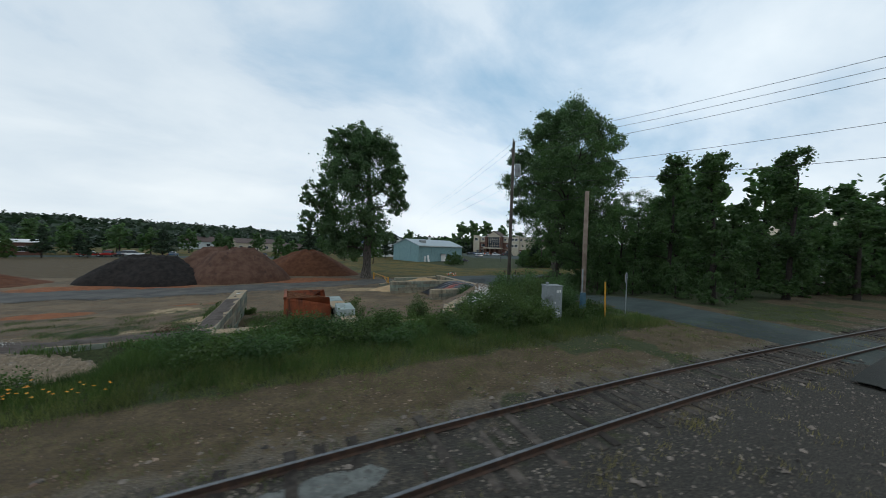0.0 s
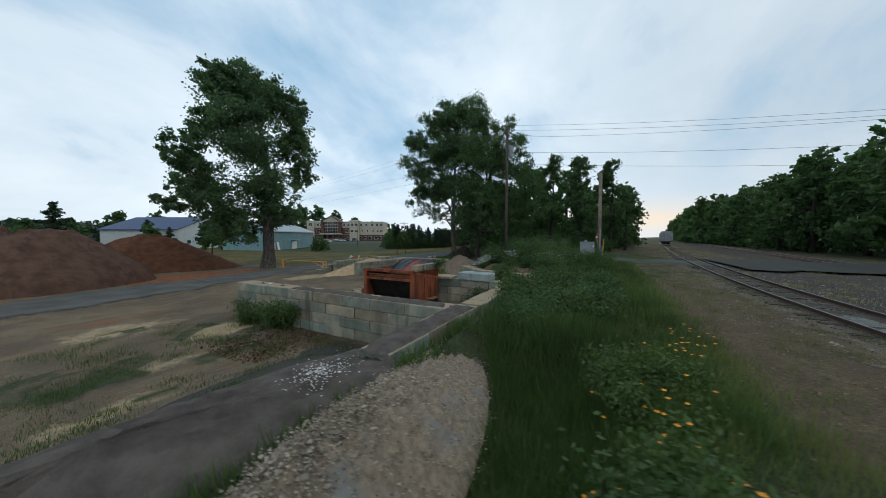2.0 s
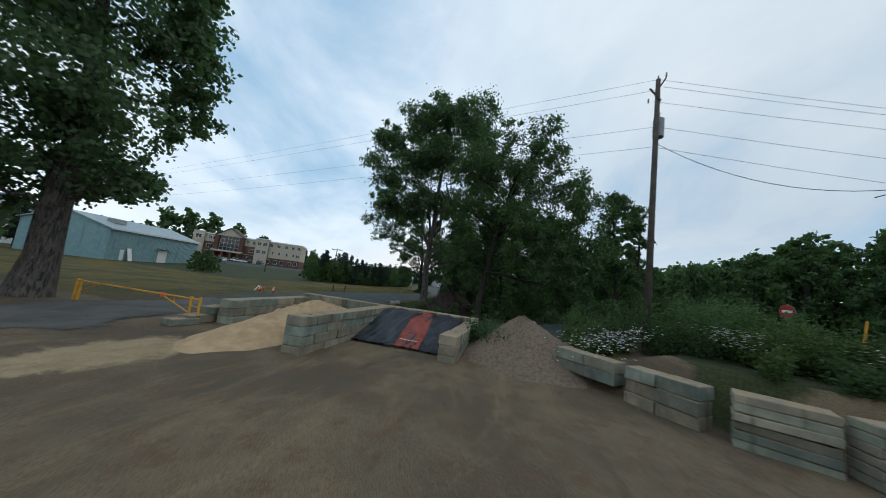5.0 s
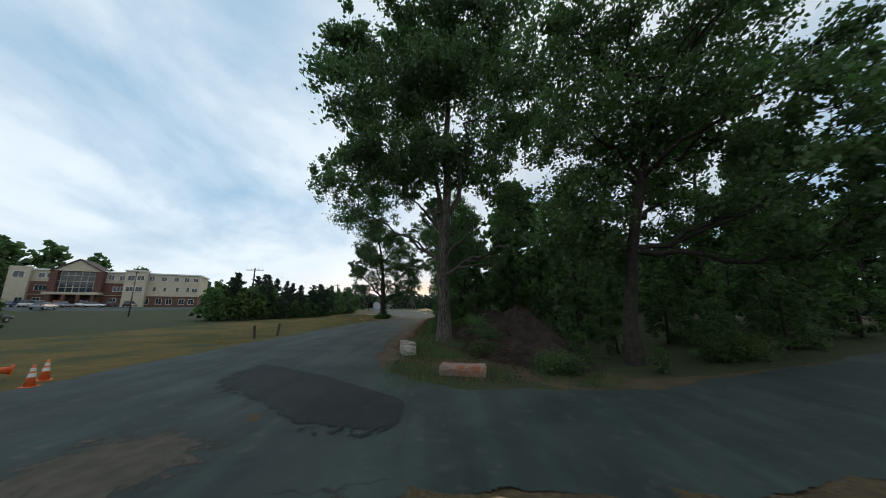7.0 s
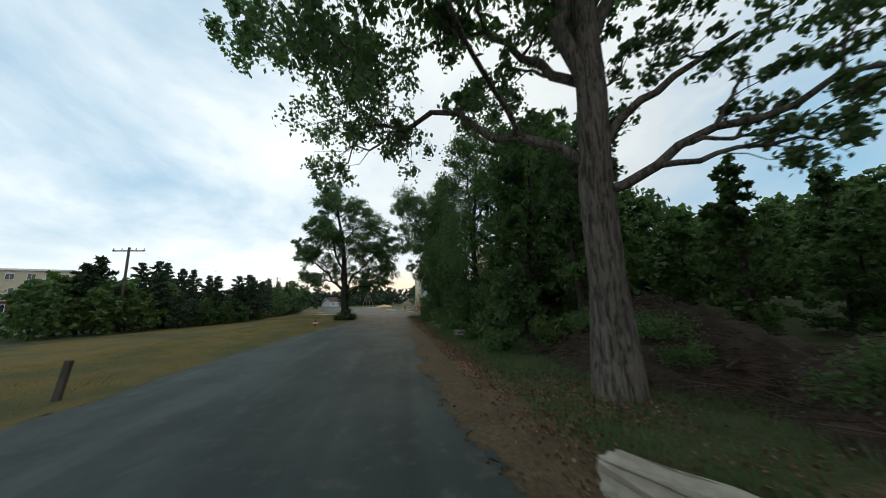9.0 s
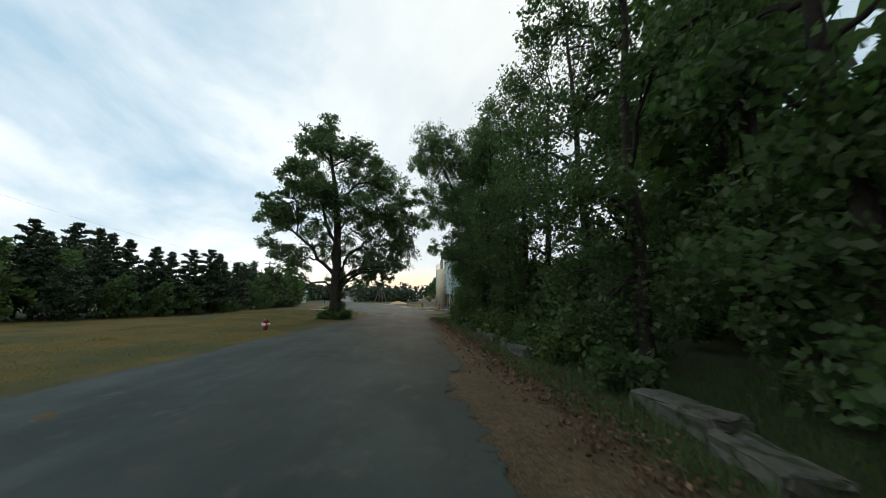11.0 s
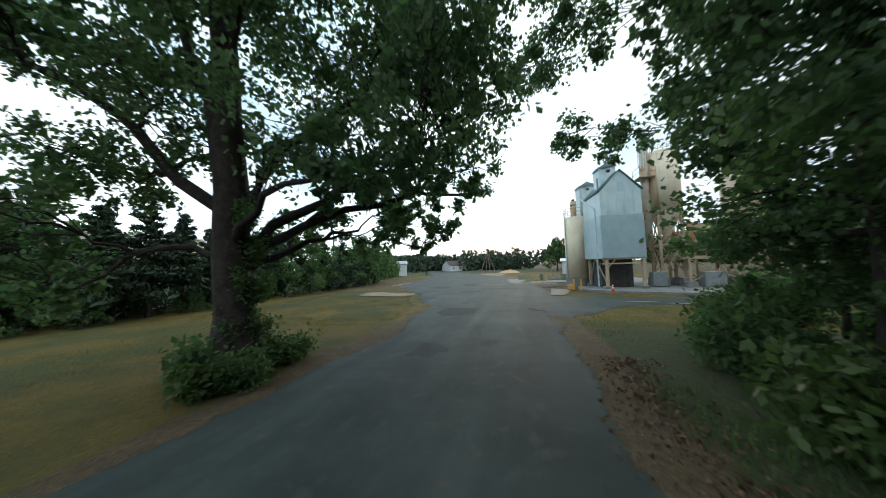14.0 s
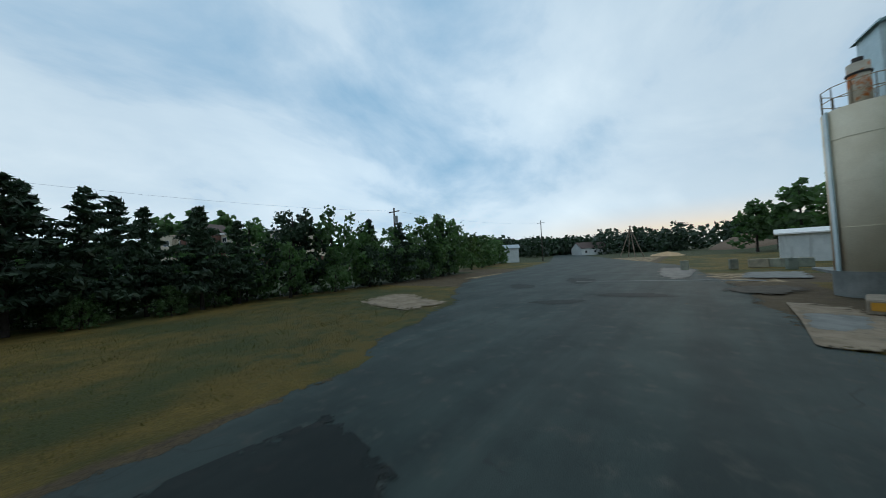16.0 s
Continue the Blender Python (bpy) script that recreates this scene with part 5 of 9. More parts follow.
# woods between the road and the rails
def wood_tree(x, y, h, seed, mat, label, n=26000, leaf=0.26, r0=0.26, low=0.12, wide=0.24, name="tree"):
    r = np.random.RandomState(seed)
    cl = []
    for k in range(20):
        f = low + (1 - low) * (k + 0.5) / 20
        a = r.uniform(0, 6.3)
        d = wide * h * (0.35 + 0.65 * math.sin(min(1, f * 1.15) * math.pi)) * r.uniform(0.15, 0.85)
        cl.append((x + math.cos(a) * d, y + math.sin(a) * d, float(land(x, y)) + f * h, wide * h * r.uniform(0.26, 0.44)))
    return tree(name, x, y, r0, cl, mat, M_BARK_DARK, label, n, leaf, seed, fork=0.15, depth=0.9, sub_r=0.46, sides=5)


WOOD = [(47, 30.5, 9, 9000), (50.2, 31.6, 12.5, 11000), (54, 31.5, 15.5, 13000), (58.2, 32.5, 18, 14000), (62.5, 31.5, 19, 8000), (66.5, 31.5, 18, 8500), (68.4, 31.8, 17, 7500), (70.6, 32.0, 17, 2400), (73.6, 33.0, 18, 16000), (75.6, 32.8, 18, 16000), (78.5, 31.5, 17, 17000), (81, 29.5, 13, 10000), (37, 25, 11, 6500), (44, 25, 8, 4500), (52, 26, 9.5, 4500), (61, 25.5, 13, 4500), (70, 26, 8, 4000), (84.5, 29.5, 8, 8000)]
for k, (x, y, h, n) in enumerate(WOOD):
    wood_tree(x, y, h * (1.2 if y < 24 else 1), 40 + k, (M_LEAF_WOOD, M_LEAF_DARK)[k % 2], "tall leafy tree in the dense strip of woods", n=int(n * (1.35 if 57 < x < 80 else 1)), leaf=(0.12 if 57 < x < 80 else 0.165) if y > 29 else 0.21, low=0.05 if n > 4000 else 0.35, wide=0.21, r0=0.12 if n < 4000 else 0.2)
for k, (x, y, h) in enumerate(((39.5, 14.5, 16.4), (44, 5.5, 15.2), (38, 9.5, 15.2), (53, 2.5, 11))):
    wood_tree(x, y, h, 80 + k, M_LEAF_DARK, "tall dark tree at the edge of the woods", n=13000, leaf=0.2, low=0.08, wide=0.2)
T5 = [(83, 33.5, 13, 2.6), (85, 35, 14, 2.3), (82, 32, 9, 2.4), (84, 33.5, 6.5, 1.8), (87, 36, 12.4, 1.8), (88.6, 37.6, 12.2, 1.5), (89.6, 36, 8.9, 1.2), (89.3, 33.8, 8.4, 1.3), (80, 31, 15.5, 2.9), (80, 34, 16.5, 2.4), (90.4, 38.8, 12.6, 1.2), (84.8, 32.6, 3.4, 1.5), (82, 30, 5, 2), (86.4, 37.4, 15, 1.6), (83, 37.6, 17.6, 1.9), (80.6, 37.2, 18.6, 2.2), (84.6, 38.4, 18.4, 1.6), (81.5, 35.5, 15.5, 2.2), (78.4, 35.6, 17.5, 2.2), (83, 32.6, 4.6, 2.2), (81, 33.4, 6.5, 2.2), (80, 33.6, 10, 2.4), (82.6, 33.8, 8.5, 2.0), (84.4, 32.4, 10.5, 2.0)]
tree("tree", 81.8, 31.8, 0.34, T5, M_LEAF, M_BARK_DARK, "roadside tree with leafy branches hanging over the road", 62000, 0.135, 9, fork=0.2, sub_r=0.32)


# ---- yard things
def tyre(parent, x, y, z, r, w, rz):
    bm = bmesh.new()
    seg = 20
    prof = [(r * 0.62, -w / 2), (r * 0.9, -w / 2), (r, -w * 0.32), (r, w * 0.32), (r * 0.9, w / 2), (r * 0.62, w / 2)]
    vs = [[bm.verts.new((math.cos(a) * q, o, math.sin(a) * q)) for q, o in prof] for a in [2 * math.pi * k / seg for k in range(seg)]]
    for k in range(seg):
        for j in range(len(prof) - 1):
            bm.faces.new((vs[k][j], vs[k][j + 1], vs[(k + 1) % seg][j + 1], vs[(k + 1) % seg][j]))
    t = part("wheel", bm, M_RUBBER, parent, "worn black rubber tyre", smooth=True)
    t.matrix_basis = pose(x, y, z, 0, 0, rz)
    bm = bmesh.new()
    cyl(bm, (0, -w * 0.3, 0), (0, w * 0.3, 0), r * 0.63, seg=18)
    cyl(bm, (0, w * 0.3, 0), (0, w * 0.42, 0), r * 0.22, seg=10)
    cyl(bm, (0, -w * 0.42, 0), (0, -w * 0.3, 0), r * 0.22, seg=10)
    rim = part("rim", bm, M_RUST, t, "rusty steel rim")
    return t


hop = thing("loading_hopper", -2.0, 16.5, 0.0, "rusty orange steel loading hopper with black belly on wheels", "hopper")
for nm, y in (("post", -1.55), ("post", 1.55)):
    part(nm, one(box, (-0.72, y, 1.25), (0.16, 0.20, 2.5), bevel=0.01), M_ORANGE, hop)
for y in (-1.5, 1.5):
    part("rear_post", one(box, (1.95, y, 0.9), (0.14, 0.14, 1.8), bevel=0.01), M_ORANGE, hop)
part("top_beam", one(box, (-0.74, 0, 2.43), (0.18, 3.3, 0.16), bevel=0.01), M_ORANGE, hop)
part("cross_beam", one(box, (-0.70, 0, 1.98), (0.14, 2.9, 0.14), bevel=0.01), M_ORANGE, hop)
part("cross_beam", one(box, (-0.66, 0, 2.2), (0.08, 2.9, 0.07), bevel=0.008), M_RUST, hop)
part("roller", one(cyl, (-0.62, -1.4, 2.1), (-0.62, 1.4, 2.1), 0.05, seg=10), M_RUST, hop)
SLOPE = math.degrees(math.atan2(0.55, 2.65))
part("rear_beam", one(box, (1.97, 0, 1.84), (0.16, 3.2, 0.14), bevel=0.01), M_ORANGE, hop)
for y in (-1.58, 1.58):
    part("side_beam", one(box, (0, 0, 0), (2.75, 0.10, 0.16), pose(0.63, y, 2.10, 0, SLOPE, 0), bevel=0.01), M_ORANGE, hop)
    sp_ = bmesh.new()
    prism = [(-0.66, 2.36), (1.9, 1.80), (1.9, 0.75), (0.9, 0.55), (-0.66, 0.62)]
    near, far = [[sp_.verts.new((x, y + d, z)) for x, z in prism] for d in (-0.025, 0.025)]
    sp_.faces.new(near), sp_.faces.new(far[::-1])
    for k in range(5):
        sp_.faces.new((near[k], far[k], far[(k + 1) % 5], near[(k + 1) % 5]))
    part("side_panel", sp_, M_ORANGE, hop)
    for dx in (-0.25, 0.4, 1.05, 1.6):
        part("rib", one(box, (dx, y * 1.025, 1.4 - 0.1 * dx), (0.06, 0.05, 1.45 - 0.22 * dx), bevel=0.006), M_ORANGE, hop)
belly = bmesh.new()
vs = [belly.verts.new(p) for p in ((-0.52, -1.5, 1.92), (1.9, -1.5, 1.78), (1.9, 1.5, 1.78), (-0.52, 1.5, 1.92), (0.15, -1.5, 0.42), (1.6, -1.5, 0.40), (1.6, 1.5, 0.40), (0.15, 1.5, 0.42))]
for q in ((0, 3, 7, 4), (1, 2, 6, 5), (0, 1, 5, 4), (3, 2, 6, 7), (4, 5, 6, 7)):
    belly.faces.new([vs[i] for i in q])
bmesh.ops.solidify(belly, geom=belly.faces[:], thickness=0.04)
part("belly", belly, M_DARKSTEEL, hop, "dark steel hopper belly")
grate = bmesh.new()
tip = pose(0.63, 0, 2.13, 0, SLOPE, 0)
for k in range(20):
    box(grate, (0, -1.48 + k * 0.156, 0.02), (2.55, 0.022, 0.05), tip)
for k in range(22):
    box(grate, (-1.25 + k * 0.119, 0, 0.01), (0.02, 3.0, 0.035), tip)
part("grate", grate, M_RUST, hop, "rusty steel grate over the mouth")
part("grate_bar", one(box, (0, 0.1, 0.06), (2.5, 0.06, 0.05), tip), M_RUST, hop)
for sgn in (-1, 1):
    fl = bmesh.new()
    corner = [fl.verts.new(p) for p in ((-0.66, sgn * 1.6, 2.42), (1.95, sgn * 1.6, 1.88), (1.85, sgn * 1.72, 2.42), (0.9, sgn * 1.05, 2.03))]
    for q in ((0, 1, 2), (0, 2, 3)):
        fl.faces.new([corner[i] for i in q])
    bmesh.ops.solidify(fl, geom=fl.faces[:], thickness=0.025)
    part("flare_plate", fl, M_ORANGE, hop, "bent rusty flare plate")
db = bmesh.new()
for a, b in (((-0.6, 1.65, 0.6), (0.3, 2.6, 0.75)), ((0.7, 1.65, 0.6), (0.3, 2.6, 0.75)), ((-0.7, 1.6, 2.0), (0.3, 2.55, 0.8)), ((-0.6, 1.65, 0.5), (0.7, 1.65, 0.5))):
    cyl(db, a, b, 0.055, seg=8)
part("drawbar", db, M_ORANGE, hop)
part("side_box", one(box, (-0.3, 1.85, 0.85), (0.5, 0.4, 0.8), bevel=0.02), M_ORANGE, hop)
for x in (-0.85, 0.45):
    tyre(hop, x, -2.1, 0.42, 0.42, 0.26, 0)
    part("fender", one(box, (x, -2.1, 0.95), (0.75, 0.34, 0.04), bevel=0.015), M_RUST, hop)
part("axle", one(cyl, (0.45, -2.1, 0.36), (0.45, 1.2, 0.36), 0.06, seg=8), M_RUST, hop)


def traffic_cone(x, y, z, rz=0, lying=False, h=0.7):
    th = thing("traffic_cone", x, y, z, "orange traffic cone with white bands lying on the grass" if lying else "orange traffic cone with white reflective bands", "traffic cone", rz, group="traffic cones")
    m = Matrix.Rotation(radians(82), 4, "Y") @ Matrix.Translation((-0.17, 0, 0)) if lying else Matrix()
    def P(q):
        return m @ Vector(q)
    bm = bmesh.new()
    box(bm, (0, 0, 0.02), (0.36, 0.36, 0.04), m, bevel=0.01)
    part("base", bm, M_CONE, th)
    part("body", one(cyl, P((0, 0, 0.04)), P((0, 0, h)), 0.135, 0.028, 16), M_CONE, th, smooth=True)
    for a, b in ((0.32, 0.44), (0.50, 0.60)):
        r = lambda q: 0.135 + (0.028 - 0.135) * (q - 0.04) / (h - 0.04) + 0.003
        part("band", one(cyl, P((0, 0, a)), P((0, 0, b)), r(a), r(b), 16, False), M_WHITE, th, smooth=True)
    return th


for q in ((27.2, 47.1, 0, 10), (28.1, 47.8, 0, 50), (-0.65, 20.0, 0, 0), (-0.1, 19.55, 0, 30), (102.6, 31.4, 0.2, 0)):
    traffic_cone(*q)
traffic_cone(26.7, 48.3, 0.12, 200, True)
traffic_cone(28.3, 49.3, 0.12, 150, True)
th = thing("folded_barricade", 27.4, 49.4, 0, "white folding sign frame fallen on the grass", "sign frame", 35)
for k, (a, b) in enumerate((((-0.8, 0.1, 0.1), (0.9, 0.0, 0.55)), ((-0.8, -0.3, 0.1), (0.9, -0.15, 0.55)), ((-0.4, 0.08, 0.2), (-0.4, -0.3, 0.2)), ((0.5, 0.03, 0.44), (0.5, -0.2, 0.44)), ((0.1, 0.0, 0.34), (0.1, 0.1, 0.0)))):
    part("bar", one(box, (0, 0, 0), ((Vector(b) - Vector(a)).length, 0.06, 0.04), Matrix.Translation((Vector(a) + Vector(b)) / 2) @ (Vector(b) - Vector(a)).to_track_quat("X", "Z").to_matrix().to_4x4()), M_WHITE, th)

# swing gate
gate = thing("barrier_gate", 10.4, 36.4, 0.05, "yellow steel barrier gate swung across the drive", "gate", 90)
for nm, x, h in (("post", 0.0, 1.2), ("post", 0.55, 1.15), ("post", 8.55, 1.1), ("post", 8.25, 1.1)):
    part(nm, one(cyl, (x, 0, -0.1), (x, 0, h), 0.06, seg=10), M_YELLOW, gate)
part("boom", one(cyl, (0.0, 0, 1.05), (8.5, 0, 1.0), 0.045, seg=8), M_YELLOW, gate)
part("brace", one(cyl, (0.55, 0, 0.35), (2.4, 0, 0.98), 0.035, seg=8), M_YELLOW, gate)
part("brace", one(cyl, (8.3, 0, 0.4), (6.8, 0, 0.98), 0.03, seg=8), M_YELLOW, gate)
for z in (0.3, 0.7):
    part("rung", one(cyl, (0.0, 0, z), (0.55, 0, z), 0.03, seg=8), M_YELLOW, gate)
    part("rung", one(cyl, (8.25, 0, z), (8.55, 0, z), 0.03, seg=8), M_YELLOW, gate)
part("stay", one(cyl, (1.6, 0, 0.75), (1.6, 0, 1.0), 0.03, seg=8), M_YELLOW, gate)
part("reflector", one(box, (2.4, 0, 1.0), (0.25, 0.1, 0.2), bevel=0.02), M_CONE, gate, "orange reflector plate")

# poles and wires
def wire(a, b, sag, r=0.012):
    t = np.linspace(0, 1, 14)
    p = np.outer(1 - t, a) + np.outer(t, b)
    p[:, 2] -= sag * 4 * t * (1 - t)
    return p, np.full(14, r)


p1 = thing("utility_pole", 15.08, 15.2, float(land(15.08, 15.2)) - 0.2, "dark tall utility pole with a grey transformer", "utility pole")
H1 = 15.6 - p1.location.z
part("shaft", one(cyl, (0, 0, 0), (0, 0, H1), 0.17, 0.11, 14), M_POLE_DARK, p1, smooth=True)
part("arm", one(cyl, (-0.15, -0.1, H1 - 1.3), (0.05, 0.35, H1 - 0.5), 0.05, seg=8), M_POLE_DARK, p1)
part("arm", one(cyl, (0, 0, H1 - 0.6), (-0.3, -0.25, H1 - 0.1), 0.035, seg=8), M_POLE_DARK, p1)
for q in ((0, 0, H1), (-0.3, -0.25, H1 - 0.05), (0.06, 0.4, H1 - 1.3)):
    part("insulator", one(cyl, q, (q[0], q[1], q[2] + 0.22), 0.05, 0.035, 8), M_GREYBOX, p1)
bm = bmesh.new()
cyl(bm, (0.35, -0.25, H1 - 3.1), (0.35, -0.25, H1 - 2.1), 0.26, seg=16)
cyl(bm, (0.35, -0.25, H1 - 2.1), (0.35, -0.25, H1 - 2.0), 0.27, 0.16, seg=16)
tr = part("transformer", bm, M_GREYBOX, p1, "grey cylindrical transformer can")
part("bushing", one(cyl, (0.35, -0.25, H1 - 2.0), (0.42, -0.3, H1 - 1.65), 0.035, seg=8), M_DARKSTEEL, tr)
part("bracket", one(box, (0.15, -0.1, H1 - 2.5), (0.3, 0.12, 0.08)), M_DARKSTEEL, p1)
p2 = thing("utility_pole", 14.0, 6.63, ZT - 0.2, "bare weathered timber utility pole with a blue cable riser", "utility pole")
part("shaft", one(cyl, (0, 0, 0), (0, 0, 9.8 - ZT + 0.2), 0.16, 0.12, 14), M_POLE, p2, smooth=True)
part("riser", one(cyl, (-0.17, -0.05, 0.1), (-0.17, -0.05, 3.4), 0.045, seg=8), M_GREYBOX, p2, "pale grey cable riser pipe")
part("meter_box", one(box, (-0.2, -0.15, 1.45), (0.32, 0.22, 1.0), bevel=0.02), plain("blue_enamel", (0.055, 0.12, 0.17), (0.085, 0.16, 0.21), 4, 0.5), p2, "small blue meter box")
part("hook", one(cyl, (0, 0, 8.0), (0.3, 0.5, 7.8), 0.02, seg=6), M_DARKSTEEL, p2)
p3 = thing("utility_pole", 73.0, 69.0, 0, "dark utility pole with a crossarm over the hedge", "utility pole")
part("shaft", one(cyl, (0, 0, 0), (0, 0, 9.4), 0.16, 0.11, 10), M_POLE_DARK, p3, smooth=True)
part("crossarm", one(box, (0, 0, 9.0), (0.12, 3.2, 0.12)), M_POLE_DARK, p3)
for y in (-1.5, -0.7, 0.7, 1.5):
    part("insulator", one(cyl, (0, y, 9.06), (0, y, 9.3), 0.04, seg=6), M_DARKSTEEL, p3)
lines = []
far_r = (21.0, -60.0)
top1 = np.array([15.08, 15.2, 15.6])
for z0, z1, off in ((15.6, 13.3, 0.0), (15.0, 13.0, -0.4), (14.5, 13.8, 0.4), (12.9, 11.7, 0.0), (11.8, 10.0, 0.1)):
    lines.append(wire(np.array([15.08 + off * 0.6, 15.2 + off * 0.4, z0]), np.array([far_r[0] + off, far_r[1], z1]), 2.0, 0.010))
for z0, z1 in ((15.6, 15.4), (15.0, 14.6), (12.9, 12.8), (11.8, 11.2)):
    lines.append(wire(np.array([15.08, 15.2, z0]), np.array([44.8, 121.0, z1]), 0.6, 0.008))
lines.append(wire(top1 + [0, 0, -3.6], np.array([14.0, 6.63, 9.6]), 0.9, 0.016))
for q in lines:
    tagged(quick("overhead_wire", *tubes([q], 4), M_WIRE), "thin black overhead wire strung between poles", "wire", group="overhead wires")

# electric cabinet in the brush
cab = thing("electric_cabinet", 12.2, 7.5, ZT - 0.1, "weathered grey steel electric cabinet half hidden in brush", "cabinet", -20)
part("body", one(box, (0, 0, 1.1), (1.0, 0.75, 2.2), bevel=0.03), M_GREYBOX, cab)
part("lid", one(box, (0, 0, 2.22), (1.06, 0.8, 0.07), bevel=0.015), M_GREYBOX, cab)
for x in (-0.26, 0.26):
    part("door", one(box, (x, -0.385, 1.1), (0.46, 0.03, 2.0), bevel=0.008), M_GREYBOX, cab)
for z, n in ((1.9, 3), (0.55, 3)):
    for k in range(n):
        part("louver", one(box, (0.15 + 0.1 * k, -0.405, z), (0.06, 0.015, 0.17)), M_WHITE, cab)
part("handle", one(box, (0.04, -0.41, 1.2), (0.05, 0.04, 0.12)), M_WHITE, cab)
part("vent_pipe", one(cyl, (-0.3, 0, 2.24), (-0.3, 0, 2.42), 0.1, seg=10), M_GREYBOX, cab)
st = thing("marker_stake", 15.9, 6.4, ZT - 0.1, "leaning yellow plastic marker stake", "marker")
part("stake", one(cyl, (0, 0, 0), (-0.25, -0.1, 2.5), 0.05, seg=8), M_YELLOW, st)
sp = thing("stop_sign", 18.8, 6.9, ZT - 0.1, "red octagonal road sign on a thin steel post", "road sign", 20)
part("post", one(cyl, (0, -0.04, 0), (0, -0.04, 3.0), 0.035, seg=8), M_GREYBOX, sp)
part("back_plate", one(cyl, (0, -0.012, 2.65), (0, 0.0, 2.65), 0.39, seg=8), M_GREYBOX, sp)
part("face", one(cyl, (0, 0.002, 2.65), (0, 0.012, 2.65), 0.37, seg=8), M_HYDRANT, sp, "red sign face with worn white lettering")
part("white_bar", one(box, (0, 0.015, 2.65), (0.46, 0.004, 0.14)), M_WHITE, sp)
# crossing signal mast beyond the crossing
sg = thing("crossing_marker", 37.5, -22.0, ZT, "slim grey marker post with pale pointed top beside the rails", "marker")
part("post", one(cyl, (0, 0, 0), (0, 0, 1.6), 0.07, seg=8), M_GREYBOX, sg)
part("cap", one(cyl, (0, 0, 1.6), (0, 0, 2.1), 0.35, 0.02, 4), M_WHITE, sg)

# timber posts at the lawn edge
for x, y, ln in ((44.2, 48.3, 5), (41.6, 48.7, -4)):
    ob = part("timber_post", one(box, (0, 0, 0.5), (0.16, 0.16, 1.15), bevel=0.02), M_POLE_DARK)
    ob.matrix_world = pose(x, y, -0.02, ln, ln, 15)
    tagged(ob, "short dark timber post at the lawn edge", "post", group="lawn edge posts")
ob = part("timber_post", one(cyl, (0, 0, 0), (0, 0, 0.85), 0.14, 0.13, 12), M_POLE_DARK)
ob.matrix_world = pose(21.1, 27.2, -0.03, 0, 3, 0)
tagged(ob, "short dark round post beside the asphalt", "post")


def hydrant(x, y):
    th = thing("fire_hydrant", x, y, 0, "red fire hydrant with white caps on the lawn", "hydrant")
    part("barrel", one(cyl, (0, 0, 0), (0, 0, 0.5), 0.12, 0.11, 16), M_HYDRANT, th, smooth=True)
    part("flange", one(cyl, (0, 0, 0.08), (0, 0, 0.12), 0.17, seg=16), M_HYDRANT, th)
    part("collar", one(cyl, (0, 0, 0.48), (0, 0, 0.52), 0.17, seg=16), M_HYDRANT, th)
    part("bonnet", one(cyl, (0, 0, 0.52), (0, 0, 0.66), 0.15, 0.05, 16), M_HYDRANT, th, smooth=True)
    part("nut", one(cyl, (0, 0, 0.66), (0, 0, 0.73), 0.035, seg=5), M_HYDRANT, th)
    for a in (90, -90):
        s = math.sin(radians(a))
        part("side_cap", one(cyl, (0, 0.1 * s, 0.36), (0, 0.24 * s, 0.36), 0.075, seg=12), M_WHITE, th, "white outlet cap")
    part("front_cap", one(cyl, (-0.1, 0, 0.34), (-0.24, 0, 0.34), 0.09, seg=12), M_WHITE, th, "white outlet cap")


hydrant(69.7, 47.7)


# rocks and old concrete at the road's right edge
def slab(x, y, z, L, d, h, rz, tilt, label, mat, seed):
    r = random.Random(seed)
    bm = bmesh.new()
    box(bm, (0, 0, h / 2), (L, d, h), bevel=0.05)
    bmesh.ops.subdivide_edges(bm, edges=bm.edges[:], cuts=2, use_grid_fill=True)
    for v in bm.verts:
        v.co += Vector((r.gauss(0, 0.03), r.gauss(0, 0.025), r.gauss(0, 0.022)))
    ob = part("concrete_lump", bm, mat)
    ob.matrix_world = pose(x, y, z, tilt, 0, rz)
    return tagged(ob, label, "concrete lump", group="roadside lumps")


M_MOSSY = plain("mossy_concrete", (0.085, 0.085, 0.072), (0.150, 0.142, 0.122), 2.5, 0.95, stain=(0.035, 0.045, 0.022), stain_at=(0.45, 0.6), stain_scale=2.5)
M_LUMP = plain("broken_concrete", (0.28, 0.26, 0.215), (0.40, 0.37, 0.31), 2.5, 0.9, stain=(0.20, 0.19, 0.17), stain_scale=3)
M_LUMP_RED = plain("stained_concrete", (0.26, 0.20, 0.165), (0.36, 0.30, 0.26), 2.5, 0.9, stain=(0.30, 0.12, 0.07), stain_scale=2.5, stain_at=(0.45, 0.6))
slab(34.36, 35.77, -0.08, 1.0, 0.7, 0.5, 20, 4, "rough pale broken concrete lump at the road edge", M_LUMP, 1)
slab(36.9, 36.05, -0.06, 1.8, 0.5, 0.47, 25, 2, "long pale broken concrete kerb by a big trunk", M_LUMP, 2)
slab(29.4, 33.0, -0.08, 1.75, 0.75, 0.48, 82, 2, "red-stained concrete block lying at the junction", M_LUMP_RED, 3)
slab(54.9, 34.6, -0.15, 1.5, 0.7, 0.45, 5, 3, "grey broken concrete block among weeds", M_MOSSY, 4)
slab(53.4, 35.0, -0.15, 1.1, 0.6, 0.4, -12, 3, "grey broken concrete block among weeds", M_MOSSY, 5)
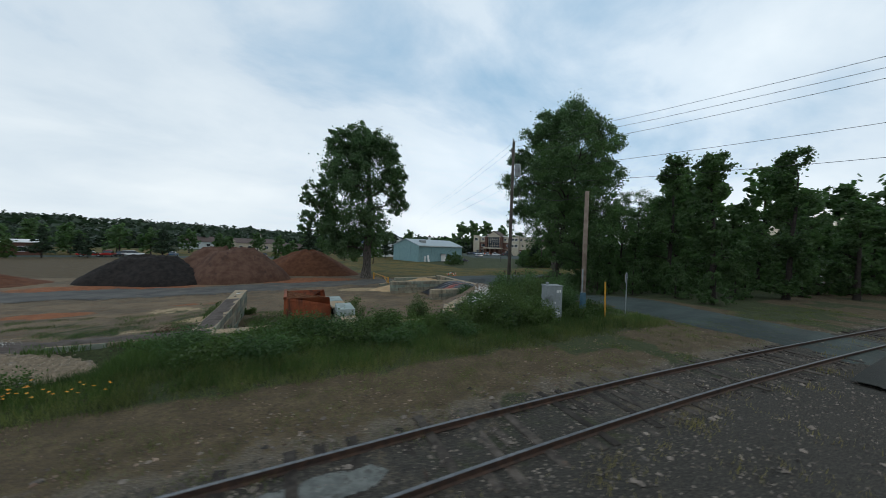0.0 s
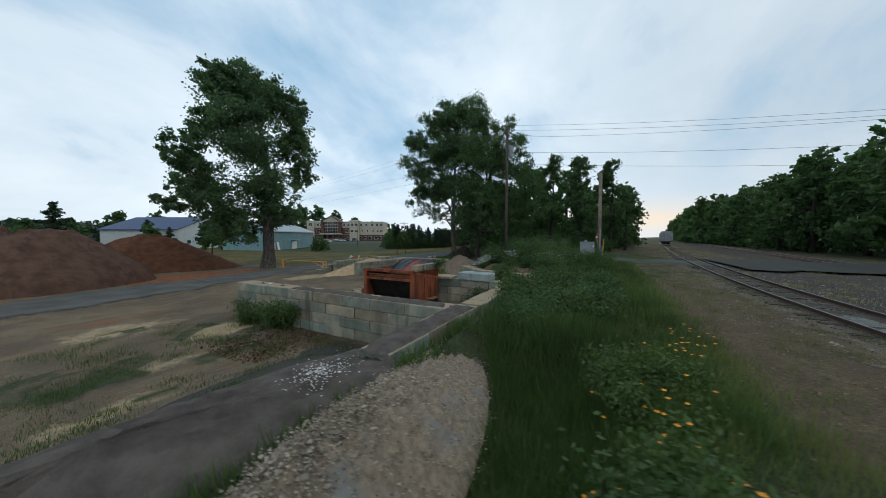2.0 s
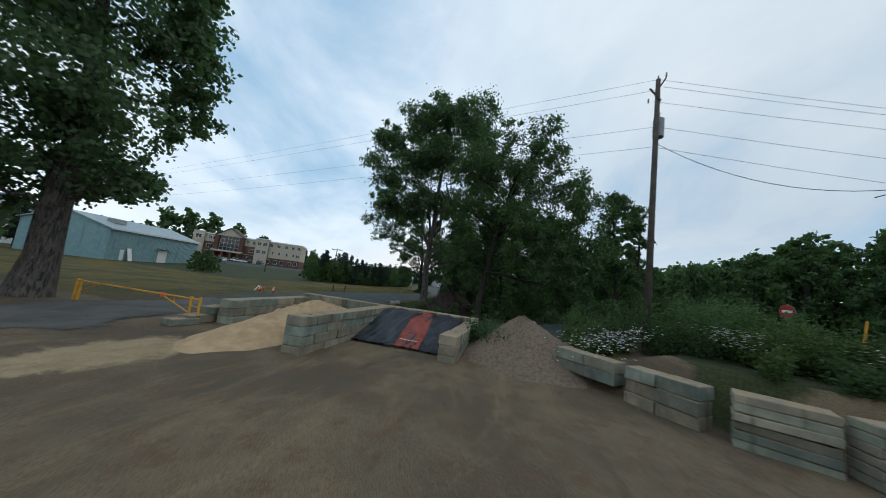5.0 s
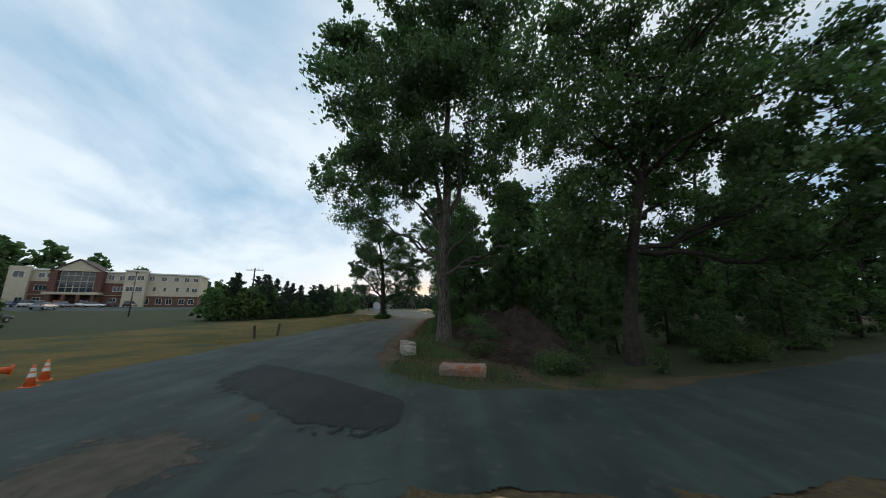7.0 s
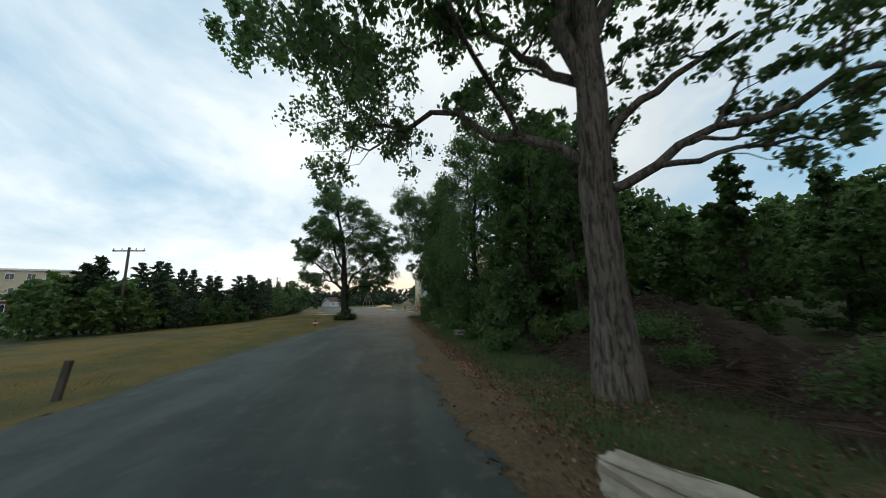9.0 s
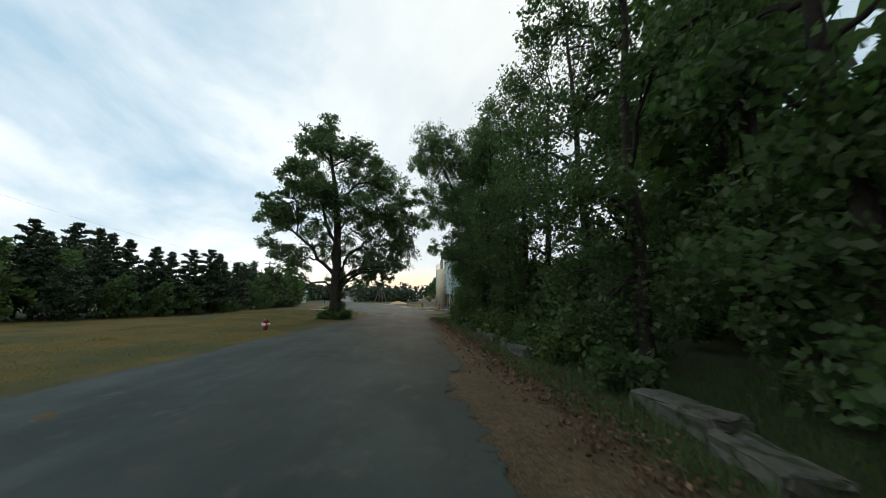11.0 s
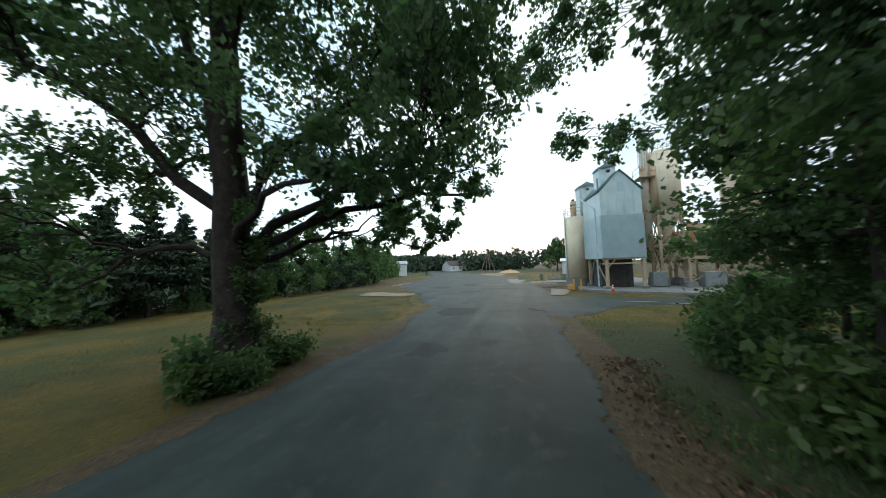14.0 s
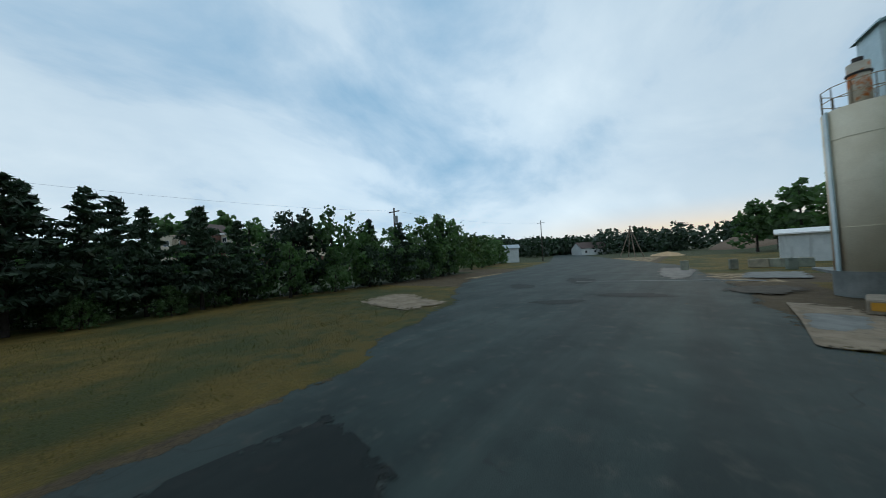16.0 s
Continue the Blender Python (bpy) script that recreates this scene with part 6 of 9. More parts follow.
for k, (x, y, rz, ln) in enumerate(((61.5, 35.2, 4, 2.0), (63.4, 34.9, -3, 1.7), (65.3, 35.1, 2, 1.8), (67.6, 35.0, -2, 1.6), (72.5, 35.0, 2, 1.5))):
    slab(x, y - 0.15, -0.15, ln, 0.6, 0.42, rz, 4, "mossy grey concrete block along the road", M_MOSSY, 20 + k)
heap("soil_mound", 44.0, 29.4, 6.5, 4.2, 2.3, plain("rotting_brush", (0.026, 0.019, 0.014), (0.054, 0.040, 0.029), 2, 1.0, fine=9, bump_h=0.15, stain=(0.035, 0.04, 0.018)), "long mound of soil and rotting brush under the trees", 21, rough=0.14, category="mound")
M_BRUSH = plain("dead_brush", (0.024, 0.018, 0.014), (0.054, 0.038, 0.029), 2.5, 1.0, fine=9, bump_h=0.2, stain=(0.028, 0.022, 0.018))
heap("soil_mound", 35.8, 29.2, 5.6, 3.6, 2.7, M_BRUSH, "brown mound of dead brush and twigs under the trees", 22, rough=0.12, category="mound")


M_TWIG = plain("dead_twig", (0.030, 0.021, 0.016), (0.085, 0.056, 0.040), 2, 0.95, fine=20, bump_h=0)
rq = np.random.RandomState(31)
sticks = []
for k in range(2600):
    cx, cy, rx, ry, hh = ((35.8, 29.2, 5.0, 3.3, 2.6), (44.0, 29.4, 6.0, 3.9, 2.3))[k % 2]
    a, d = rq.uniform(0, 6.3), math.sqrt(rq.rand())
    p = np.array([cx + rx * d * math.cos(a), cy + ry * d * math.sin(a), hh * max(0.0, 1 - d) ** 1.25 * 0.95 + 0.06])
    e = rq.normal(size=3) * [0.5, 0.5, 0.16]
    sticks.append((np.stack([p - e, p + [0, 0, 0.05], p + e]), np.array([0.018, 0.014, 0.006])))
v, f = tubes(sticks, 3)
tagged(quick("brush_twigs", v, f, M_TWIG), "dead twigs lying over the brush mounds", "twigs", kind="stuff")


# ---- weeds, bushes, flowers
def bush(x, y, r, h, n, leaf, mat, label, seed, name="bush", z=None):
    rng = np.random.RandomState(seed)
    z = float(land(x, y)) if z is None else z
    th = thing(name, x, y, z - 0.05, label, "bush")
    m = max(6, int(9 * r * r))
    a, d = rng.uniform(0, 6.3, m), np.sqrt(rng.rand(m)) * r * 0.85
    tip = np.stack([np.cos(a) * d, np.sin(a) * d, h * rng.uniform(0.45, 1.0, m) * (1 - 0.4 * (d / r) ** 2)], -1)
    st = [(curve([q[0] * 0.3, q[1] * 0.3, 0], q, rng, 5, wig=0.05), np.linspace(0.02, 0.006, 5)) for q in tip]
    v, f = tubes(st, 4)
    quick("stems", v, f, M_BARK_DARK, th)
    k = rng.randint(0, m, n)
    u = rng.rand(n) ** 0.6
    cen = tip[k] * np.stack([0.3 + 0.7 * u, 0.3 + 0.7 * u, u], -1) + rng.normal(size=(n, 3)) * r * 0.17
    cen = cen[cen[:, 2] > 0.04]
    v, f = leaves(rng, cen, leaf, 1.9, 0.1)
    quick("foliage", v, f, mat, th)
    return th


rb = np.random.RandomState(77)
for k in range(50):
    x = rb.uniform(-18, 18)
    y = rb.uniform(6.2, 9.6) if x < 8 else rb.uniform(5.5, 13)
    if x < -6.5:
        y = 4.6 + (y - 6.2) * 0.55
    if 11 < x < 13.6 and 6 < y < 9:
        continue
    r, tall = rb.uniform(0.7, 1.4), rb.uniform(0.8, 1.5)
    if x < 7:
        tall *= 0.62
    if x < -6.5:
        y = min(max(y, 5.7), 7.2)
    bush(x, y, r, tall, int((3600 if x < -5 else 2300) * r * r), 0.042 if x < -5 else 0.062, M_WEED if k % 3 else M_LEAF_DARK, "tangled green bramble on the track bank", 100 + k)
for k in range(16):
    x, y = rb.uniform(9.5, 20.3), rb.uniform(9, 24)
    if y > 16 and x < 13:
        continue
    r = rb.uniform(0.9, 1.6)
    bush(x, y, r, rb.uniform(1.0, 2.0), int(2000 * r * r), 0.078, M_WEED if k % 2 else M_LEAF_DARK, "dense green brush between the bays and the road", 150 + k)
for q in ((-6.9, 21.6, 0.9, 1.5), (-6.8, 19.6, 1.3, 1.3), (-3.4, 11.6, 1.1, 1.3), (-0.4, 12.0, 1.2, 1.6), (2.3, 11.6, 1.1, 1.5), (-5.2, 22.3, 0.5, 0.7), (10.0, 6.6, 1.3, 1.6), (8.5, 8.2, 1.4, 1.8), (9.8, 9.2, 1.4, 1.9), (11.0, 10.4, 1.4, 1.7), (7.0, 8.6, 1.1, 1.4), (13.0, 10.0, 1.3, 1.6), (1.5, 15.6, 0.9, 2.5), (5.4, 12.4, 1.1, 3.1), (4.4, 12.0, 0.8, 2.2)):
    bush(*q, int(4200 * q[2] ** 2), 0.055, M_WEED, "bushy green weed growing against the block wall", int(q[0] * 7 + 300))


for k, (x, y, r, h) in enumerate(((12.2, 12.6, 1.2, 2.0), (13.4, 13.8, 1.3, 2.7), (14.7, 12.4, 1.5, 3.0), (13.6, 10.8, 1.3, 2.6), (16.2, 10.8, 1.4, 3.1), (15.0, 9.2, 1.2, 2.5), (16.6, 14.2, 1.5, 3.2), (15.4, 16.6, 1.3, 2.8), (17.6, 12.2, 1.3, 2.9), (11.2, 9.6, 1.2, 2.2), (14.4, 15.2, 1.2, 2.4), (9.5, 11.6, 1.0, 1.3), (10.4, 13.4, 0.8, 0.9), (17.2, 17.6, 1.2, 2.6))):
    bush(x, y, r, h, int(2100 * r * r), 0.062, M_LEAF_DARK if k % 3 else M_WEED, "dense dark green brush between the bays and the road", 180 + k)


def grass(name, n, region, hmin, hmax, mat, label, seed, wide=0.02):
    """Upright bent blades, three corners each."""
    r = np.random.RandomState(seed)
    x, y = region(r, n)
    z = land(x, y)
    a = r.uniform(0, 6.3, len(x))
    h = r.uniform(hmin, hmax, len(x))
    lean = r.normal(size=(len(x), 2)) * 0.28 * h[:, None]
    dx, dy = np.cos(a) * wide * (0.5 + h), np.sin(a) * wide * (0.5 + h)
    v = np.stack([np.stack([x - dx, y - dy, z - 0.03], -1), np.stack([x + dx, y + dy, z - 0.03], -1), np.stack([x + lean[:, 0], y + lean[:, 1], z + h], -1)], 1).reshape(-1, 3)
    return tagged(quick(name, v, np.arange(3 * len(x)).reshape(-1, 3), mat), label, "grass", kind="stuff")


def clumped(x0, x1, y0, y1, tufts, spread_by, keep=None):
    def fn(r, n):
        cx, cy = r.uniform(x0, x1, tufts), r.uniform(y0, y1, tufts)
        k = r.randint(0, tufts, n)
        x, y = cx[k] + r.normal(size=n) * spread_by, cy[k] + r.normal(size=n) * spread_by
        if keep is not None:
            m = keep(x, y)
            x, y = x[m], y[m]
        return x, y
    return fn


def off_heap(x, y):
    return ((x + 13.5) / 6.2) ** 2 + ((y - 9.0 - 0.15 * (x + 13.5)) / 1.45) ** 2 > 1.1


grass("heap_weeds", 22000, clumped(-18, -6.5, 6.2, 9.4, 330, 0.24, lambda x, y: off_heap(x, y) & (y < 9.0 + 0.15 * (x + 13.5))), 0.15, 0.55, M_WEED, "rank green weeds along the foot of the gravel", 15, 0.012)
grass("bank_weeds", 90000, clumped(-32, 19, 3.9, 10.0, 1100, 0.26, lambda x, y: off_heap(x, y) & ((y < 9.3) | (x > -7)) & (y > 4.4)), 0.12, 0.5, M_WEED, "tall green weeds on the track bank", 1, 0.012)
grass("crust_weeds", 5000, clumped(-20, -7.2, 9.3, 10.7, 60, 0.2), 0.08, 0.4, M_WEED, "weeds rooted in the spilled millings", 12, 0.02)
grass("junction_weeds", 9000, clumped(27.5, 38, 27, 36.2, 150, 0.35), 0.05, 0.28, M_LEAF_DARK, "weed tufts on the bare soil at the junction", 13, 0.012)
grass("bay_grass", 16000, clumped(-5.2, 0.6, 17.4, 22.6, 130, 0.28), 0.04, 0.2, M_WEED, "weeds round the stacked blocks", 14, 0.009)
grass("bank_grass", 36000, clumped(-32, 19, 3.9, 6.2, 800, 0.22), 0.10, 0.42, M_GRASS, "pale green grass along the verge", 2, 0.011)
grass("verge_grass", 36000, clumped(-32, 40, -0.2, 4.4, 620, 0.2), 0.03, 0.15, M_GRASS, "thin dry grass on the verge", 3, 0.010)
grass("track_grass", 9000, clumped(-30, 60, -9, -1.6, 260, 0.25), 0.05, 0.2, M_DRYGRASS, "sparse dry grass beside the rails", 4, 0.016)
grass("yard_weeds", 22000, clumped(-20, -6.6, 13.4, 24, 110, 0.30), 0.03, 0.15, M_WEED, "low weeds in the yard grit", 5, 0.013)
grass("lawn_grass", 60000, clumped(38, 90, 46.6, 56, 5200, 0.35, lambda x, y: y > np.interp(x, [38, 51, 65, 75, 84, 91, 95, 98, 104], [48.0, 47.7, 46.6, 45.7, 45.1, 45.5, 46.3, 47.9, 49.8])), 0.03, 0.09, M_LAWN, "short dry lawn grass", 6, 0.012)
# same lawn, painted darker here to imitate dimmer light
grass("lawn_turf", 26000, clumped(87, 104, 44.4, 60, 3600, 0.4, lambda x, y: y > np.interp(x, [80, 84, 91, 95, 98, 104], [45.6, 45.1, 45.5, 46.3, 47.9, 49.8])), 0.03, 0.10, M_LAWN_DIM, "short lawn grass coloured dark olive for dimmer light", 16, 0.012)
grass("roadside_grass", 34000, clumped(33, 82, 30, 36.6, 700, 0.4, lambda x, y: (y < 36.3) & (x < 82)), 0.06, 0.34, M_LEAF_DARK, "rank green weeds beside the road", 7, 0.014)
grass("corner_grass", 26000, clumped(85, 102.5, 22, 36.4, 1500, 0.35, lambda x, y: y < 36.2), 0.03, 0.11, M_LAWN, "ragged dry grass by the plant yard", 8, 0.012)
for k, (x, y, r, h) in enumerate(((48, 34.2, 1.0, 0.8), (52, 34.0, 1.1, 0.9), (57, 34.2, 1.1, 1.0), (60, 33.8, 1.3, 1.1), (63, 33.6, 1.2, 1.3), (66, 34.0, 1.3, 1.2), (69.5, 34.0, 1.3, 1.4), (72.5, 33.8, 1.4, 1.5), (76, 34.0, 1.4, 1.6), (79.5, 34.0, 1.4, 1.6), (83, 33.6, 1.5, 1.8), (85.2, 32.4, 1.5, 2.0), (61.8, 34.7, 0.8, 0.7), (64.3, 34.6, 0.9, 0.8), (66.4, 34.8, 0.8, 0.7), (68.6, 34.6, 0.9, 0.9), (73.6, 34.8, 0.9, 0.8), (34, 31.2, 1.2, 0.8), (38, 31.0, 1.2, 0.9), (47, 31.5, 1.4, 1.4), (29.8, 29, 1.2, 0.9), (30.5, 21, 1.5, 1.3), (80.4, 46.9, 1.1, 1.0), (79.6, 45.6, 0.9, 0.8), (91, 27.5, 2.0, 2.6), (90.2, 30.2, 1.3, 1.4))):
    bush(x, y, r, h, int((1500 if x > 40 else 3600) * r * r), 0.115 if x > 40 else 0.05, (M_LEAF_WOOD if x > 40 else M_LEAF_DARK, M_WEED)[k % 2], "leafy green undergrowth at the wood edge", 400 + k)

for k, (x, y, r, h, z) in enumerate(((81.0, 46.1, 0.8, 1.1, 0.9), (81.1, 46.0, 0.75, 1.2, 1.9), (81.0, 46.2, 0.75, 1.2, 2.9), (80.8, 46.0, 0.7, 1.1, 3.9), (81.9, 45.6, 0.9, 0.9, 0.05), (82.6, 46.0, 0.7, 0.6, 0.05), (80.2, 45.2, 0.9, 1.0, 0.05))):
    bush(x, y, r, h, 1700, 0.07, M_LEAF_DARK, "dark ivy and saplings round a cottonwood trunk", 480 + k, name="ivy", z=z)
for k, (x, y, r, h, z) in enumerate(((37.4, 30.6, 1.2, 0.6, 0.9), (34.6, 30.8, 0.9, 0.5, 0.9), (36.6, 28.2, 1.3, 0.7, 1.1), (42.5, 30.8, 1.3, 0.7, 1.1), (45.5, 30.6, 1.4, 0.8, 1.1), (41.0, 31.4, 0.9, 0.6, 0.5), (47.6, 31.4, 1.2, 0.8, 0.6))):
    bush(x, y, r, h * 0.7, int(4200 * r * r), 0.045, M_LEAF_DARK, "dark green vines sprawling over the brush mound", 460 + k, name="vine", z=z)

M_PETAL = plain("orange_petal", (0.72, 0.25, 0.01), (0.85, 0.38, 0.02), 9, 0.6, bump_h=0)
M_PETAL_W = plain("white_petal", (0.70, 0.70, 0.66), (0.80, 0.80, 0.76), 9, 0.6, bump_h=0)


def flowers(name, spots, mat, label, size, seed, lift):
    r = np.random.RandomState(seed)
    c = np.concatenate([np.stack([x + r.normal(size=n) * s, y + r.normal(size=n) * s, np.zeros(n)], -1) for x, y, s, n in spots])
    c[:, 2] = land(c[:, 0], c[:, 1]) + lift * r.uniform(0.7, 1.3, len(c))
    V, F = [], []
    for k in range(6):
        a = k * math.pi / 3 + r.uniform(0, 1, len(c))
        d = np.stack([np.cos(a), np.sin(a), 0.35 + 0 * a], -1) * size
        e = np.stack([-np.sin(a), np.cos(a), 0 * a], -1) * size * 0.45
        V.append(np.stack([c, c + d * 0.6 - e, c + d, c + d * 0.6 + e], 1).reshape(-1, 3))
        F.append(np.arange(4 * len(c)).reshape(-1, 4) + k * 4 * len(c))
    return tagged(quick(name, np.concatenate(V), np.concatenate(F), mat), label, "flowers", kind="stuff")


flowers("orange_flowers", [(-7.2, 4.6, 0.30, 12), (-8.3, 4.9, 0.32, 13), (-9.8, 5.4, 0.7, 9), (-11.3, 5.5, 0.5, 9), (-12.3, 5.7, 0.6, 19), (-13.2, 6.0, 0.5, 17), (-14.2, 5.6, 0.6, 14), (-10.7, 5.2, 0.3, 4)], M_PETAL, "bright orange day flowers among the bank weeds", 0.036, 1, 0.40)
flowers("white_flowers", [(13.9, 17.6, 0.75, 260), (13.0, 16.8, 0.5, 120), (11.7, 13.8, 0.5, 120), (9.9, 10.6, 0.45, 70), (9.3, 9.6, 0.6, 90), (7.6, 8.6, 0.5, 60)], M_PETAL_W, "clusters of small white umbel flowers in the brush", 0.06, 2, 1.05)
# dead leaf litter along the road edge and round the big trunk
M_LITTER = plain("dead_leaf", (0.085, 0.048, 0.028), (0.19, 0.12, 0.075), 6, 0.9, island=0.5, bump_h=0)
r = np.random.RandomState(9)
x = np.r_[r.uniform(36, 84, 9000), r.uniform(28, 38, 3000), 41 + r.normal(size=1500) * 1.2, r.uniform(-10, -6.6, 2500)]
y = np.r_[36.1 + r.normal(size=9000) * 0.45, r.uniform(30, 36, 3000), 34.4 + r.normal(size=1500) * 0.9, 18 + r.normal(size=2500) * 1.1]
v, f = leaves(r, np.stack([x, y, land(x, y) + 0.02], -1), 0.065, 1.3, 0.0)
tagged(quick("leaf_litter", v, f, M_LITTER), "brown dead leaves scattered on the ground", "leaf litter", kind="stuff")


# ---- the concrete batch plant
M_GALV = plain("galvanised_sheet", (0.52, 0.64, 0.66), (0.64, 0.75, 0.77), 0.9, 0.5, 0.2, fine=12, bump_h=0.004, stain=(0.36, 0.42, 0.43), stain_scale=1.5, streak=True, stain_at=(0.5, 0.75))
M_CORR = plain("ribbed_sheet", (0.44, 0.57, 0.61), (0.52, 0.65, 0.69), 1.2, 0.45, 0.3, bump_h=0.003)
M_TRIM = plain("teal_trim", (0.16, 0.25, 0.25), (0.22, 0.32, 0.32), 3, 0.6)
M_SILO = plain("silo_paint", (0.72, 0.625, 0.45), (0.82, 0.735, 0.56), 0.7, 0.65, 0.0, stain=(0.42, 0.22, 0.09), stain_scale=0.6, stain_at=(0.50, 0.70), streak=True, bump_h=0.004)
M_SILO_RUST = plain("rust_streaked_paint", (0.48, 0.36, 0.22), (0.60, 0.50, 0.37), 1.0, 0.7, 0.1, stain=(0.42, 0.17, 0.05), stain_scale=1.0, stain_at=(0.42, 0.62), streak=True)
M_BEAM = plain("tan_steel", (0.40, 0.31, 0.20), (0.54, 0.44, 0.31), 1.5, 0.75, 0.1, stain=(0.22, 0.10, 0.05), stain_scale=2.5, streak=True)
# near-black sheet: shade put into the colour of openings, underside and rear house
M_SHADE = plain("shaded_cladding", (0.045, 0.050, 0.052), (0.075, 0.08, 0.08), 1.5, 0.8)
M_BASE = plain("plant_concrete", (0.17, 0.18, 0.17), (0.26, 0.265, 0.25), 1.5, 0.9, stain=(0.17, 0.18, 0.17))

slab_pts = [(106.4, 33.4), (104.0, 31.2), (101.9, 26.7), (100.4, 22.0), (99.5, 14.0), (130, 14.0), (130, 31.0), (110.6, 31.0), (110.5, 32.9)]
bm = bmesh.new()
lo = [bm.verts.new((x, y, -0.1)) for x, y in slab_pts]
hi = [bm.verts.new((x, y, 0.2)) for x, y in slab_pts]
bm.faces.new(hi)
for k in range(len(lo)):
    bm.faces.new((lo[k], lo[(k + 1) % len(lo)], hi[(k + 1) % len(lo)], hi[k]))
tagged(part("plant_slab", bm, M_BASE), "low weathered concrete slab under the batch plant", "slab", kind="structure")


def beam(parent, a, b, w, mat=None, name="beam"):
    a, b = Vector(a), Vector(b)
    d = b - a
    m = Matrix.Translation((a + b) / 2) @ d.to_track_quat("X", "Z").to_matrix().to_4x4()
    return part(name, one(box, (0, 0, 0), (d.length, w, w), m), mat or M_BEAM, parent)


def rail(parent, pts, h=1.0, r=0.025):
    """A handrail of posts and two rails along points."""
    bm = bmesh.new()
    for a, b in zip(pts[:-1], pts[1:]):
        a, b = Vector(a), Vector(b)
        n = max(1, int((b - a).length / 1.2))
        for k in range(n + 1):
            q = a.lerp(b, k / n)
            cyl(bm, q, q + Vector((0, 0, h)), r, seg=6)
        for z in (h * 0.5, h):
            cyl(bm, a + Vector((0, 0, z)), b + Vector((0, 0, z)), r, seg=6)
    return part("handrail", bm, M_BEAM, parent)


bp = thing("batching_tower", 106.4, 27.5, 0.2, "gabled grey sheet-metal batching tower raised on steel legs", "batching tower", 6.5)
W_, D_ = 3.72, 5.2
Z0, Z1, Z2, Z3 = 2.93, 7.05, 9.35, 11.4
def shell(name, z0, z1, mat, grow=0.0, ribs=0, gable=False):
    bm = bmesh.new()
    g = grow
    pts = [(-g, -g), (D_ + g, -g), (D_ + g, W_ + g), (-g, W_ + g)]
    lo = [bm.verts.new((x, y, z0)) for x, y in pts]
    hi = [bm.verts.new((x, y, z1)) for x, y in pts]
    for k in range(4):
        bm.faces.new((lo[k], lo[(k + 1) % 4], hi[(k + 1) % 4], hi[k]))
    bm.faces.new(lo[::-1])
    if gable:
        a, b = bm.verts.new((-g, W_ / 2, Z3)), bm.verts.new((D_ + g, W_ / 2, Z3))
        bm.faces.new((hi[3], hi[0], a)), bm.faces.new((hi[1], hi[2], b))
        bm.faces.new((hi[0], hi[1], b, a)), bm.faces.new((hi[2], hi[3], a, b))
    else:
        bm.faces.new(hi)
    if ribs:
        for k in range(ribs):
            z = z0 + (z1 - z0) * (k + 0.5) / ribs
            box(bm, (-g - 0.012, W_ / 2, z), (0.03, W_ + 2 * g, (z1 - z0) / ribs * 0.5))
            box(bm, (D_ / 2, W_ + g + 0.012, z), (D_, 0.03, (z1 - z0) / ribs * 0.5))
    return part(name, bm, mat, bp)


shell("lower_cladding", Z0, Z1, M_CORR, 0.06, 26)["label"] = "finely ribbed blue-grey sheet cladding"
shell("upper_cladding", Z1 + 0.02, Z2, M_GALV, 0.0, 0, True)["label"] = "smooth weathered galvanised sheet"
for s in (0, 1):
    y0, y1 = (0, W_ / 2) if s == 0 else (W_ / 2, W_)
    za, zb = (Z2, Z3) if s == 0 else (Z3, Z2)
    a, b = Vector((-0.2, y0 - (0.2 if s == 0 else 0), za + 0.04)), Vector((-0.2, y1 + (0.2 if s else 0), zb + 0.04))
    bm = bmesh.new()
    q = [bm.verts.new(p) for p in (a, b, b + Vector((D_ + 0.4, 0, 0)), a + Vector((D_ + 0.4, 0, 0)))]
    bm.faces.new(q)
    bmesh.ops.solidify(bm, geom=bm.faces[:], thickness=0.08)
    part("roof_sheet", bm, M_TRIM, bp, "dark green edged roof sheet")
for k in range(1, 5):
    part("panel_seam", one(box, (-0.012, W_ * k / 5, (Z1 + Z2) / 2 + 0.2), (0.02, 0.025, Z2 - Z1 + 0.5)), M_CORR, bp)
part("hatch", one(box, (-0.03, W_ * 0.47, 9.75), (0.05, 0.62, 0.95), bevel=0.01), M_CORR, bp, "small pale sheet hatch")
for x, y, s, z0, z1 in ((2.4, 2.3, 1.6, 9.2, 12.3), (8.6, 2.4, 1.7, 7.4, 12.0)):
    bm = bmesh.new()
    box(bm, (x, y, (z0 + z1) / 2), (s, s, z1 - z0))
    cu = part("cupola", bm, M_GALV, bp, "boxy sheet-metal roof housing")
    bm = bmesh.new()
    v = [bm.verts.new(p) for p in ((x - s * 0.6, y - s * 0.6, z1), (x + s * 0.6, y - s * 0.6, z1), (x + s * 0.6, y + s * 0.6, z1 - 0.25), (x - s * 0.6, y + s * 0.6, z1 - 0.25), (x - s * 0.6, y, z1 + 0.42), (x + s * 0.6, y, z1 + 0.42))]
    for q in ((0, 1, 5, 4), (3, 2, 5, 4), (0, 4, 3), (1, 2, 5)):
        bm.faces.new([v[i] for i in q])
    part("cap", bm, M_TRIM, cu)
    # flat dark block painted as the shaded inside of an opening
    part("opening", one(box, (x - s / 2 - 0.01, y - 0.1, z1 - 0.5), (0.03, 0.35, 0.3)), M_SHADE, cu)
part("vent_pipe", one(cyl, (1.0, 3.5, 9.3), (1.0, 3.5, 10.9), 0.09, seg=10), M_TRIM, bp)
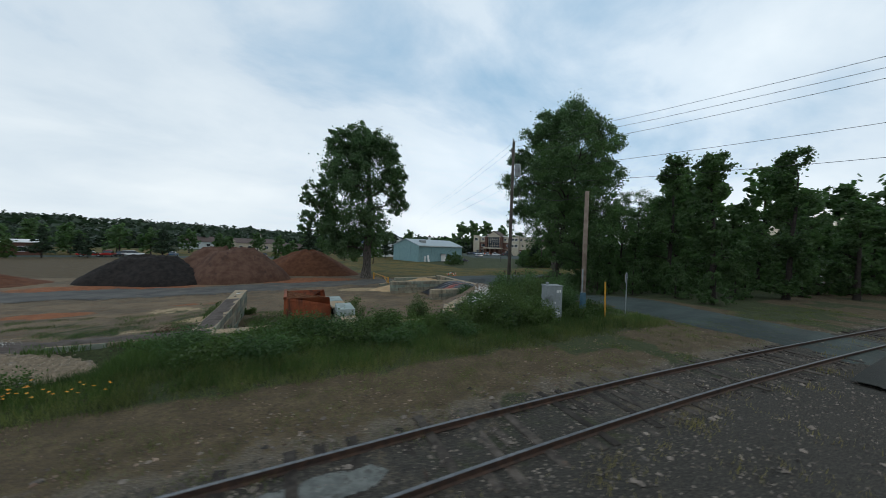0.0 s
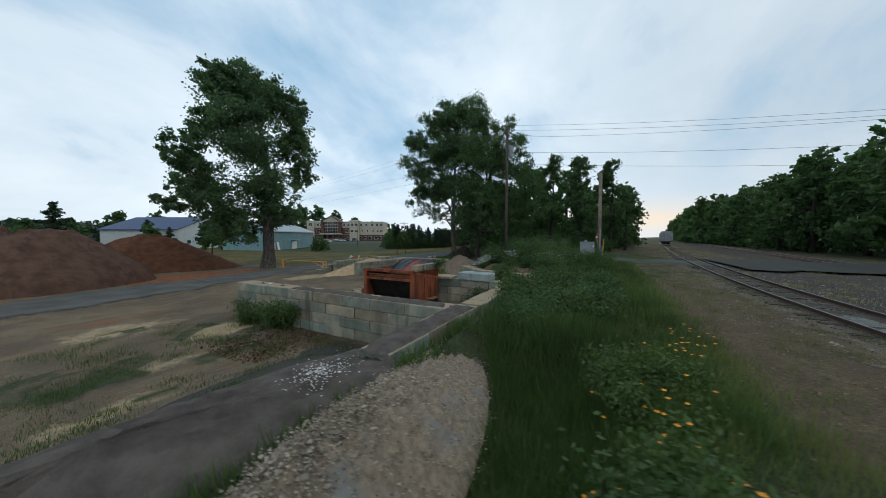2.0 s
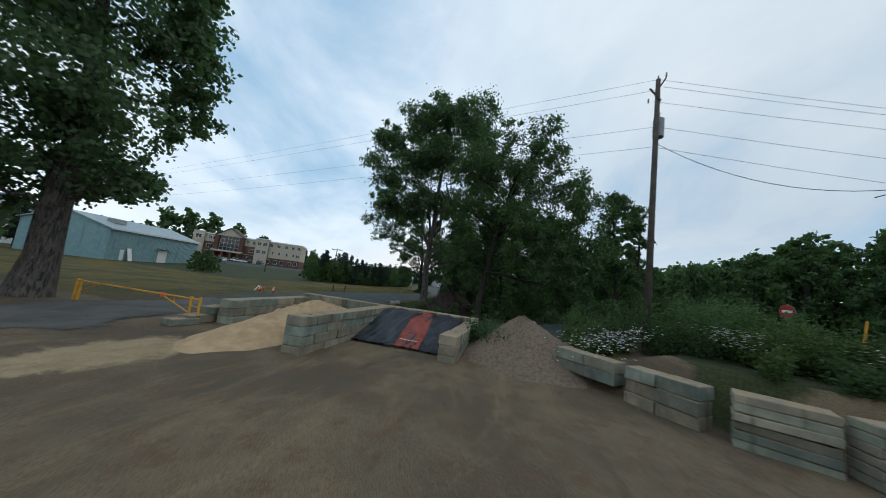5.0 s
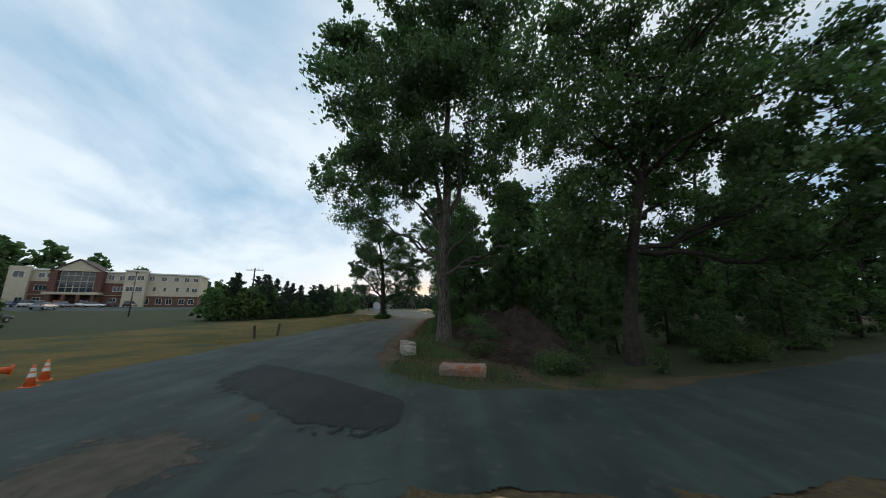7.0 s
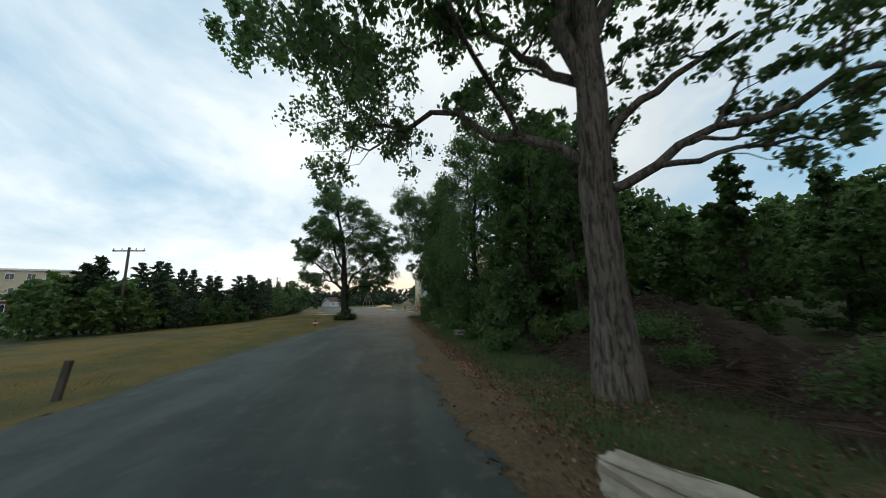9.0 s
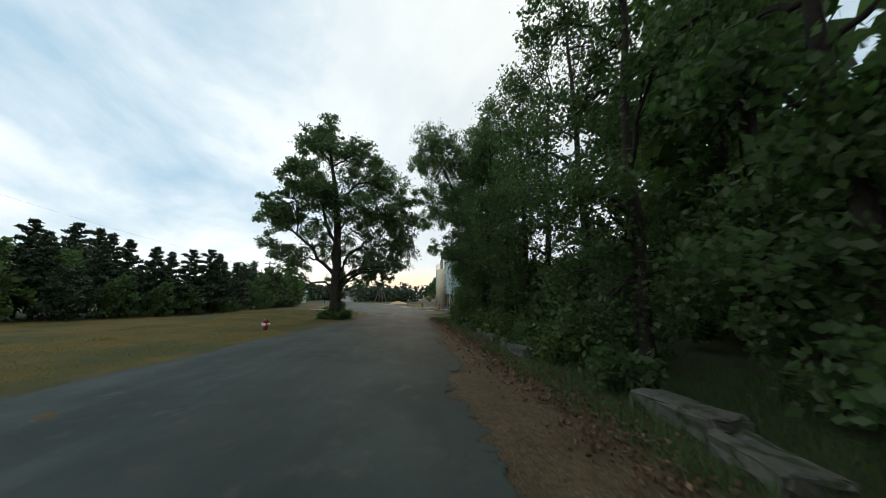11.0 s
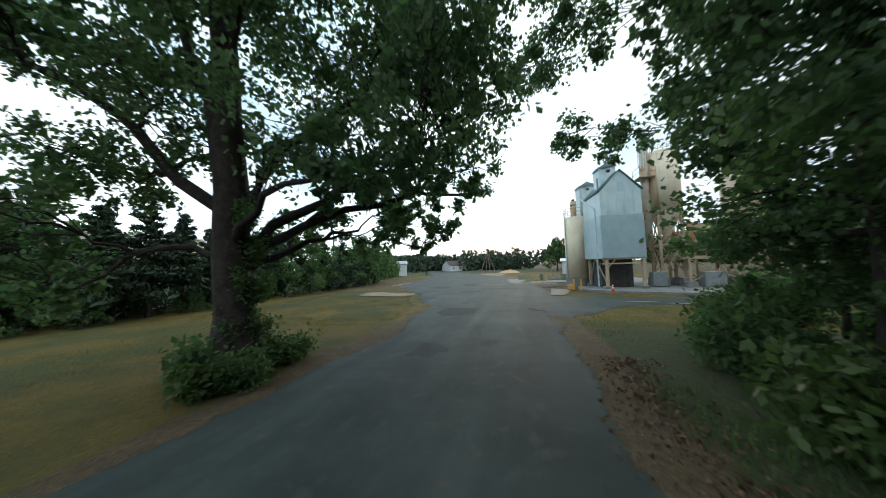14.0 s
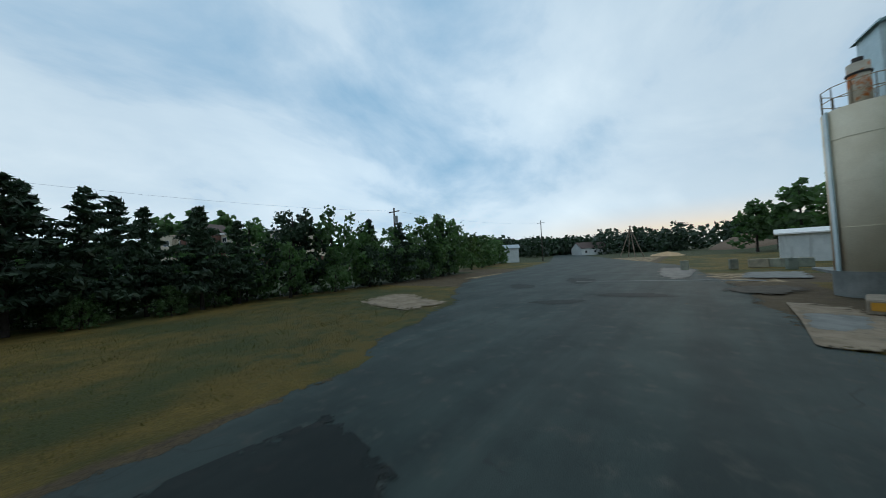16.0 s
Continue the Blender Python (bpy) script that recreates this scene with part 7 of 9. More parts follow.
for x in (0.15, 4.9):
    for y in (0.15, 3.4):
        part("leg", one(box, (x, y, 1.46), (0.26, 0.26, 2.94)), M_BEAM, bp)
        part("footing", one(box, (x, y, 0.12), (0.7, 0.7, 0.28), bevel=0.02), M_BASE, bp)
for a, b in (((0.15, 0.15, 1.9), (0.15, 1.1, 2.9)), ((0.15, 3.4, 1.9), (0.15, 2.5, 2.9)), ((0.15, 3.4, 0.4), (1.6, 3.9, 2.9)), ((0.15, 3.4, 2.2), (1.2, 3.4, 2.9)), ((4.9, 3.4, 0.4), (3.4, 3.4, 2.9)), ((4.9, 0.15, 0.4), (3.0, 0.15, 2.9))):
    beam(bp, a, b, 0.1, name="brace")
for z in (2.85, 2.4):
    beam(bp, (0.1, -0.1, z), (0.1, W_ + 0.1, z), 0.14, name="girder")
# solid dark box stands in for the shade between the legs
part("undercroft", one(box, (3.4, 1.75, 1.45), (2.6, 3.0, 2.9)), M_SHADE, bp, "dark box painted as the shade under the tower")
part("roller_door", one(box, (2.08, 1.7, 1.3), (0.06, 2.1, 2.5)), M_DARKSTEEL, bp, "dark roller door")
part("downpipe", one(cyl, (0.6, 4.05, 0.2), (0.6, 4.05, 7.8), 0.07, seg=8), M_GALV, bp)
part("downpipe", one(cyl, (0.6, 4.05, 7.8), (2.6, 4.7, 9.2), 0.07, seg=8), M_GALV, bp)


M_STACK = plain("rust_patched_paint", (0.42, 0.37, 0.29), (0.55, 0.49, 0.39), 1.0, 0.7, 0.1, stain=(0.50, 0.17, 0.05), stain_scale=1.3, stain_at=(0.55, 0.62))


def silo(x, y, r, z0, z1, mat, label, legs=0, cone_z=None, lift=0.2, stack=None):
    th = thing("silo", x, y, lift, label, "silo", group="silos")
    seg = 36
    part("shell", one(cyl, (0, 0, z0), (0, 0, z1), r, seg=seg), mat, th, smooth=False)
    for p in th.children[0].data.polygons:
        p.use_smooth = abs(p.normal.z) < 0.5
    part("roof", one(cyl, (0, 0, z1 + 0.003), (0, 0, z1 + r * 0.16), r, r * 0.15, seg), mat, th)
    n = int((z1 - z0) / 1.9)
    for k in range(1, n + 1):
        part("weld_ring", one(cyl, (0, 0, z0 + k * 1.9 - 0.015), (0, 0, z0 + k * 1.9 + 0.015), r + 0.012, seg=seg), mat, th)
    if cone_z is not None:
        part("cone", one(cyl, (0, 0, cone_z), (0, 0, z0), 0.3, r, seg), mat, th)
        part("outlet", one(cyl, (0, 0, cone_z - 0.8), (0, 0, cone_z), 0.3, seg=14), M_BEAM, th)
    for k in range(legs):
        a = 2 * math.pi * (k + 0.5) / legs
        c, s = math.cos(a) * r * 0.95, math.sin(a) * r * 0.95
        part("leg", one(box, (c, s, (z0 + 0.4) / 2), (0.24, 0.24, z0 + 0.4)), M_BEAM, th)
        part("footing", one(box, (c, s, 0.4), (0.9, 0.9, 0.85), bevel=0.03), M_BASE, th)
        a2 = 2 * math.pi * (k + 1.5) / legs
        c2, s2 = math.cos(a2) * r * 0.95, math.sin(a2) * r * 0.95
        for lo_, hi_ in ((1.2, z0 * 0.55), (z0 * 0.55, z0 - 0.2)):
            beam(th, (c, s, lo_), (c2, s2, hi_), 0.09, name="brace")
            beam(th, (c2, s2, lo_), (c, s, hi_), 0.09, name="brace")
        beam(th, (c, s, z0 * 0.55), (c2, s2, z0 * 0.55), 0.14, name="girt")
        beam(th, (c, s, z0 - 0.1), (c2, s2, z0 - 0.1), 0.2, name="ring_beam")
    ring = [(math.cos(a) * r * 0.97, math.sin(a) * r * 0.97, z1 + 0.02) for a in np.linspace(0, 2 * math.pi, 13)]
    rail(th, ring, 1.0, 0.02)
    if stack:
        sx, sy, sr, sz0, sz1 = stack
        st = part("vent_pipe", one(cyl, (sx, sy, sz0), (sx, sy, sz1), sr, seg=18), M_STACK, th, "grey vent pipe with orange rust patches", smooth=True)
        for p in st.data.polygons:
            p.use_smooth = abs(p.normal.z) < 0.5
        part("collar", one(cyl, (sx, sy, sz1 - 0.5), (sx, sy, sz1 - 0.42), sr + 0.05, seg=18), M_DARKSTEEL, st)
        part("cowl", one(cyl, (sx, sy, sz1), (sx, sy, sz1 + 0.25), sr * 0.5, seg=12), M_DARKSTEEL, st)
    return th


s1 = silo(112.6, 32.5, 1.22, 0.9, 7.9, M_SILO, "cream painted cement silo standing on a concrete base", stack=(0.15, 0.05, 0.33, 7.9, 9.9))
part("plinth", one(cyl, (0, 0, -0.2), (0, 0, 0.9), 1.28, seg=36), M_BASE, s1, "stained concrete plinth")
part("ladder", one(box, (-0.4, 1.2, 4.4), (0.4, 0.06, 7.0)), M_GALV, s1)
s2 = silo(109.6, 24.4, 1.48, 7.5, 13.6, M_SILO, "tall cream silo on steel legs with rust streaks", legs=4, cone_z=5.0, stack=(-0.4, 1.75, 0.38, 3.5, 15.2))
s3 = silo(115.8, 14.4, 1.72, 6.8, 17.2, M_SILO, "tallest cream silo with heavy orange rust stains on trestle legs", legs=4, cone_z=5.4)
part("skirt", one(cyl, (0, 0, 6.2), (0, 0, 6.9), 1.78, seg=36), M_BEAM, s3)
bm = bmesh.new()
for a, b in (((1.5, -0.9, 17.4), (1.9, -1.4, 17.9)), ((1.9, -1.4, 17.9), (2.3, -1.9, 17.2)), ((2.3, -1.9, 17.2), (2.3, -1.9, 0.2))):
    cyl(bm, a, b, 0.07, seg=8)
part("fill_pipe", bm, M_GALV, s3)
part("cowl", one(cyl, (0, 0, 17.4), (0, 0, 18.3), 0.5, 0.35, 16), M_DARKSTEEL, s3)
wk = thing("catwalk", 109.6, 24.4, 13.9, "steel catwalk between the silo tops with handrails", "catwalk")
v = Vector((6.2, -10.0, 3.5))
beam(wk, (0.5, -1.0, 0.0), v * 0.9 + Vector((0, 0, 0)), 0.22, M_BEAM, "stringer")
part("deck", one(box, (0, 0, 0), ((v * 0.85).length, 0.9, 0.06), Matrix.Translation(v * 0.47 + Vector((0, 0, 0.16))) @ v.to_track_quat("X", "Z").to_matrix().to_4x4()), M_BEAM, wk)
sd_ = v.cross(Vector((0, 0, 1))).normalized() * 0.42
for s in (-1, 1):
    rail(wk, [v * 0.08 + sd_ * s + Vector((0, 0, 0.2)), v * 0.9 + sd_ * s + Vector((0, 0, 0.2))], 1.0, 0.022)
plat = thing("silo_platform", 109.2, 26.2, 11.2, "caged ladder and platform beside the silo stack", "platform")
part("deck", one(box, (0, 0, 0), (2.0, 1.5, 0.08)), M_BEAM, plat)
rail(plat, [(-1, -0.7, 0.04), (-1, 0.7, 0.04), (1, 0.7, 0.04)], 1.0)
bm = bmesh.new()
for k in range(9):
    z = 1.2 + k * 0.45
    for q in range(8):
        a, b = 2 * math.pi * q / 8, 2 * math.pi * (q + 1) / 8
        cyl(bm, (-0.9 + 0.36 * math.cos(a), 0.4 + 0.36 * math.sin(a), z), (-0.9 + 0.36 * math.cos(b), 0.4 + 0.36 * math.sin(b), z), 0.018, seg=4)
for q in range(8):
    a = 2 * math.pi * q / 8
    cyl(bm, (-0.9 + 0.36 * math.cos(a), 0.4 + 0.36 * math.sin(a), 0.9), (-0.9 + 0.36 * math.cos(a), 0.4 + 0.36 * math.sin(a), 5.0), 0.018, seg=4)
part("ladder_cage", bm, M_GALV, plat)

# bins, platforms and conveyor beside the silos
fr = thing("aggregate_frame", 107.0, 15.5, 0.2, "rusty steel frame of platforms, braces and stairs", "steel frame")
for x in (0.2, 4.2, 8.0):
    for y in (0.0, 4.0, 8.2):
        part("column", one(box, (x, y, 2.6), (0.2, 0.2, 5.2)), M_BEAM, fr)
        part("footing", one(box, (x, y, 0.25), (0.8, 0.8, 0.55), bevel=0.03), M_BASE, fr)
for z in (2.7, 4.2):
    for y in (0.0, 4.0, 8.2):
        beam(fr, (0, y, z), (8.2, y, z), 0.2, name="girder")
    for x in (0.2, 4.2, 8.0):
        beam(fr, (x, -0.2, z), (x, 8.4, z), 0.2, name="girder")
for y0, y1 in ((0.0, 4.0), (4.0, 8.2)):
    beam(fr, (0.2, y0, 0.5), (0.2, y1, 2.6), 0.09, name="brace")
    beam(fr, (0.2, y1, 0.5), (0.2, y0, 2.6), 0.09, name="brace")
    beam(fr, (8.0, y0, 0.5), (8.0, y1, 4.1), 0.09, name="brace")
part("platform", one(box, (2.0, 4.1, 2.85), (3.6, 8.4, 0.08)), M_BEAM, fr)
part("platform", one(box, (6.0, 4.1, 4.35), (4.0, 8.4, 0.08)), M_BEAM, fr)
rail(fr, [(0.2, 0, 2.9), (0.2, 8.2, 2.9)], 1.0, 0.03)
rail(fr, [(4.1, 0, 4.4), (4.1, 8.2, 4.4)], 1.0, 0.03)
bm = bmesh.new()
for k in range(12):
    box(bm, (-0.5, 1.0 - 0.28 * k + 1.0, 2.75 - 0.22 * k), (0.9, 0.26, 0.05))
part("stair", bm, M_BEAM, fr)
for s in (-0.95, -0.05):
    beam(fr, (s, 2.2, 2.8), (s, -1.3, 0.1), 0.12, name="stringer")
bm = bmesh.new()
v = [bm.verts.new(p) for p in ((2.2, 6.2, 5.4), (3.7, 6.2, 5.4), (3.7, 7.6, 5.4), (2.2, 7.6, 5.4), (2.6, 6.6, 4.2), (3.3, 6.6, 4.2), (3.3, 7.2, 4.2), (2.6, 7.2, 4.2))]
for q in ((0, 1, 2, 3), (4, 5, 6, 7), (0, 1, 5, 4), (1, 2, 6, 5), (2, 3, 7, 6), (3, 0, 4, 7)):
    bm.faces.new([v[i] for i in q])
part("weigh_hopper", bm, M_SILO_RUST, fr, "rust coloured weigh hopper")
beam(fr, (3.0, 7.0, 6.2), (5.5, -4.0, 3.6), 0.45, M_BEAM, "conveyor")
part("tank", one(box, (0.4, 6.4, 0.75), (1.2, 1.6, 1.4), bevel=0.05), M_GREYBOX, fr, "grey steel tank")
part("tank", one(box, (1.6, 10.3, 0.75), (1.1, 1.2, 1.4), bevel=0.05), M_GREYBOX, fr, "grey steel tank")
bs = thing("mixer_house", 113.5, 27.0, 0.2, "sheet-metal house behind the silos, coloured dark as shaded", "building")
# walls take the shade colour, so the house looks dim
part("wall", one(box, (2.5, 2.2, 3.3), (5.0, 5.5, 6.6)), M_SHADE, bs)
bm = bmesh.new()
q = [bm.verts.new(p) for p in ((-0.2, 5.1, 6.0), (5.2, 5.1, 6.0), (5.2, 2.0, 9.4), (-0.2, 2.0, 9.4), (-0.2, -0.7, 7.0), (5.2, -0.7, 7.0))]
bm.faces.new((q[0], q[1], q[2], q[3])), bm.faces.new((q[3], q[2], q[5], q[4])), bm.faces.new((q[0], q[3], q[4])), bm.faces.new((q[1], q[5], q[2]))
part("roof", bm, M_TRIM, bs)

# bollards, kerbs and barriers at the plant's edge
for x, y in ((106.2, 33.9), (105.9, 33.3)):
    ob = part("bollard", one(cyl, (0, 0, 0), (0, 0, 1.05), 0.09, 0.085, 14), M_YELLOW)
    ob.matrix_world = pose(x, y, 0.15)
    tagged(ob, "yellow painted steel bollard", "bollard", group="bollards")
M_KERB = plain("kerb_concrete", (0.24, 0.20, 0.15), (0.34, 0.29, 0.22), 3, 0.9, stain=(0.16, 0.14, 0.11), stain_scale=3)
kb = thing("kerb_block", 107.7, 33.95, 0.06, "weathered concrete kerb block with a yellow painted end", "kerb block", 165)
part("body", one(box, (0, 0, 0.24), (1.7, 0.55, 0.50), bevel=0.05), M_KERB, kb)
part("painted_end", one(box, (0.86, 0.02, 0.27), (0.02, 0.40, 0.26), bevel=0.005), M_YELLOW, kb, "yellow-orange painted end face")
for k, (x, y, rx, ry) in enumerate(((97.0, 31.0, 1.6, 0.35), (96.0, 28.8, 1.6, 0.3))):
    blotch(x, y, rx, ry, 1.4, 30 + k, M_PALE_SOFT, 0.07, "concrete_apron", "pale worn concrete apron")
M_TANPAD = plain("sandy_concrete", (0.19, 0.148, 0.098), (0.29, 0.235, 0.165), 1.3, 0.95, fine=24, stain=(0.13, 0.115, 0.09), stain_scale=2.2)
M_TANPAD_SOFT = soft_edged(M_TANPAD)
M_GREYPAD_SOFT = soft_edged(plain("grey_concrete", (0.15, 0.16, 0.15), (0.22, 0.225, 0.21), 1.2, 0.9, fine=22, stain=(0.11, 0.112, 0.105), stain_scale=1.5))
outlined_patch([(101.9, 36.5), (102.0, 35.3), (106.7, 34.0), (108.7, 34.2), (109.4, 35.8), (105.4, 36.1)], [0.42, 0.3, 0.2, 0.1, 0.3, 0.45], 0.064, "concrete_apron", "sandy worn concrete apron at the plant corner", M_TANPAD_SOFT)
outlined_patch([(103.6, 36.2), (104.2, 34.9), (106.9, 34.2), (107.0, 35.9)], [0.15, 0.0, 0.0, 0.15], 0.069, "concrete_apron", "grey swept strip across the sandy apron", M_GREYPAD_SOFT)
outlined_patch([(111.6, 37.6), (111.2, 35.4), (114.6, 33.6), (117.2, 34.2), (115.6, 37.0), (113.4, 38.2)], [0.0, 0.0, 0.0, -0.1, 0.0, -0.1], 0.066, "concrete_apron", "dirty broken concrete apron", M_CRUMBS_SOFT)
outlined_patch([(121.0, 36.1), (121.1, 32.6), (127.4, 31.9), (127.3, 35.2)], [0.3, 0.3, 0.2, 0.2], 0.068, "concrete_pad", "pale broken concrete pad beside the lot", M_GREYPAD_SOFT)
ribbon("concrete_gutter", [(117.4, 46.2, 117.1, 46.1), (118.5, 41.2, 118.1, 41.0), (119.4, 38.0, 118.9, 37.8), (119.4, 35.2, 118.9, 35.0)], M_GREYPAD_SOFT, "narrow concrete gutter across the lot", "gutter", 0.075, step=0.5, seed=61, across=5, ragged_by=0.05, rim=3.0)
outlined_patch([(101.6, 56.0), (100.4, 51.6), (100.3, 48.2), (104.4, 49.2), (105.6, 51.6), (107.6, 55.0), (107.6, 58.2), (104.6, 57.2)], [-0.1, -0.15, -0.1, 0.2, -0.1, 0.0, -0.2, -0.1], 0.062, "concrete_apron", "pale sandy worn patch where the lawn meets the asphalt", M_TANPAD_SOFT)
blotch(128, 40, 8, 2.0, 0.1, 42, M_PALE_SOFT, 0.07, "concrete_apron", "pale worn concrete apron")
for k in range(3):
    loose_block(134.2 + 0.15 * (k % 2), 33.6 - k * 1.45, 0.0, 88 + 2 * k, 1.4, 0.7, 0.85, "weathered grey concrete barrier block by the plant")
for x, y in ((130.7, 39.3), (131.5, 35.6), (130.5, 32.0)):
    loose_block(x, y, 0.0, 12, 0.6, 0.6, 1.0, "squat grey concrete marker block at the lot's edge")
# ---- far things: a teal shed, offices, a hedge, woods, parked cars
M_TEAL = plain("teal_metal_siding", (0.20, 0.34, 0.36), (0.26, 0.40, 0.42), 1.5, 0.55, stain=(0.15, 0.24, 0.25), streak=True)
M_SHEDROOF = plain("grey_metal_roof", (0.30, 0.36, 0.38), (0.38, 0.43, 0.45), 1.2, 0.5)
M_CREAM = plain("cream_stucco", (0.46, 0.41, 0.31), (0.54, 0.48, 0.38), 1.0, 0.85)
M_BRICKW = plain("red_brick_cladding", (0.105, 0.056, 0.043), (0.160, 0.084, 0.063), 6, 0.9, fine=12)
M_BLUEROOF = plain("blue_metal_roof", (0.022, 0.045, 0.12), (0.034, 0.062, 0.155), 1.5, 0.5)
M_PALEWALL = plain("pale_siding", (0.52, 0.56, 0.56), (0.62, 0.65, 0.64), 1.5, 0.7, stain=(0.40, 0.42, 0.42), streak=True)
M_DARKROOF = plain("brown_shingle", (0.085, 0.062, 0.055), (0.13, 0.10, 0.09), 2.0, 0.9)
M_PANE, _n, _l, _b = material("dark_glass", 0.08)
_b.inputs["Base Color"].default_value = (0.02, 0.03, 0.04, 1)
_b.inputs["Specular IOR Level"].default_value = 0.6


def window(parent, x, y, z, w, h, out=-1, frame_mat=None, mull=1):
    """A framed window on a wall that faces -y of its parent."""
    bm = bmesh.new()
    t = 0.09
    for c, s in (((0, 0, h / 2), (w + 2 * t, 0.1, t)), ((0, 0, -h / 2), (w + 2 * t, 0.14, t)), ((-w / 2 - t / 2, 0, 0), (t, 0.1, h)), ((w / 2 + t / 2, 0, 0), (t, 0.1, h))):
        box(bm, c, s)
    for k in range(mull):
        box(bm, (-w / 2 + w * (k + 1) / (mull + 1), -0.01, 0), (0.06, 0.06, h))
    fr = part("window", bm, frame_mat or M_WHITE, parent)
    fr.matrix_basis = pose(x, y + 0.02 * out, z)
    part("pane", one(box, (0, 0.0, 0), (w, 0.05, h)), M_PANE, fr, "dark window glass")
    return fr


def gabled(bm_wall, bm_roof, L, D, eave, ridge, over=0.4, th=0.18):
    """A gabled hall along x: walls with gable ends, and two roof slabs. Front at y=0, back at y=D."""
    v = [bm_wall.verts.new(p) for p in ((0, 0, 0), (L, 0, 0), (L, D, 0), (0, D, 0), (0, 0, eave), (L, 0, eave), (L, D, eave), (0, D, eave), (0, D / 2, ridge), (L, D / 2, ridge))]
    for q in ((0, 1, 5, 4), (2, 3, 7, 6), (1, 2, 6, 9, 5), (3, 0, 4, 8, 7)):
        bm_wall.faces.new([v[i] for i in q])
    sl = (ridge - eave) / (D / 2)
    for s, y0 in ((1, 0), (-1, D)):
        a = [(-over, y0 - s * over, eave - sl * over), (L + over, y0 - s * over, eave - sl * over), (L + over, D / 2, ridge), (-over, D / 2, ridge)]
        lo = [bm_roof.verts.new((x, y, z + 0.02)) for x, y, z in a]
        hi = [bm_roof.verts.new((x, y, z + th)) for x, y, z in a]
        bm_roof.faces.new(lo), bm_roof.faces.new(hi)
        for i in range(4):
            bm_roof.faces.new((lo[i], lo[(i + 1) % 4], hi[(i + 1) % 4], hi[i]))


# teal shed on the far side of the lawn
sh = thing("metal_shed", 39.0, 94.5, -0.1, "pale teal metal shed with white doors behind the lawn", "shed", 20.3)
bw, br = bmesh.new(), bmesh.new()
gabled(bw, br, 24.5, 14.5, 6.0, 8.3)
part("wall", bw, M_TEAL, sh)
part("roof", br, M_SHEDROOF, sh)
ribs = bmesh.new()
for k in range(60):
    box(ribs, (0.2 + k * 0.41, -0.03, 3.0), (0.05, 0.04, 6.0))
part("siding_ribs", ribs, M_TEAL, sh)
for x, w, h in ((3.2, 0.9, 2.2), (13.2, 2.6, 2.9)):
    part("door", one(box, (x, -0.09, h / 2), (w, 0.08, h), bevel=0.02), M_WHITE, sh, "white panel door")
part("ramp", one(box, (0, 0, 0), (0.9, 0.1, 2.6), Matrix.Translation((4.6, -0.4, 1.3)) @ Matrix.Rotation(radians(-14), 4, "X")), M_WHITE, sh, "white board leaning on the wall")
part("canopy", one(box, (13.2, -0.6, 3.2), (3.4, 1.2, 0.15), bevel=0.02), M_TEAL, sh)
part("gutter", one(box, (12.2, -0.5, 5.85), (25.3, 0.14, 0.14)), M_WHITE, sh)
part("roof_unit", one(box, (5, 3.5, 7.6), (2.6, 1.4, 0.9), bevel=0.05), M_GREYBOX, sh, "grey rooftop vent unit")

# hall with a blue roof
bl = thing("blue_roofed_hall", 30.7, 128.5, -0.1, "white hall with a dark blue metal roof", "building", 24.6)
bw, br = bmesh.new(), bmesh.new()
v = [bw.verts.new(p) for p in ((0, 0, 0), (23.7, 0, 0), (23.7, 27, 0), (0, 27, 0), (0, 0, 6.5), (23.7, 0, 6.5), (23.7, 27, 6.5), (0, 27, 6.5), (11.85, 0, 11.0), (11.85, 27, 11.0))]
for q in ((0, 1, 5, 8, 4), (1, 2, 6, 5), (2, 3, 7, 9, 6), (3, 0, 4, 7)):
    bw.faces.new([v[i] for i in q])
part("wall", bw, M_PALEWALL, bl)
for s in (-1, 1):
    bm = bmesh.new()
    x1 = 11.85 + s * 12.5
    a = [(x1, -0.5, 6.25), (11.85, -0.5, 11.0), (11.85, 27.5, 11.0), (x1, 27.5, 6.25)]
    lo, hi = [bm.verts.new((x, y, z + 0.03)) for x, y, z in a], [bm.verts.new((x, y, z + 0.25)) for x, y, z in a]
    bm.faces.new(lo), bm.faces.new(hi)
    for i in range(4):
        bm.faces.new((lo[i], lo[(i + 1) % 4], hi[(i + 1) % 4], hi[i]))
    part("roof_slope", bm, M_BLUEROOF, bl)
for x in (4, 8, 15, 19):
    window(bl, x, -0.05, 2.4, 1.4, 1.3)
part("door", one(box, (11.8, -0.08, 1.6), (3.2, 0.1, 3.2), bevel=0.03), M_WHITE, bl)


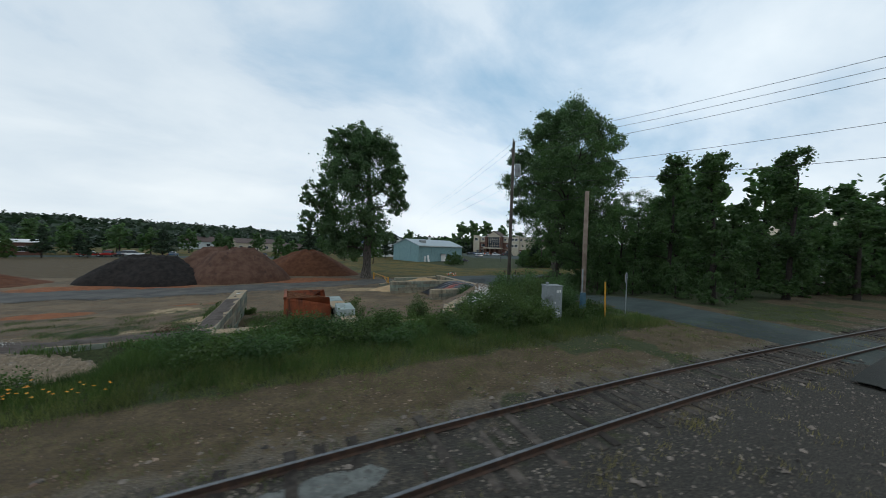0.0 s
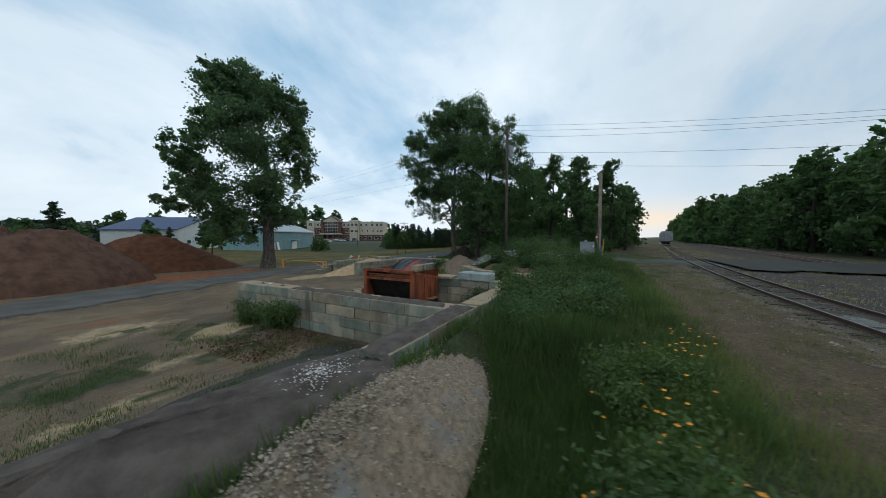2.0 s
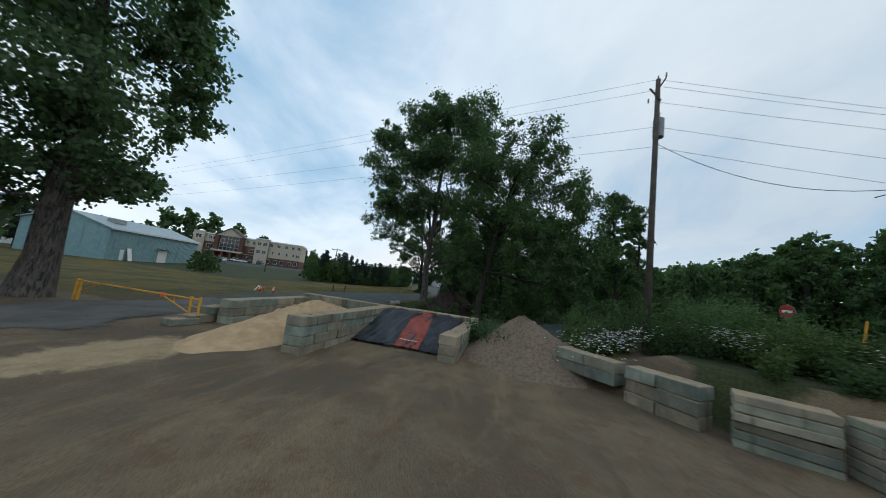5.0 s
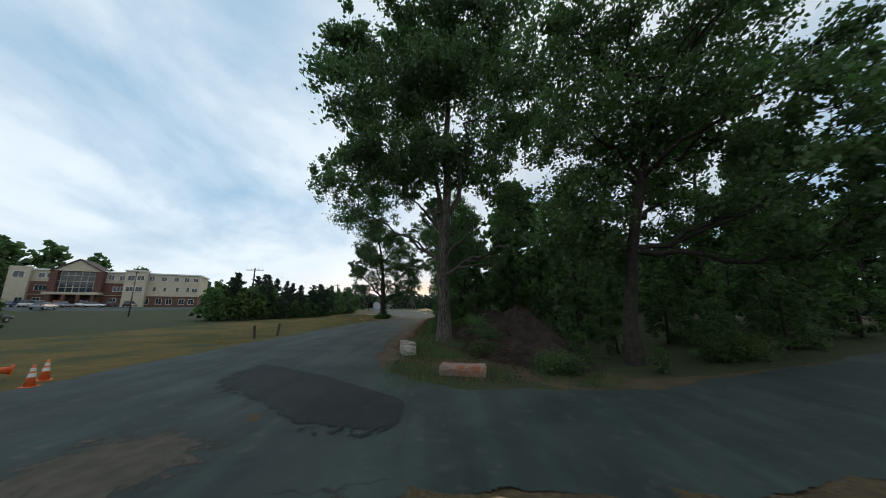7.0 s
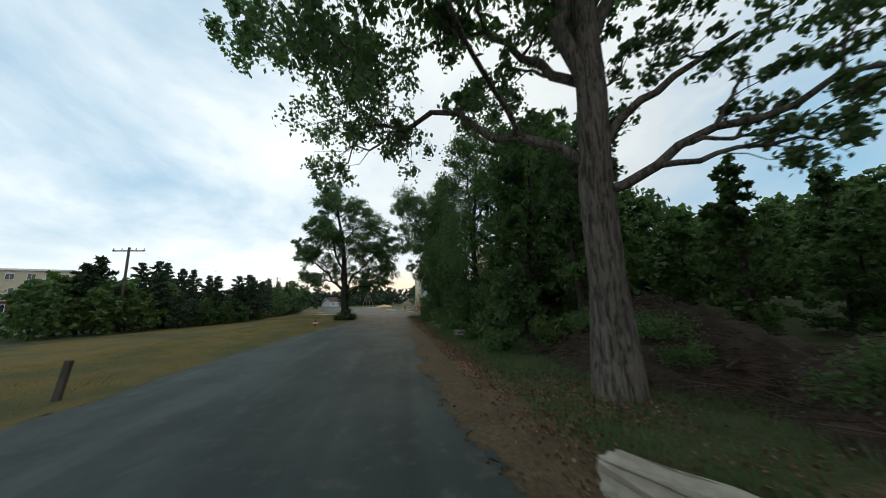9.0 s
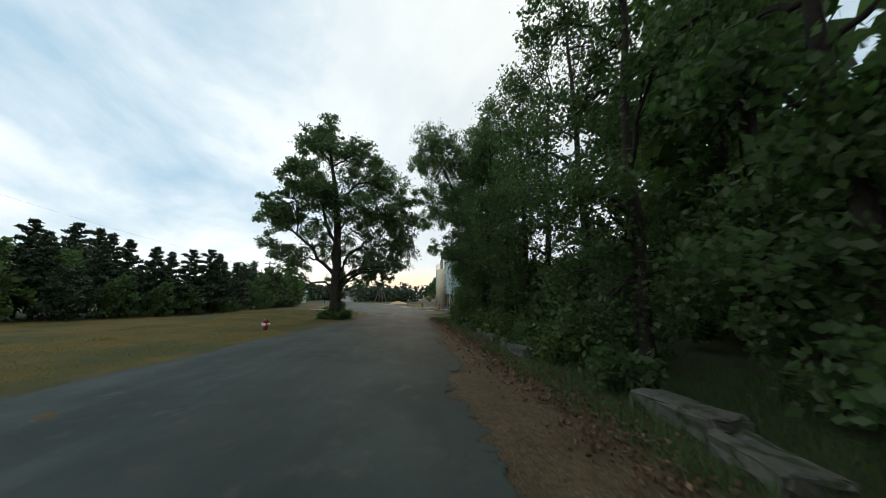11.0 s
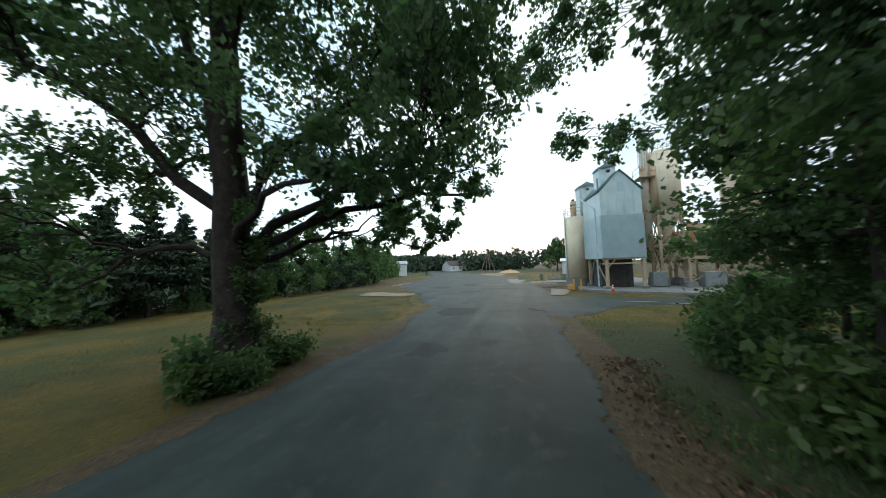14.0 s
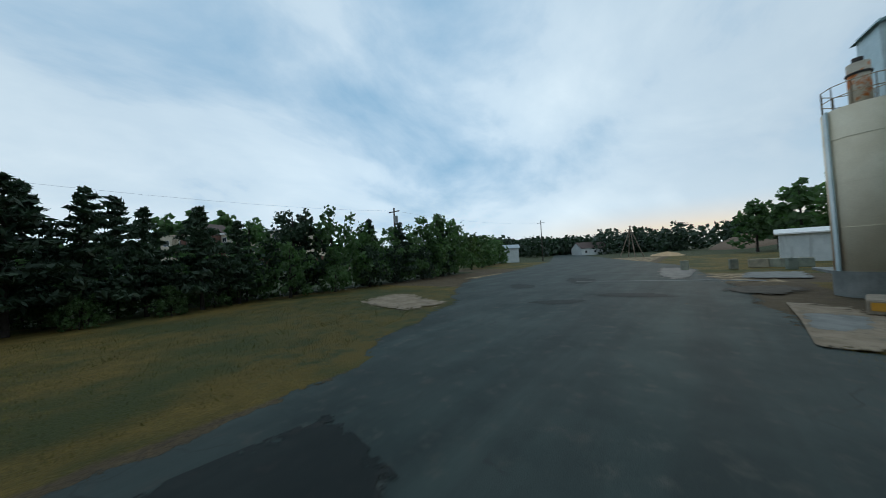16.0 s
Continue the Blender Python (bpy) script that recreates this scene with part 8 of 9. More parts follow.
def low_hall(x, y, rz, L, D, eave, ridge, wall, roof, label, wins, name="low_building", cupola=False, z=0.0, porch=False):
    th = thing(name, x, y, z - 0.1, label, "building", rz)
    a, b = bmesh.new(), bmesh.new()
    gabled(a, b, L, D, eave, ridge)
    part("wall", a, wall, th)
    part("roof", b, roof, th)
    for k in range(wins):
        window(th, L * (k + 0.5) / wins, -0.05, eave * 0.52, 1.3, 1.3)
    if cupola:
        part("cupola", one(box, (L / 2, D / 2, ridge + 0.9), (1.4, 1.4, 2.0), bevel=0.05), M_WHITE, th, "white louvred cupola")
        part("cupola_roof", one(cyl, (L / 2, D / 2, ridge + 1.9), (L / 2, D / 2, ridge + 3.2), 1.3, 0.05, 4), M_DARKROOF, th)
    if porch:
        for k in range(4):
            part("porch_post", one(box, (1 + k * (L - 2) / 3, -2.0, 1.3), (0.22, 0.22, 2.6)), M_WHITE, th)
        part("porch_roof", one(box, (L / 2, -1.2, 2.7), (L, 2.4, 0.2)), M_DARKROOF, th)
    return th


low_hall(-25, 167, 18, 22, 12, 4.2, 6.2, M_CREAM, M_DARKROOF, "long low hall with a brown roof and white cupola", 6, cupola=True)
low_hall(-8, 141, 4, 11, 9, 3.0, 4.7, M_BRICKW, M_DARKROOF, "small brown-roofed house with a white porch", 3, name="house", porch=True)
low_hall(-78, 98, 32, 22, 10, 3.3, 3.9, M_BRICKW, M_WHITE, "low red brick shop with a pale flat roof edge", 4)
low_hall(62, 160, -10, 24, 14, 5.5, 8.2, M_DARKROOF, M_SHEDROOF, "dark barn-like hall with a small cupola", 4, cupola=True, z=1.2)
low_hall(-52, 190, 10, 14, 9, 4.0, 6.5, M_PALEWALL, M_DARKROOF, "pale house among trees", 3, name="house")
low_hall(-80, 220, 20, 12, 9, 5.0, 8.0, M_PALEWALL, M_DARKROOF, "white gabled house on the slope", 3, name="house")
low_hall(174, 88, -60, 9, 6, 4.6, 5.6, M_PALEWALL, M_SHEDROOF, "small white metal shed beside the far road", 1, name="far_shed")
low_hall(150.6, 24.8, 82, 4.8, 6, 3.4, 3.9, M_PALEWALL, M_WHITE, "low white block building at the plant yard edge", 1, name="far_shed")
low_hall(262, 84, -40, 16, 9, 4.0, 7.0, M_PALEWALL, M_DARKROOF, "white house far down the road", 3, name="house")

# three-storey offices of cream stucco over red brick
of = thing("office_building", 108.4, 165.5, 1.5, "three-storey cream and red brick office building with gabled portico", "building", -61.1)
OL, OD, OH = 46.0, 16.0, 11.6
part("brick_storey", one(box, (OL / 2, OD / 2, 1.9), (OL, OD, 3.8)), M_BRICKW, of, "red brick ground storey")
part("upper_wall", one(box, (OL / 2, OD / 2, 7.6), (OL - 0.1, OD - 0.1, 7.7)), M_CREAM, of, "cream stucco upper storeys")
part("string_course", one(box, (OL / 2, -0.05, 4.1), (OL + 0.2, 0.3, 0.6), bevel=0.03), M_CREAM, of)
part("parapet", one(box, (OL / 2, OD / 2, OH + 0.1), (OL + 0.7, OD + 0.7, 0.5), bevel=0.05), M_WHITE, of, "pale projecting parapet cornice")
part("brick_wing", one(box, (7.0, -0.15, 6.0), (13.6, 0.3, 3.9)), M_BRICKW, of)
part("brick_wing", one(box, (24.5, -0.15, 6.0), (7.0, 0.3, 3.9)), M_BRICKW, of)
part("end_bay", one(box, (2.3, -0.6, 6.2), (4.4, 1.2, 12.4), bevel=0.04), M_CREAM, of)
part("corner_bay", one(box, (28.8, -0.9, 6.2), (5.6, 1.8, 12.2), bevel=0.04), M_CREAM, of)
part("corner_cornice", one(box, (28.8, -0.9, 12.4), (6.2, 2.4, 0.4), bevel=0.05), M_WHITE, of)
pb = bmesh.new()
pv = [pb.verts.new(p) for p in ((9.5, -2.2, 11.4), (20.5, -2.2, 11.4), (15, -2.2, 15.0), (9.5, 6, 11.4), (20.5, 6, 11.4), (15, 6, 15.0))]
for q in ((0, 1, 2), (3, 4, 5), (0, 2, 5, 3), (1, 2, 5, 4), (0, 1, 4, 3)):
    pb.faces.new([pv[i] for i in q])
part("portico_gable", pb, M_CREAM, of, "cream gable over the entrance")
for sx, a in ((1, (9.0, 11.3)), (-1, (21.0, 11.3))):
    dxy = Vector((15 - a[0], 0, 15.2 - a[1]))
    part("gable_trim", one(box, (0, 0, 0), (dxy.length, 8.8, 0.35), Matrix.Translation(((a[0] + 15) / 2, 1.8, (a[1] + 15.3) / 2)) @ Matrix.Rotation(-math.atan2(dxy.z, dxy.x), 4, "Y")), M_DARKROOF, of, "brown gable roof slope")
for x in (9.9, 20.1):
    part("brick_pier", one(box, (x, -1.2, 5.7), (1.6, 2.4, 11.4), bevel=0.05), M_BRICKW, of)
part("curtain_wall", one(box, (15, -0.9, 8.0), (8.6, 1.0, 6.6)), M_PANE, of, "tall blue-tinted glazed entrance wall")
for k in range(6):
    part("mullion", one(box, (11.2 + k * 1.52, -1.44, 8.0), (0.12, 0.1, 6.6)), M_CREAM, of)
for z in (6.2, 8.2, 10.0):
    part("transom", one(box, (15, -1.445, z), (8.6, 0.08, 0.14)), M_CREAM, of)
part("entrance_canopy", one(box, (15, -2.2, 4.3), (12.5, 3.0, 0.8), bevel=0.05), M_CREAM, of)
for x in (10.2, 13.4, 16.6, 19.8):
    part("column", one(box, (x, -3.2, 1.95), (0.8, 0.8, 3.9), bevel=0.04), M_BRICKW, of)
for x, y in ((6.5, -0.02), (8.3, -0.02), (22.2, -0.02), (24.9, -0.02), (26.0, -0.02), (32.5, 0), (35.8, 0), (39.2, 0), (42.2, 0), (44.8, 0)):
    window(of, x, y - 0.02, 9.9, 1.3, 1.5)
for x in (27.6, 30.0):
    window(of, x, -1.82, 9.9, 1.7, 1.6)
    window(of, x, -1.82, 6.1, 1.7, 1.6)
for x in (33.5, 36.4, 39.8, 42.8):
    window(of, x, -0.02, 6.3, 0.8, 1.5, mull=0)
window(of, 44.8, -0.02, 6.2, 1.5, 1.4)
window(of, 2.3, -1.22, 9.9, 2.2, 1.8)
for x in (3.5, 6.5, 23.5, 31.8, 35.2, 38.0, 41.5, 44.2):
    window(of, x, -0.06 if x > 5 else -1.22, 2.0, 1.5, 1.9)
window(of, 24.5, -0.32, 6.0, 2.6, 1.6, mull=2)
window(of, 7.0, -0.32, 6.0, 2.6, 1.6, mull=2)


# ---- parked cars
def car_paint(name, c):
    m = plain(name, c, tuple(v * 0.9 for v in c), 2, 0.3, 0.1, bump_h=0)
    return m


CAR_PAINT = {"white": car_paint("white_car_paint", (0.70, 0.71, 0.72)), "silver": car_paint("silver_car_paint", (0.38, 0.40, 0.42)), "dark": car_paint("dark_car_paint", (0.035, 0.042, 0.055)), "orange": car_paint("orange_car_paint", (0.75, 0.14, 0.02)), "red": car_paint("red_car_paint", (0.42, 0.03, 0.025)), "blue": car_paint("blue_car_paint", (0.06, 0.13, 0.24))}


def car_master(colour, shape):
    th = thing("pickup" if shape == "pickup" else "car", 0, 0, -500, f"{colour} parked {'pickup truck' if shape == 'pickup' else 'hatchback' if shape == 'suv' else 'saloon car'} on the car park asphalt", "pickup" if shape == "pickup" else "car")
    L, W_, hb = 4.6, 1.8, 0.85
    prof = {"sedan": [(-2.3, 0.45), (-2.28, 0.85), (-1.5, 0.95), (1.0, 0.98), (2.1, 0.82), (2.3, 0.6), (2.3, 0.4)], "suv": [(-2.3, 0.45), (-2.3, 1.05), (-1.5, 1.08), (1.0, 1.08), (2.1, 0.95), (2.3, 0.6), (2.3, 0.4)], "pickup": [(-2.7, 0.5), (-2.7, 1.05), (-0.6, 1.05), (1.2, 1.12), (2.5, 1.02), (2.65, 0.7), (2.65, 0.45)]}[shape]
    cab = {"sedan": [(-1.75, 0.93), (-1.05, 1.42), (0.3, 1.45), (1.15, 0.96)], "suv": [(-2.25, 1.05), (-2.0, 1.68), (0.3, 1.72), (1.15, 1.06)], "pickup": [(-0.7, 1.04), (-0.6, 1.72), (0.7, 1.75), (1.4, 1.08)]}[shape]

    def loft(pts, w, inset, top_from):
        bm = bmesh.new()
        rows = []
        for s in (-1, 1):
            rows.append([bm.verts.new((x, s * (w / 2 - (inset if z > top_from else 0)), z)) for x, z in pts])
        n = len(pts)
        for i in range(n - 1):
            bm.faces.new((rows[0][i], rows[0][i + 1], rows[1][i + 1], rows[1][i]))
        bm.faces.new((rows[0][n - 1], rows[0][0], rows[1][0], rows[1][n - 1]))
        bm.faces.new(rows[0]), bm.faces.new(rows[1])
        bmesh.ops.recalc_face_normals(bm, faces=bm.faces)
        bmesh.ops.bevel(bm, geom=bm.edges[:], offset=0.06, segments=2, affect="EDGES", profile=0.6)
        return bm

    part("body", loft(prof, W_, 0.08, 0.9), CAR_PAINT[colour], th, smooth=True)
    part("cabin", loft(cab, W_ - 0.12, 0.2, 1.2), M_PANE, th, "dark car windows")
    part("roof", one(box, ((cab[1][0] + cab[2][0]) / 2, 0, cab[2][1] + 0.0), (cab[2][0] - cab[1][0], W_ - 0.5, 0.06), bevel=0.02), CAR_PAINT[colour], th)
    for x in (-1.45, 1.45):
        for s in (-1, 1):
            w = part("wheel", one(cyl, (x, s * 0.78, 0.33), (x, s * 0.93, 0.33), 0.33, seg=16), M_RUBBER, th)
            part("rim", one(cyl, (x, s * 0.93, 0.33), (x, s * 0.945, 0.33), 0.21, seg=12), M_GREYBOX, w)
    e = prof[-2][0]
    for s in (-1, 1):
        part("headlight", one(box, (e - 0.06, s * 0.62, 0.72), (0.16, 0.36, 0.14), bevel=0.03), M_WHITE, th)
        part("tail_light", one(box, (prof[0][0] + 0.03, s * 0.72, 0.8), (0.1, 0.22, 0.2), bevel=0.03), M_HYDRANT, th)
    part("bumper", one(box, (e, 0, 0.48), (0.14, 1.6, 0.2), bevel=0.04), M_DARKSTEEL, th)
    return th


CARS = [("white", "suv", 91.2, 134.6, 38), ("white", "suv", 94.8, 136.3, 40), ("orange", "pickup", 101.6, 140.6, 30), ("silver", "sedan", 94.1, 129.4, 25), ("white", "pickup", 102.7, 134.5, 33), ("white", "sedan", 96.6, 124.8, -58), ("dark", "pickup", 105.3, 129.7, 32), ("dark", "suv", 104.4, 123.1, 28), ("blue", "sedan", 96.5, 145.8, 30), ("dark", "sedan", 88.5, 138.5, 30),
        ("red", "sedan", -48.0, 103.9, 15), ("red", "suv", -45.2, 105.5, 100), ("white", "suv", -40.7, 106.2, 12), ("dark", "sedan", -43.0, 106.8, 95), ("blue", "sedan", -33.0, 109.0, 95), ("white", "sedan", -25.4, 111.2, 8), ("dark", "suv", -13.9, 107.2, 170), ("silver", "sedan", -10.0, 112.0, 95), ("white", "suv", -22.0, 132.0, 20), ("dark", "sedan", 56.5, 92.5, 15), ("silver", "sedan", 77, 112, 25)]
masters = {}
for colour, shape, x, y, rz in CARS:
    m = pose(x, y, float(land(x, y)) + 0.06, 0, 0, rz)
    if (colour, shape) in masters:
        copy_thing(masters[colour, shape], m)
    else:
        masters[colour, shape] = car_master(colour, shape)
        masters[colour, shape].matrix_world = m
ribbon("car_park", [(84, 152, 72, 110), (93, 158, 82, 106), (100, 160, 96, 106), (112, 148, 112, 108), (124, 124, 122, 108)], M_ROAD, "grey asphalt car park before the offices", "car park", 0.05, step=3.0, seed=31)
ribbon("car_park", [(-75, 104, -75, 100), (-50, 112, -48, 101), (-20, 118, -20, 104), (-4, 118, -4, 104)], M_ROAD, "grey asphalt car park beyond the yard", "car park", 0.05, step=3.0, seed=32)
lp = thing("lamp_post", 74.0, 92.0, 0.3, "dark slim car park lamp post with a flat head", "lamp post", 20)
part("shaft", one(cyl, (0, 0, 0), (0, 0, 8.2), 0.11, 0.07, 10), M_POLE_DARK, lp, smooth=True)
part("lamp_head", one(box, (0.35, 0, 8.2), (0.8, 0.35, 0.16), bevel=0.04), M_DARKSTEEL, lp)
fp = thing("utility_pole", 180.3, 73.4, 0, "tall dark utility pole beside the far road", "utility pole")
part("shaft", one(cyl, (0, 0, 0), (0, 0, 12.4), 0.17, 0.11, 10), M_POLE_DARK, fp, smooth=True)
part("crossarm", one(box, (0, 0, 11.6), (0.12, 2.2, 0.12)), M_POLE_DARK, fp)
fp2 = thing("utility_pole", 118.0, 69.0, 0, "dark utility pole with a short crossarm in the pines", "utility pole")
part("shaft", one(cyl, (0, 0, 0), (0, 0, 9.6), 0.16, 0.11, 10), M_POLE_DARK, fp2, smooth=True)
part("crossarm", one(box, (0, 0, 9.1), (0.12, 2.0, 0.12)), M_POLE_DARK, fp2)
part("transformer", one(cyl, (0.0, -0.35, 7.6), (0.0, -0.35, 8.5), 0.24, seg=12), M_GREYBOX, fp2)
for a, b in (((73.0, 69.0, 9.2), (118, 69, 9.2)), ((118, 69, 9.2), (180.3, 73.4, 11.7))):
    tagged(quick("overhead_wire", *tubes([wire(a, b, 0.9, 0.006)], 4), M_WIRE), "thin black wire along the far hedge", "wire", group="overhead wires")
tp = thing("timber_tripod", 192, 52, 0, "tall tripod of bare timber poles at the far yard", "tripod")
for k in range(4):
    a = k * math.pi / 2 + 0.4
    part("pole", one(cyl, (math.cos(a) * 3.0, math.sin(a) * 3.0, 0), (-0.3 * math.cos(a) + 0.5 * (k - 1.5), -0.3 * math.sin(a), 9.0), 0.14, 0.1, 8), M_POLE, tp)
heap("sand_mound", 268, 21, 17, 11, 6.0, M_GRAVEL_BROWN, "large pale mound of sand far beyond the plant", 61, rough=0.15, sharp=0.6)
heap("sand_mound", 196, 44, 8, 4, 1.0, M_SAND, "low pale spoil mound at the far yard", 62, rough=0.1, sharp=0.6)


# ---- generic far trees: one master of each form, then copies
def leafy_master(kind, seed, h, wide, n, leaf, mat, label, low=0.1, name="tree"):
    r = np.random.RandomState(seed)
    cl = []
    kk = 16
    for k in range(kk):
        f = low + (0.97 - low) * (k + 0.5) / kk
        a = k * 2.4 + r.uniform(-0.5, 0.5)
        d = wide * h * math.sin(min(1.0, 0.12 + f * 0.95) * math.pi) ** 0.7 * r.uniform(0.35, 0.9)
        cl.append((math.cos(a) * d, math.sin(a) * d, f * h, wide * h * r.uniform(0.32, 0.5)))
    return tree(name, 0, 0, 0.022 * h, cl, mat, M_BARK_DARK, label, n, leaf, seed, fork=0.12, z=0.0, twigs=False, sides=4, sub_r=0.36)


def pine_master(seed, h, n, label, bare=0.18, wide=0.24, leaf=0.55):
    r = np.random.RandomState(seed)
    th = thing("pine_tree", 0, 0, 0, label, "tree")
    limbs = [(np.array([[0, 0, -0.3], [0.05, 0, h * 0.5], [0, 0.05, h]]), np.array([0.022 * h, 0.013 * h, 0.01]))]
    C = []
    for k in range(38):
        f = bare + (1 - bare) * (k // 2 * 2 + 0.3 * (k % 2)) / 37
        a = k * 2.399 + r.normal() * 0.3
        ln = wide * h * (1 - f) ** 0.8 * r.uniform(0.4, 1.3) + 0.12
        z0 = f * h
        e = np.array([math.cos(a) * ln, math.sin(a) * ln, z0 + ln * r.uniform(0.0, 0.25)])
        limbs.append((np.array([[0, 0, z0], e * [0.6, 0.6, 0] + [0, 0, z0 + 0.02 * ln], e]), np.array([0.05, 0.03, 0.01])))
        m = max(4, int(n / 38 * (0.4 + 1.2 * (1 - f))))
        u = r.rand(m) ** 0.6
        p = np.array([0, 0, z0]) + (e - [0, 0, z0]) * u[:, None] + r.normal(size=(m, 3)) * np.array([0.20, 0.20, 0.09]) * (0.3 + ln * 0.45)
        C.append(p)
    v, f = tubes(limbs, 5)
    quick("trunk", v, f, M_BARK_DARK, th, smooth=True)
    v, f = leaves(r, np.concatenate(C), leaf, 2.8, 0.0)
    quick("crown", v, f, M_PINE, th)
    return th


def put_copies(masters_, spots, rng, smin=0.9, smax=1.1, base=1.0):
    for k, (x, y, h) in enumerate(spots):
        i = rng.randint(len(masters_))
        src, h0, _ = masters_[i]
        s = h / h0
        w = s * rng.uniform(smin, smax)
        m = pose(x, y, float(land(x, y)) - 0.1, 0, 0, rng.uniform(0, 360)) @ Matrix.Diagonal((w, w, s, 1))
        if masters_[i][2] is None:
            src.matrix_world = m
            masters_[i][2] = True
        else:
            c = copy_thing(src, m)
            c.matrix_basis = m


rw = np.random.RandomState(55)
woods_m = [[leafy_master("w", 900 + k, 15.0, 0.27, 2000, 0.54, (M_LEAF_WOOD, M_LEAF_DARK, M_LEAF_WOOD)[k], "dark leafy tree in the woods along the railway", low=0.04), 15.0, None] for k in range(3)]
spots = []
for x in np.arange(36, 108, 6.0):
    edge = float(spur(x)) + 10
    for y in np.arange(edge, 24, 6.2):
        near = y - edge < 4
        top = float(np.interp(x, [36, 50, 53, 60, 75, 95, 108], [5.5, 7.0, 19, 22, 21, 18, 12]))
        h = top * (rw.uniform(0.72, 0.85) if near else rw.uniform(0.88, 1.05))
        d, q = (x - 33.8) * 0.987 - (y - 39.2) * 0.158, (x - 33.8) * 0.158 - (y - 39.2) * 0.987
        h = min(h, 2.4 + d * (0.25 if q > d else 0.31 if q > 0.75 * d else 1.0))
        # a thin place in the wood lets the sky through
        if (x - 65.5) * 0.104 - (y - 38.3) * 0.994 < 1.5 * ((x - 65.5) * 0.994 + (y - 38.3) * 0.104) or 38.6 - y < 1.5 * (x - 61.3) or 38.9 - y < 1.4 * (x - 57.4):
            h = min(h, 7.5)
        if x > 88 and y > 8:
            continue
        spots.append((x + rw.uniform(-1.8, 1.8), y + rw.uniform(-1.5, 1.5), h))
for x in np.arange(38, 330, 6.5):
    for row in range(3):
        y = -24.5 - 0.055 * (x - 40) - row * 7 if x < 175 else -34 - row * 8 - 0.1 * (x - 175)
        spots.append((x + rw.uniform(-2, 2), y + rw.uniform(-2, 2), rw.uniform(14.2, 17.4) + row * 1.2))
for x in np.arange(14, 40, 6):
    spots.append((x + rw.uniform(-2, 2), -34 - (38 - x) * 0.5 + rw.uniform(-2, 2), rw.uniform(10, 13)))
far_m = [[leafy_master("f", 910 + k, 15.0, 0.29, 650, 1.1, (M_LEAF_WOOD, M_LEAF_DARK)[k], "dark leafy tree in the woods along the railway", low=0.04), 15.0, None] for k in range(2)]
near_m = [[leafy_master("k", 920 + k, 15.0, 0.27, 2600, 0.46, M_LEAF_DARK, "dark leafy tree in the woods along the railway", low=0.04), 15.0, None] for k in range(2)]
put_copies(near_m, [q for q in spots if q[0] < 76 and q[1] < -15], rw)
put_copies(woods_m, [q for q in spots if q[0] < 112 and not (q[0] < 76 and q[1] < -15)], rw)
put_copies(far_m, [q for q in spots if q[0] >= 112], rw)
round_m = [[leafy_master("r", 930 + k, 8.0, 0.34, 900, 0.52, (M_LEAF_DARK, M_LEAF_WOOD)[k], "round-crowned green tree near the car park", low=0.22), 8.0, None] for k in range(2)]
ROUND = [(-66, 108, 8), (-56, 114, 7.5), (-47, 116, 9), (-41, 119, 8.5), (-22, 125, 7), (-6, 121, 7.5), (-1.5, 117, 6.0), (-27, 140, 8), (-52, 128, 9), (-60, 122, 9), (-72, 132, 10), (-36, 138, 9), (-15, 150, 9), (4, 148, 9), (10, 135, 9), (20, 84, 8), (14, 98, 7), (-3, 88, 5), (70, 150, 9), (80, 158, 10), (88, 165, 10), (100, 172, 9),
         (120, 186, 23), (128, 180, 23), (136, 172, 20), (143, 160, 16), (112, 190, 22), (150, 150, 13), (158, 138, 12), (146, 116, 8), (66, 176, 14), (52, 172, 13), (40, 170, 14), (30, 176, 14), (126, 112, 5), (196, 19, 15), (203, 12, 16), (199, 26, 13), (215, 20, 12), (190, 8, 13)]
put_copies(round_m, ROUND, rw)
pine_m = [[pine_master(950 + k, 9.0, 1900, "dark ragged pine in the row behind the lawn", leaf=0.30, wide=0.37), 9.0, None] for k in range(3)]
PINES = [(86.5, 63.5, 7.2), (88.8, 63.0, 7.6), (91.2, 63.4, 7.4), (93.6, 64.0, 6.6), (96.2, 63.8, 6.9), (98.6, 64.8, 6.2), (83.6, 65.0, 7.0), (80.5, 66.5, 7.6), (77, 68, 7.0), (104.5, 67.0, 7.4), (112.0, 66.5, 7.4), (116.0, 66.0, 7.2), (127, 68.5, 8.2), (-33, 101, 8.5), (-53, 97, 7.5), (-50, 104, 6), (4.0, 118, 12), (22, 124, 9), (26, 121, 7), (33, 116, 9), (36, 113, 10), (-70, 99, 7), (72, 72, 7.5), (-46, 98, 5), (80, 72.5, 8.6), (84.5, 73.5, 9.4), (88.5, 75, 9.6), (93, 75.5, 9.2), (76, 74, 8.8), (98, 74, 8.4)]
pine_near = [[pine_master(960 + k, 9.0, 4200, "dark ragged pine in the row behind the lawn", leaf=0.20, wide=0.36), 9.0, None] for k in range(3)]
put_copies(pine_near, [q for q in PINES if 76 < q[0] < 120], rw)
put_copies(pine_m, [q for q in PINES if not 76 < q[0] < 120], rw)
hedge_m = [[leafy_master("h", 970 + k, 5.0, 0.5, 1150, 0.33, (M_LEAF_DARK, M_WEED, M_LEAF_WOOD)[k], "broad unclipped shrub in the hedge behind the lawn", low=0.03, name="shrub"), 5.0, None] for k in range(3)]
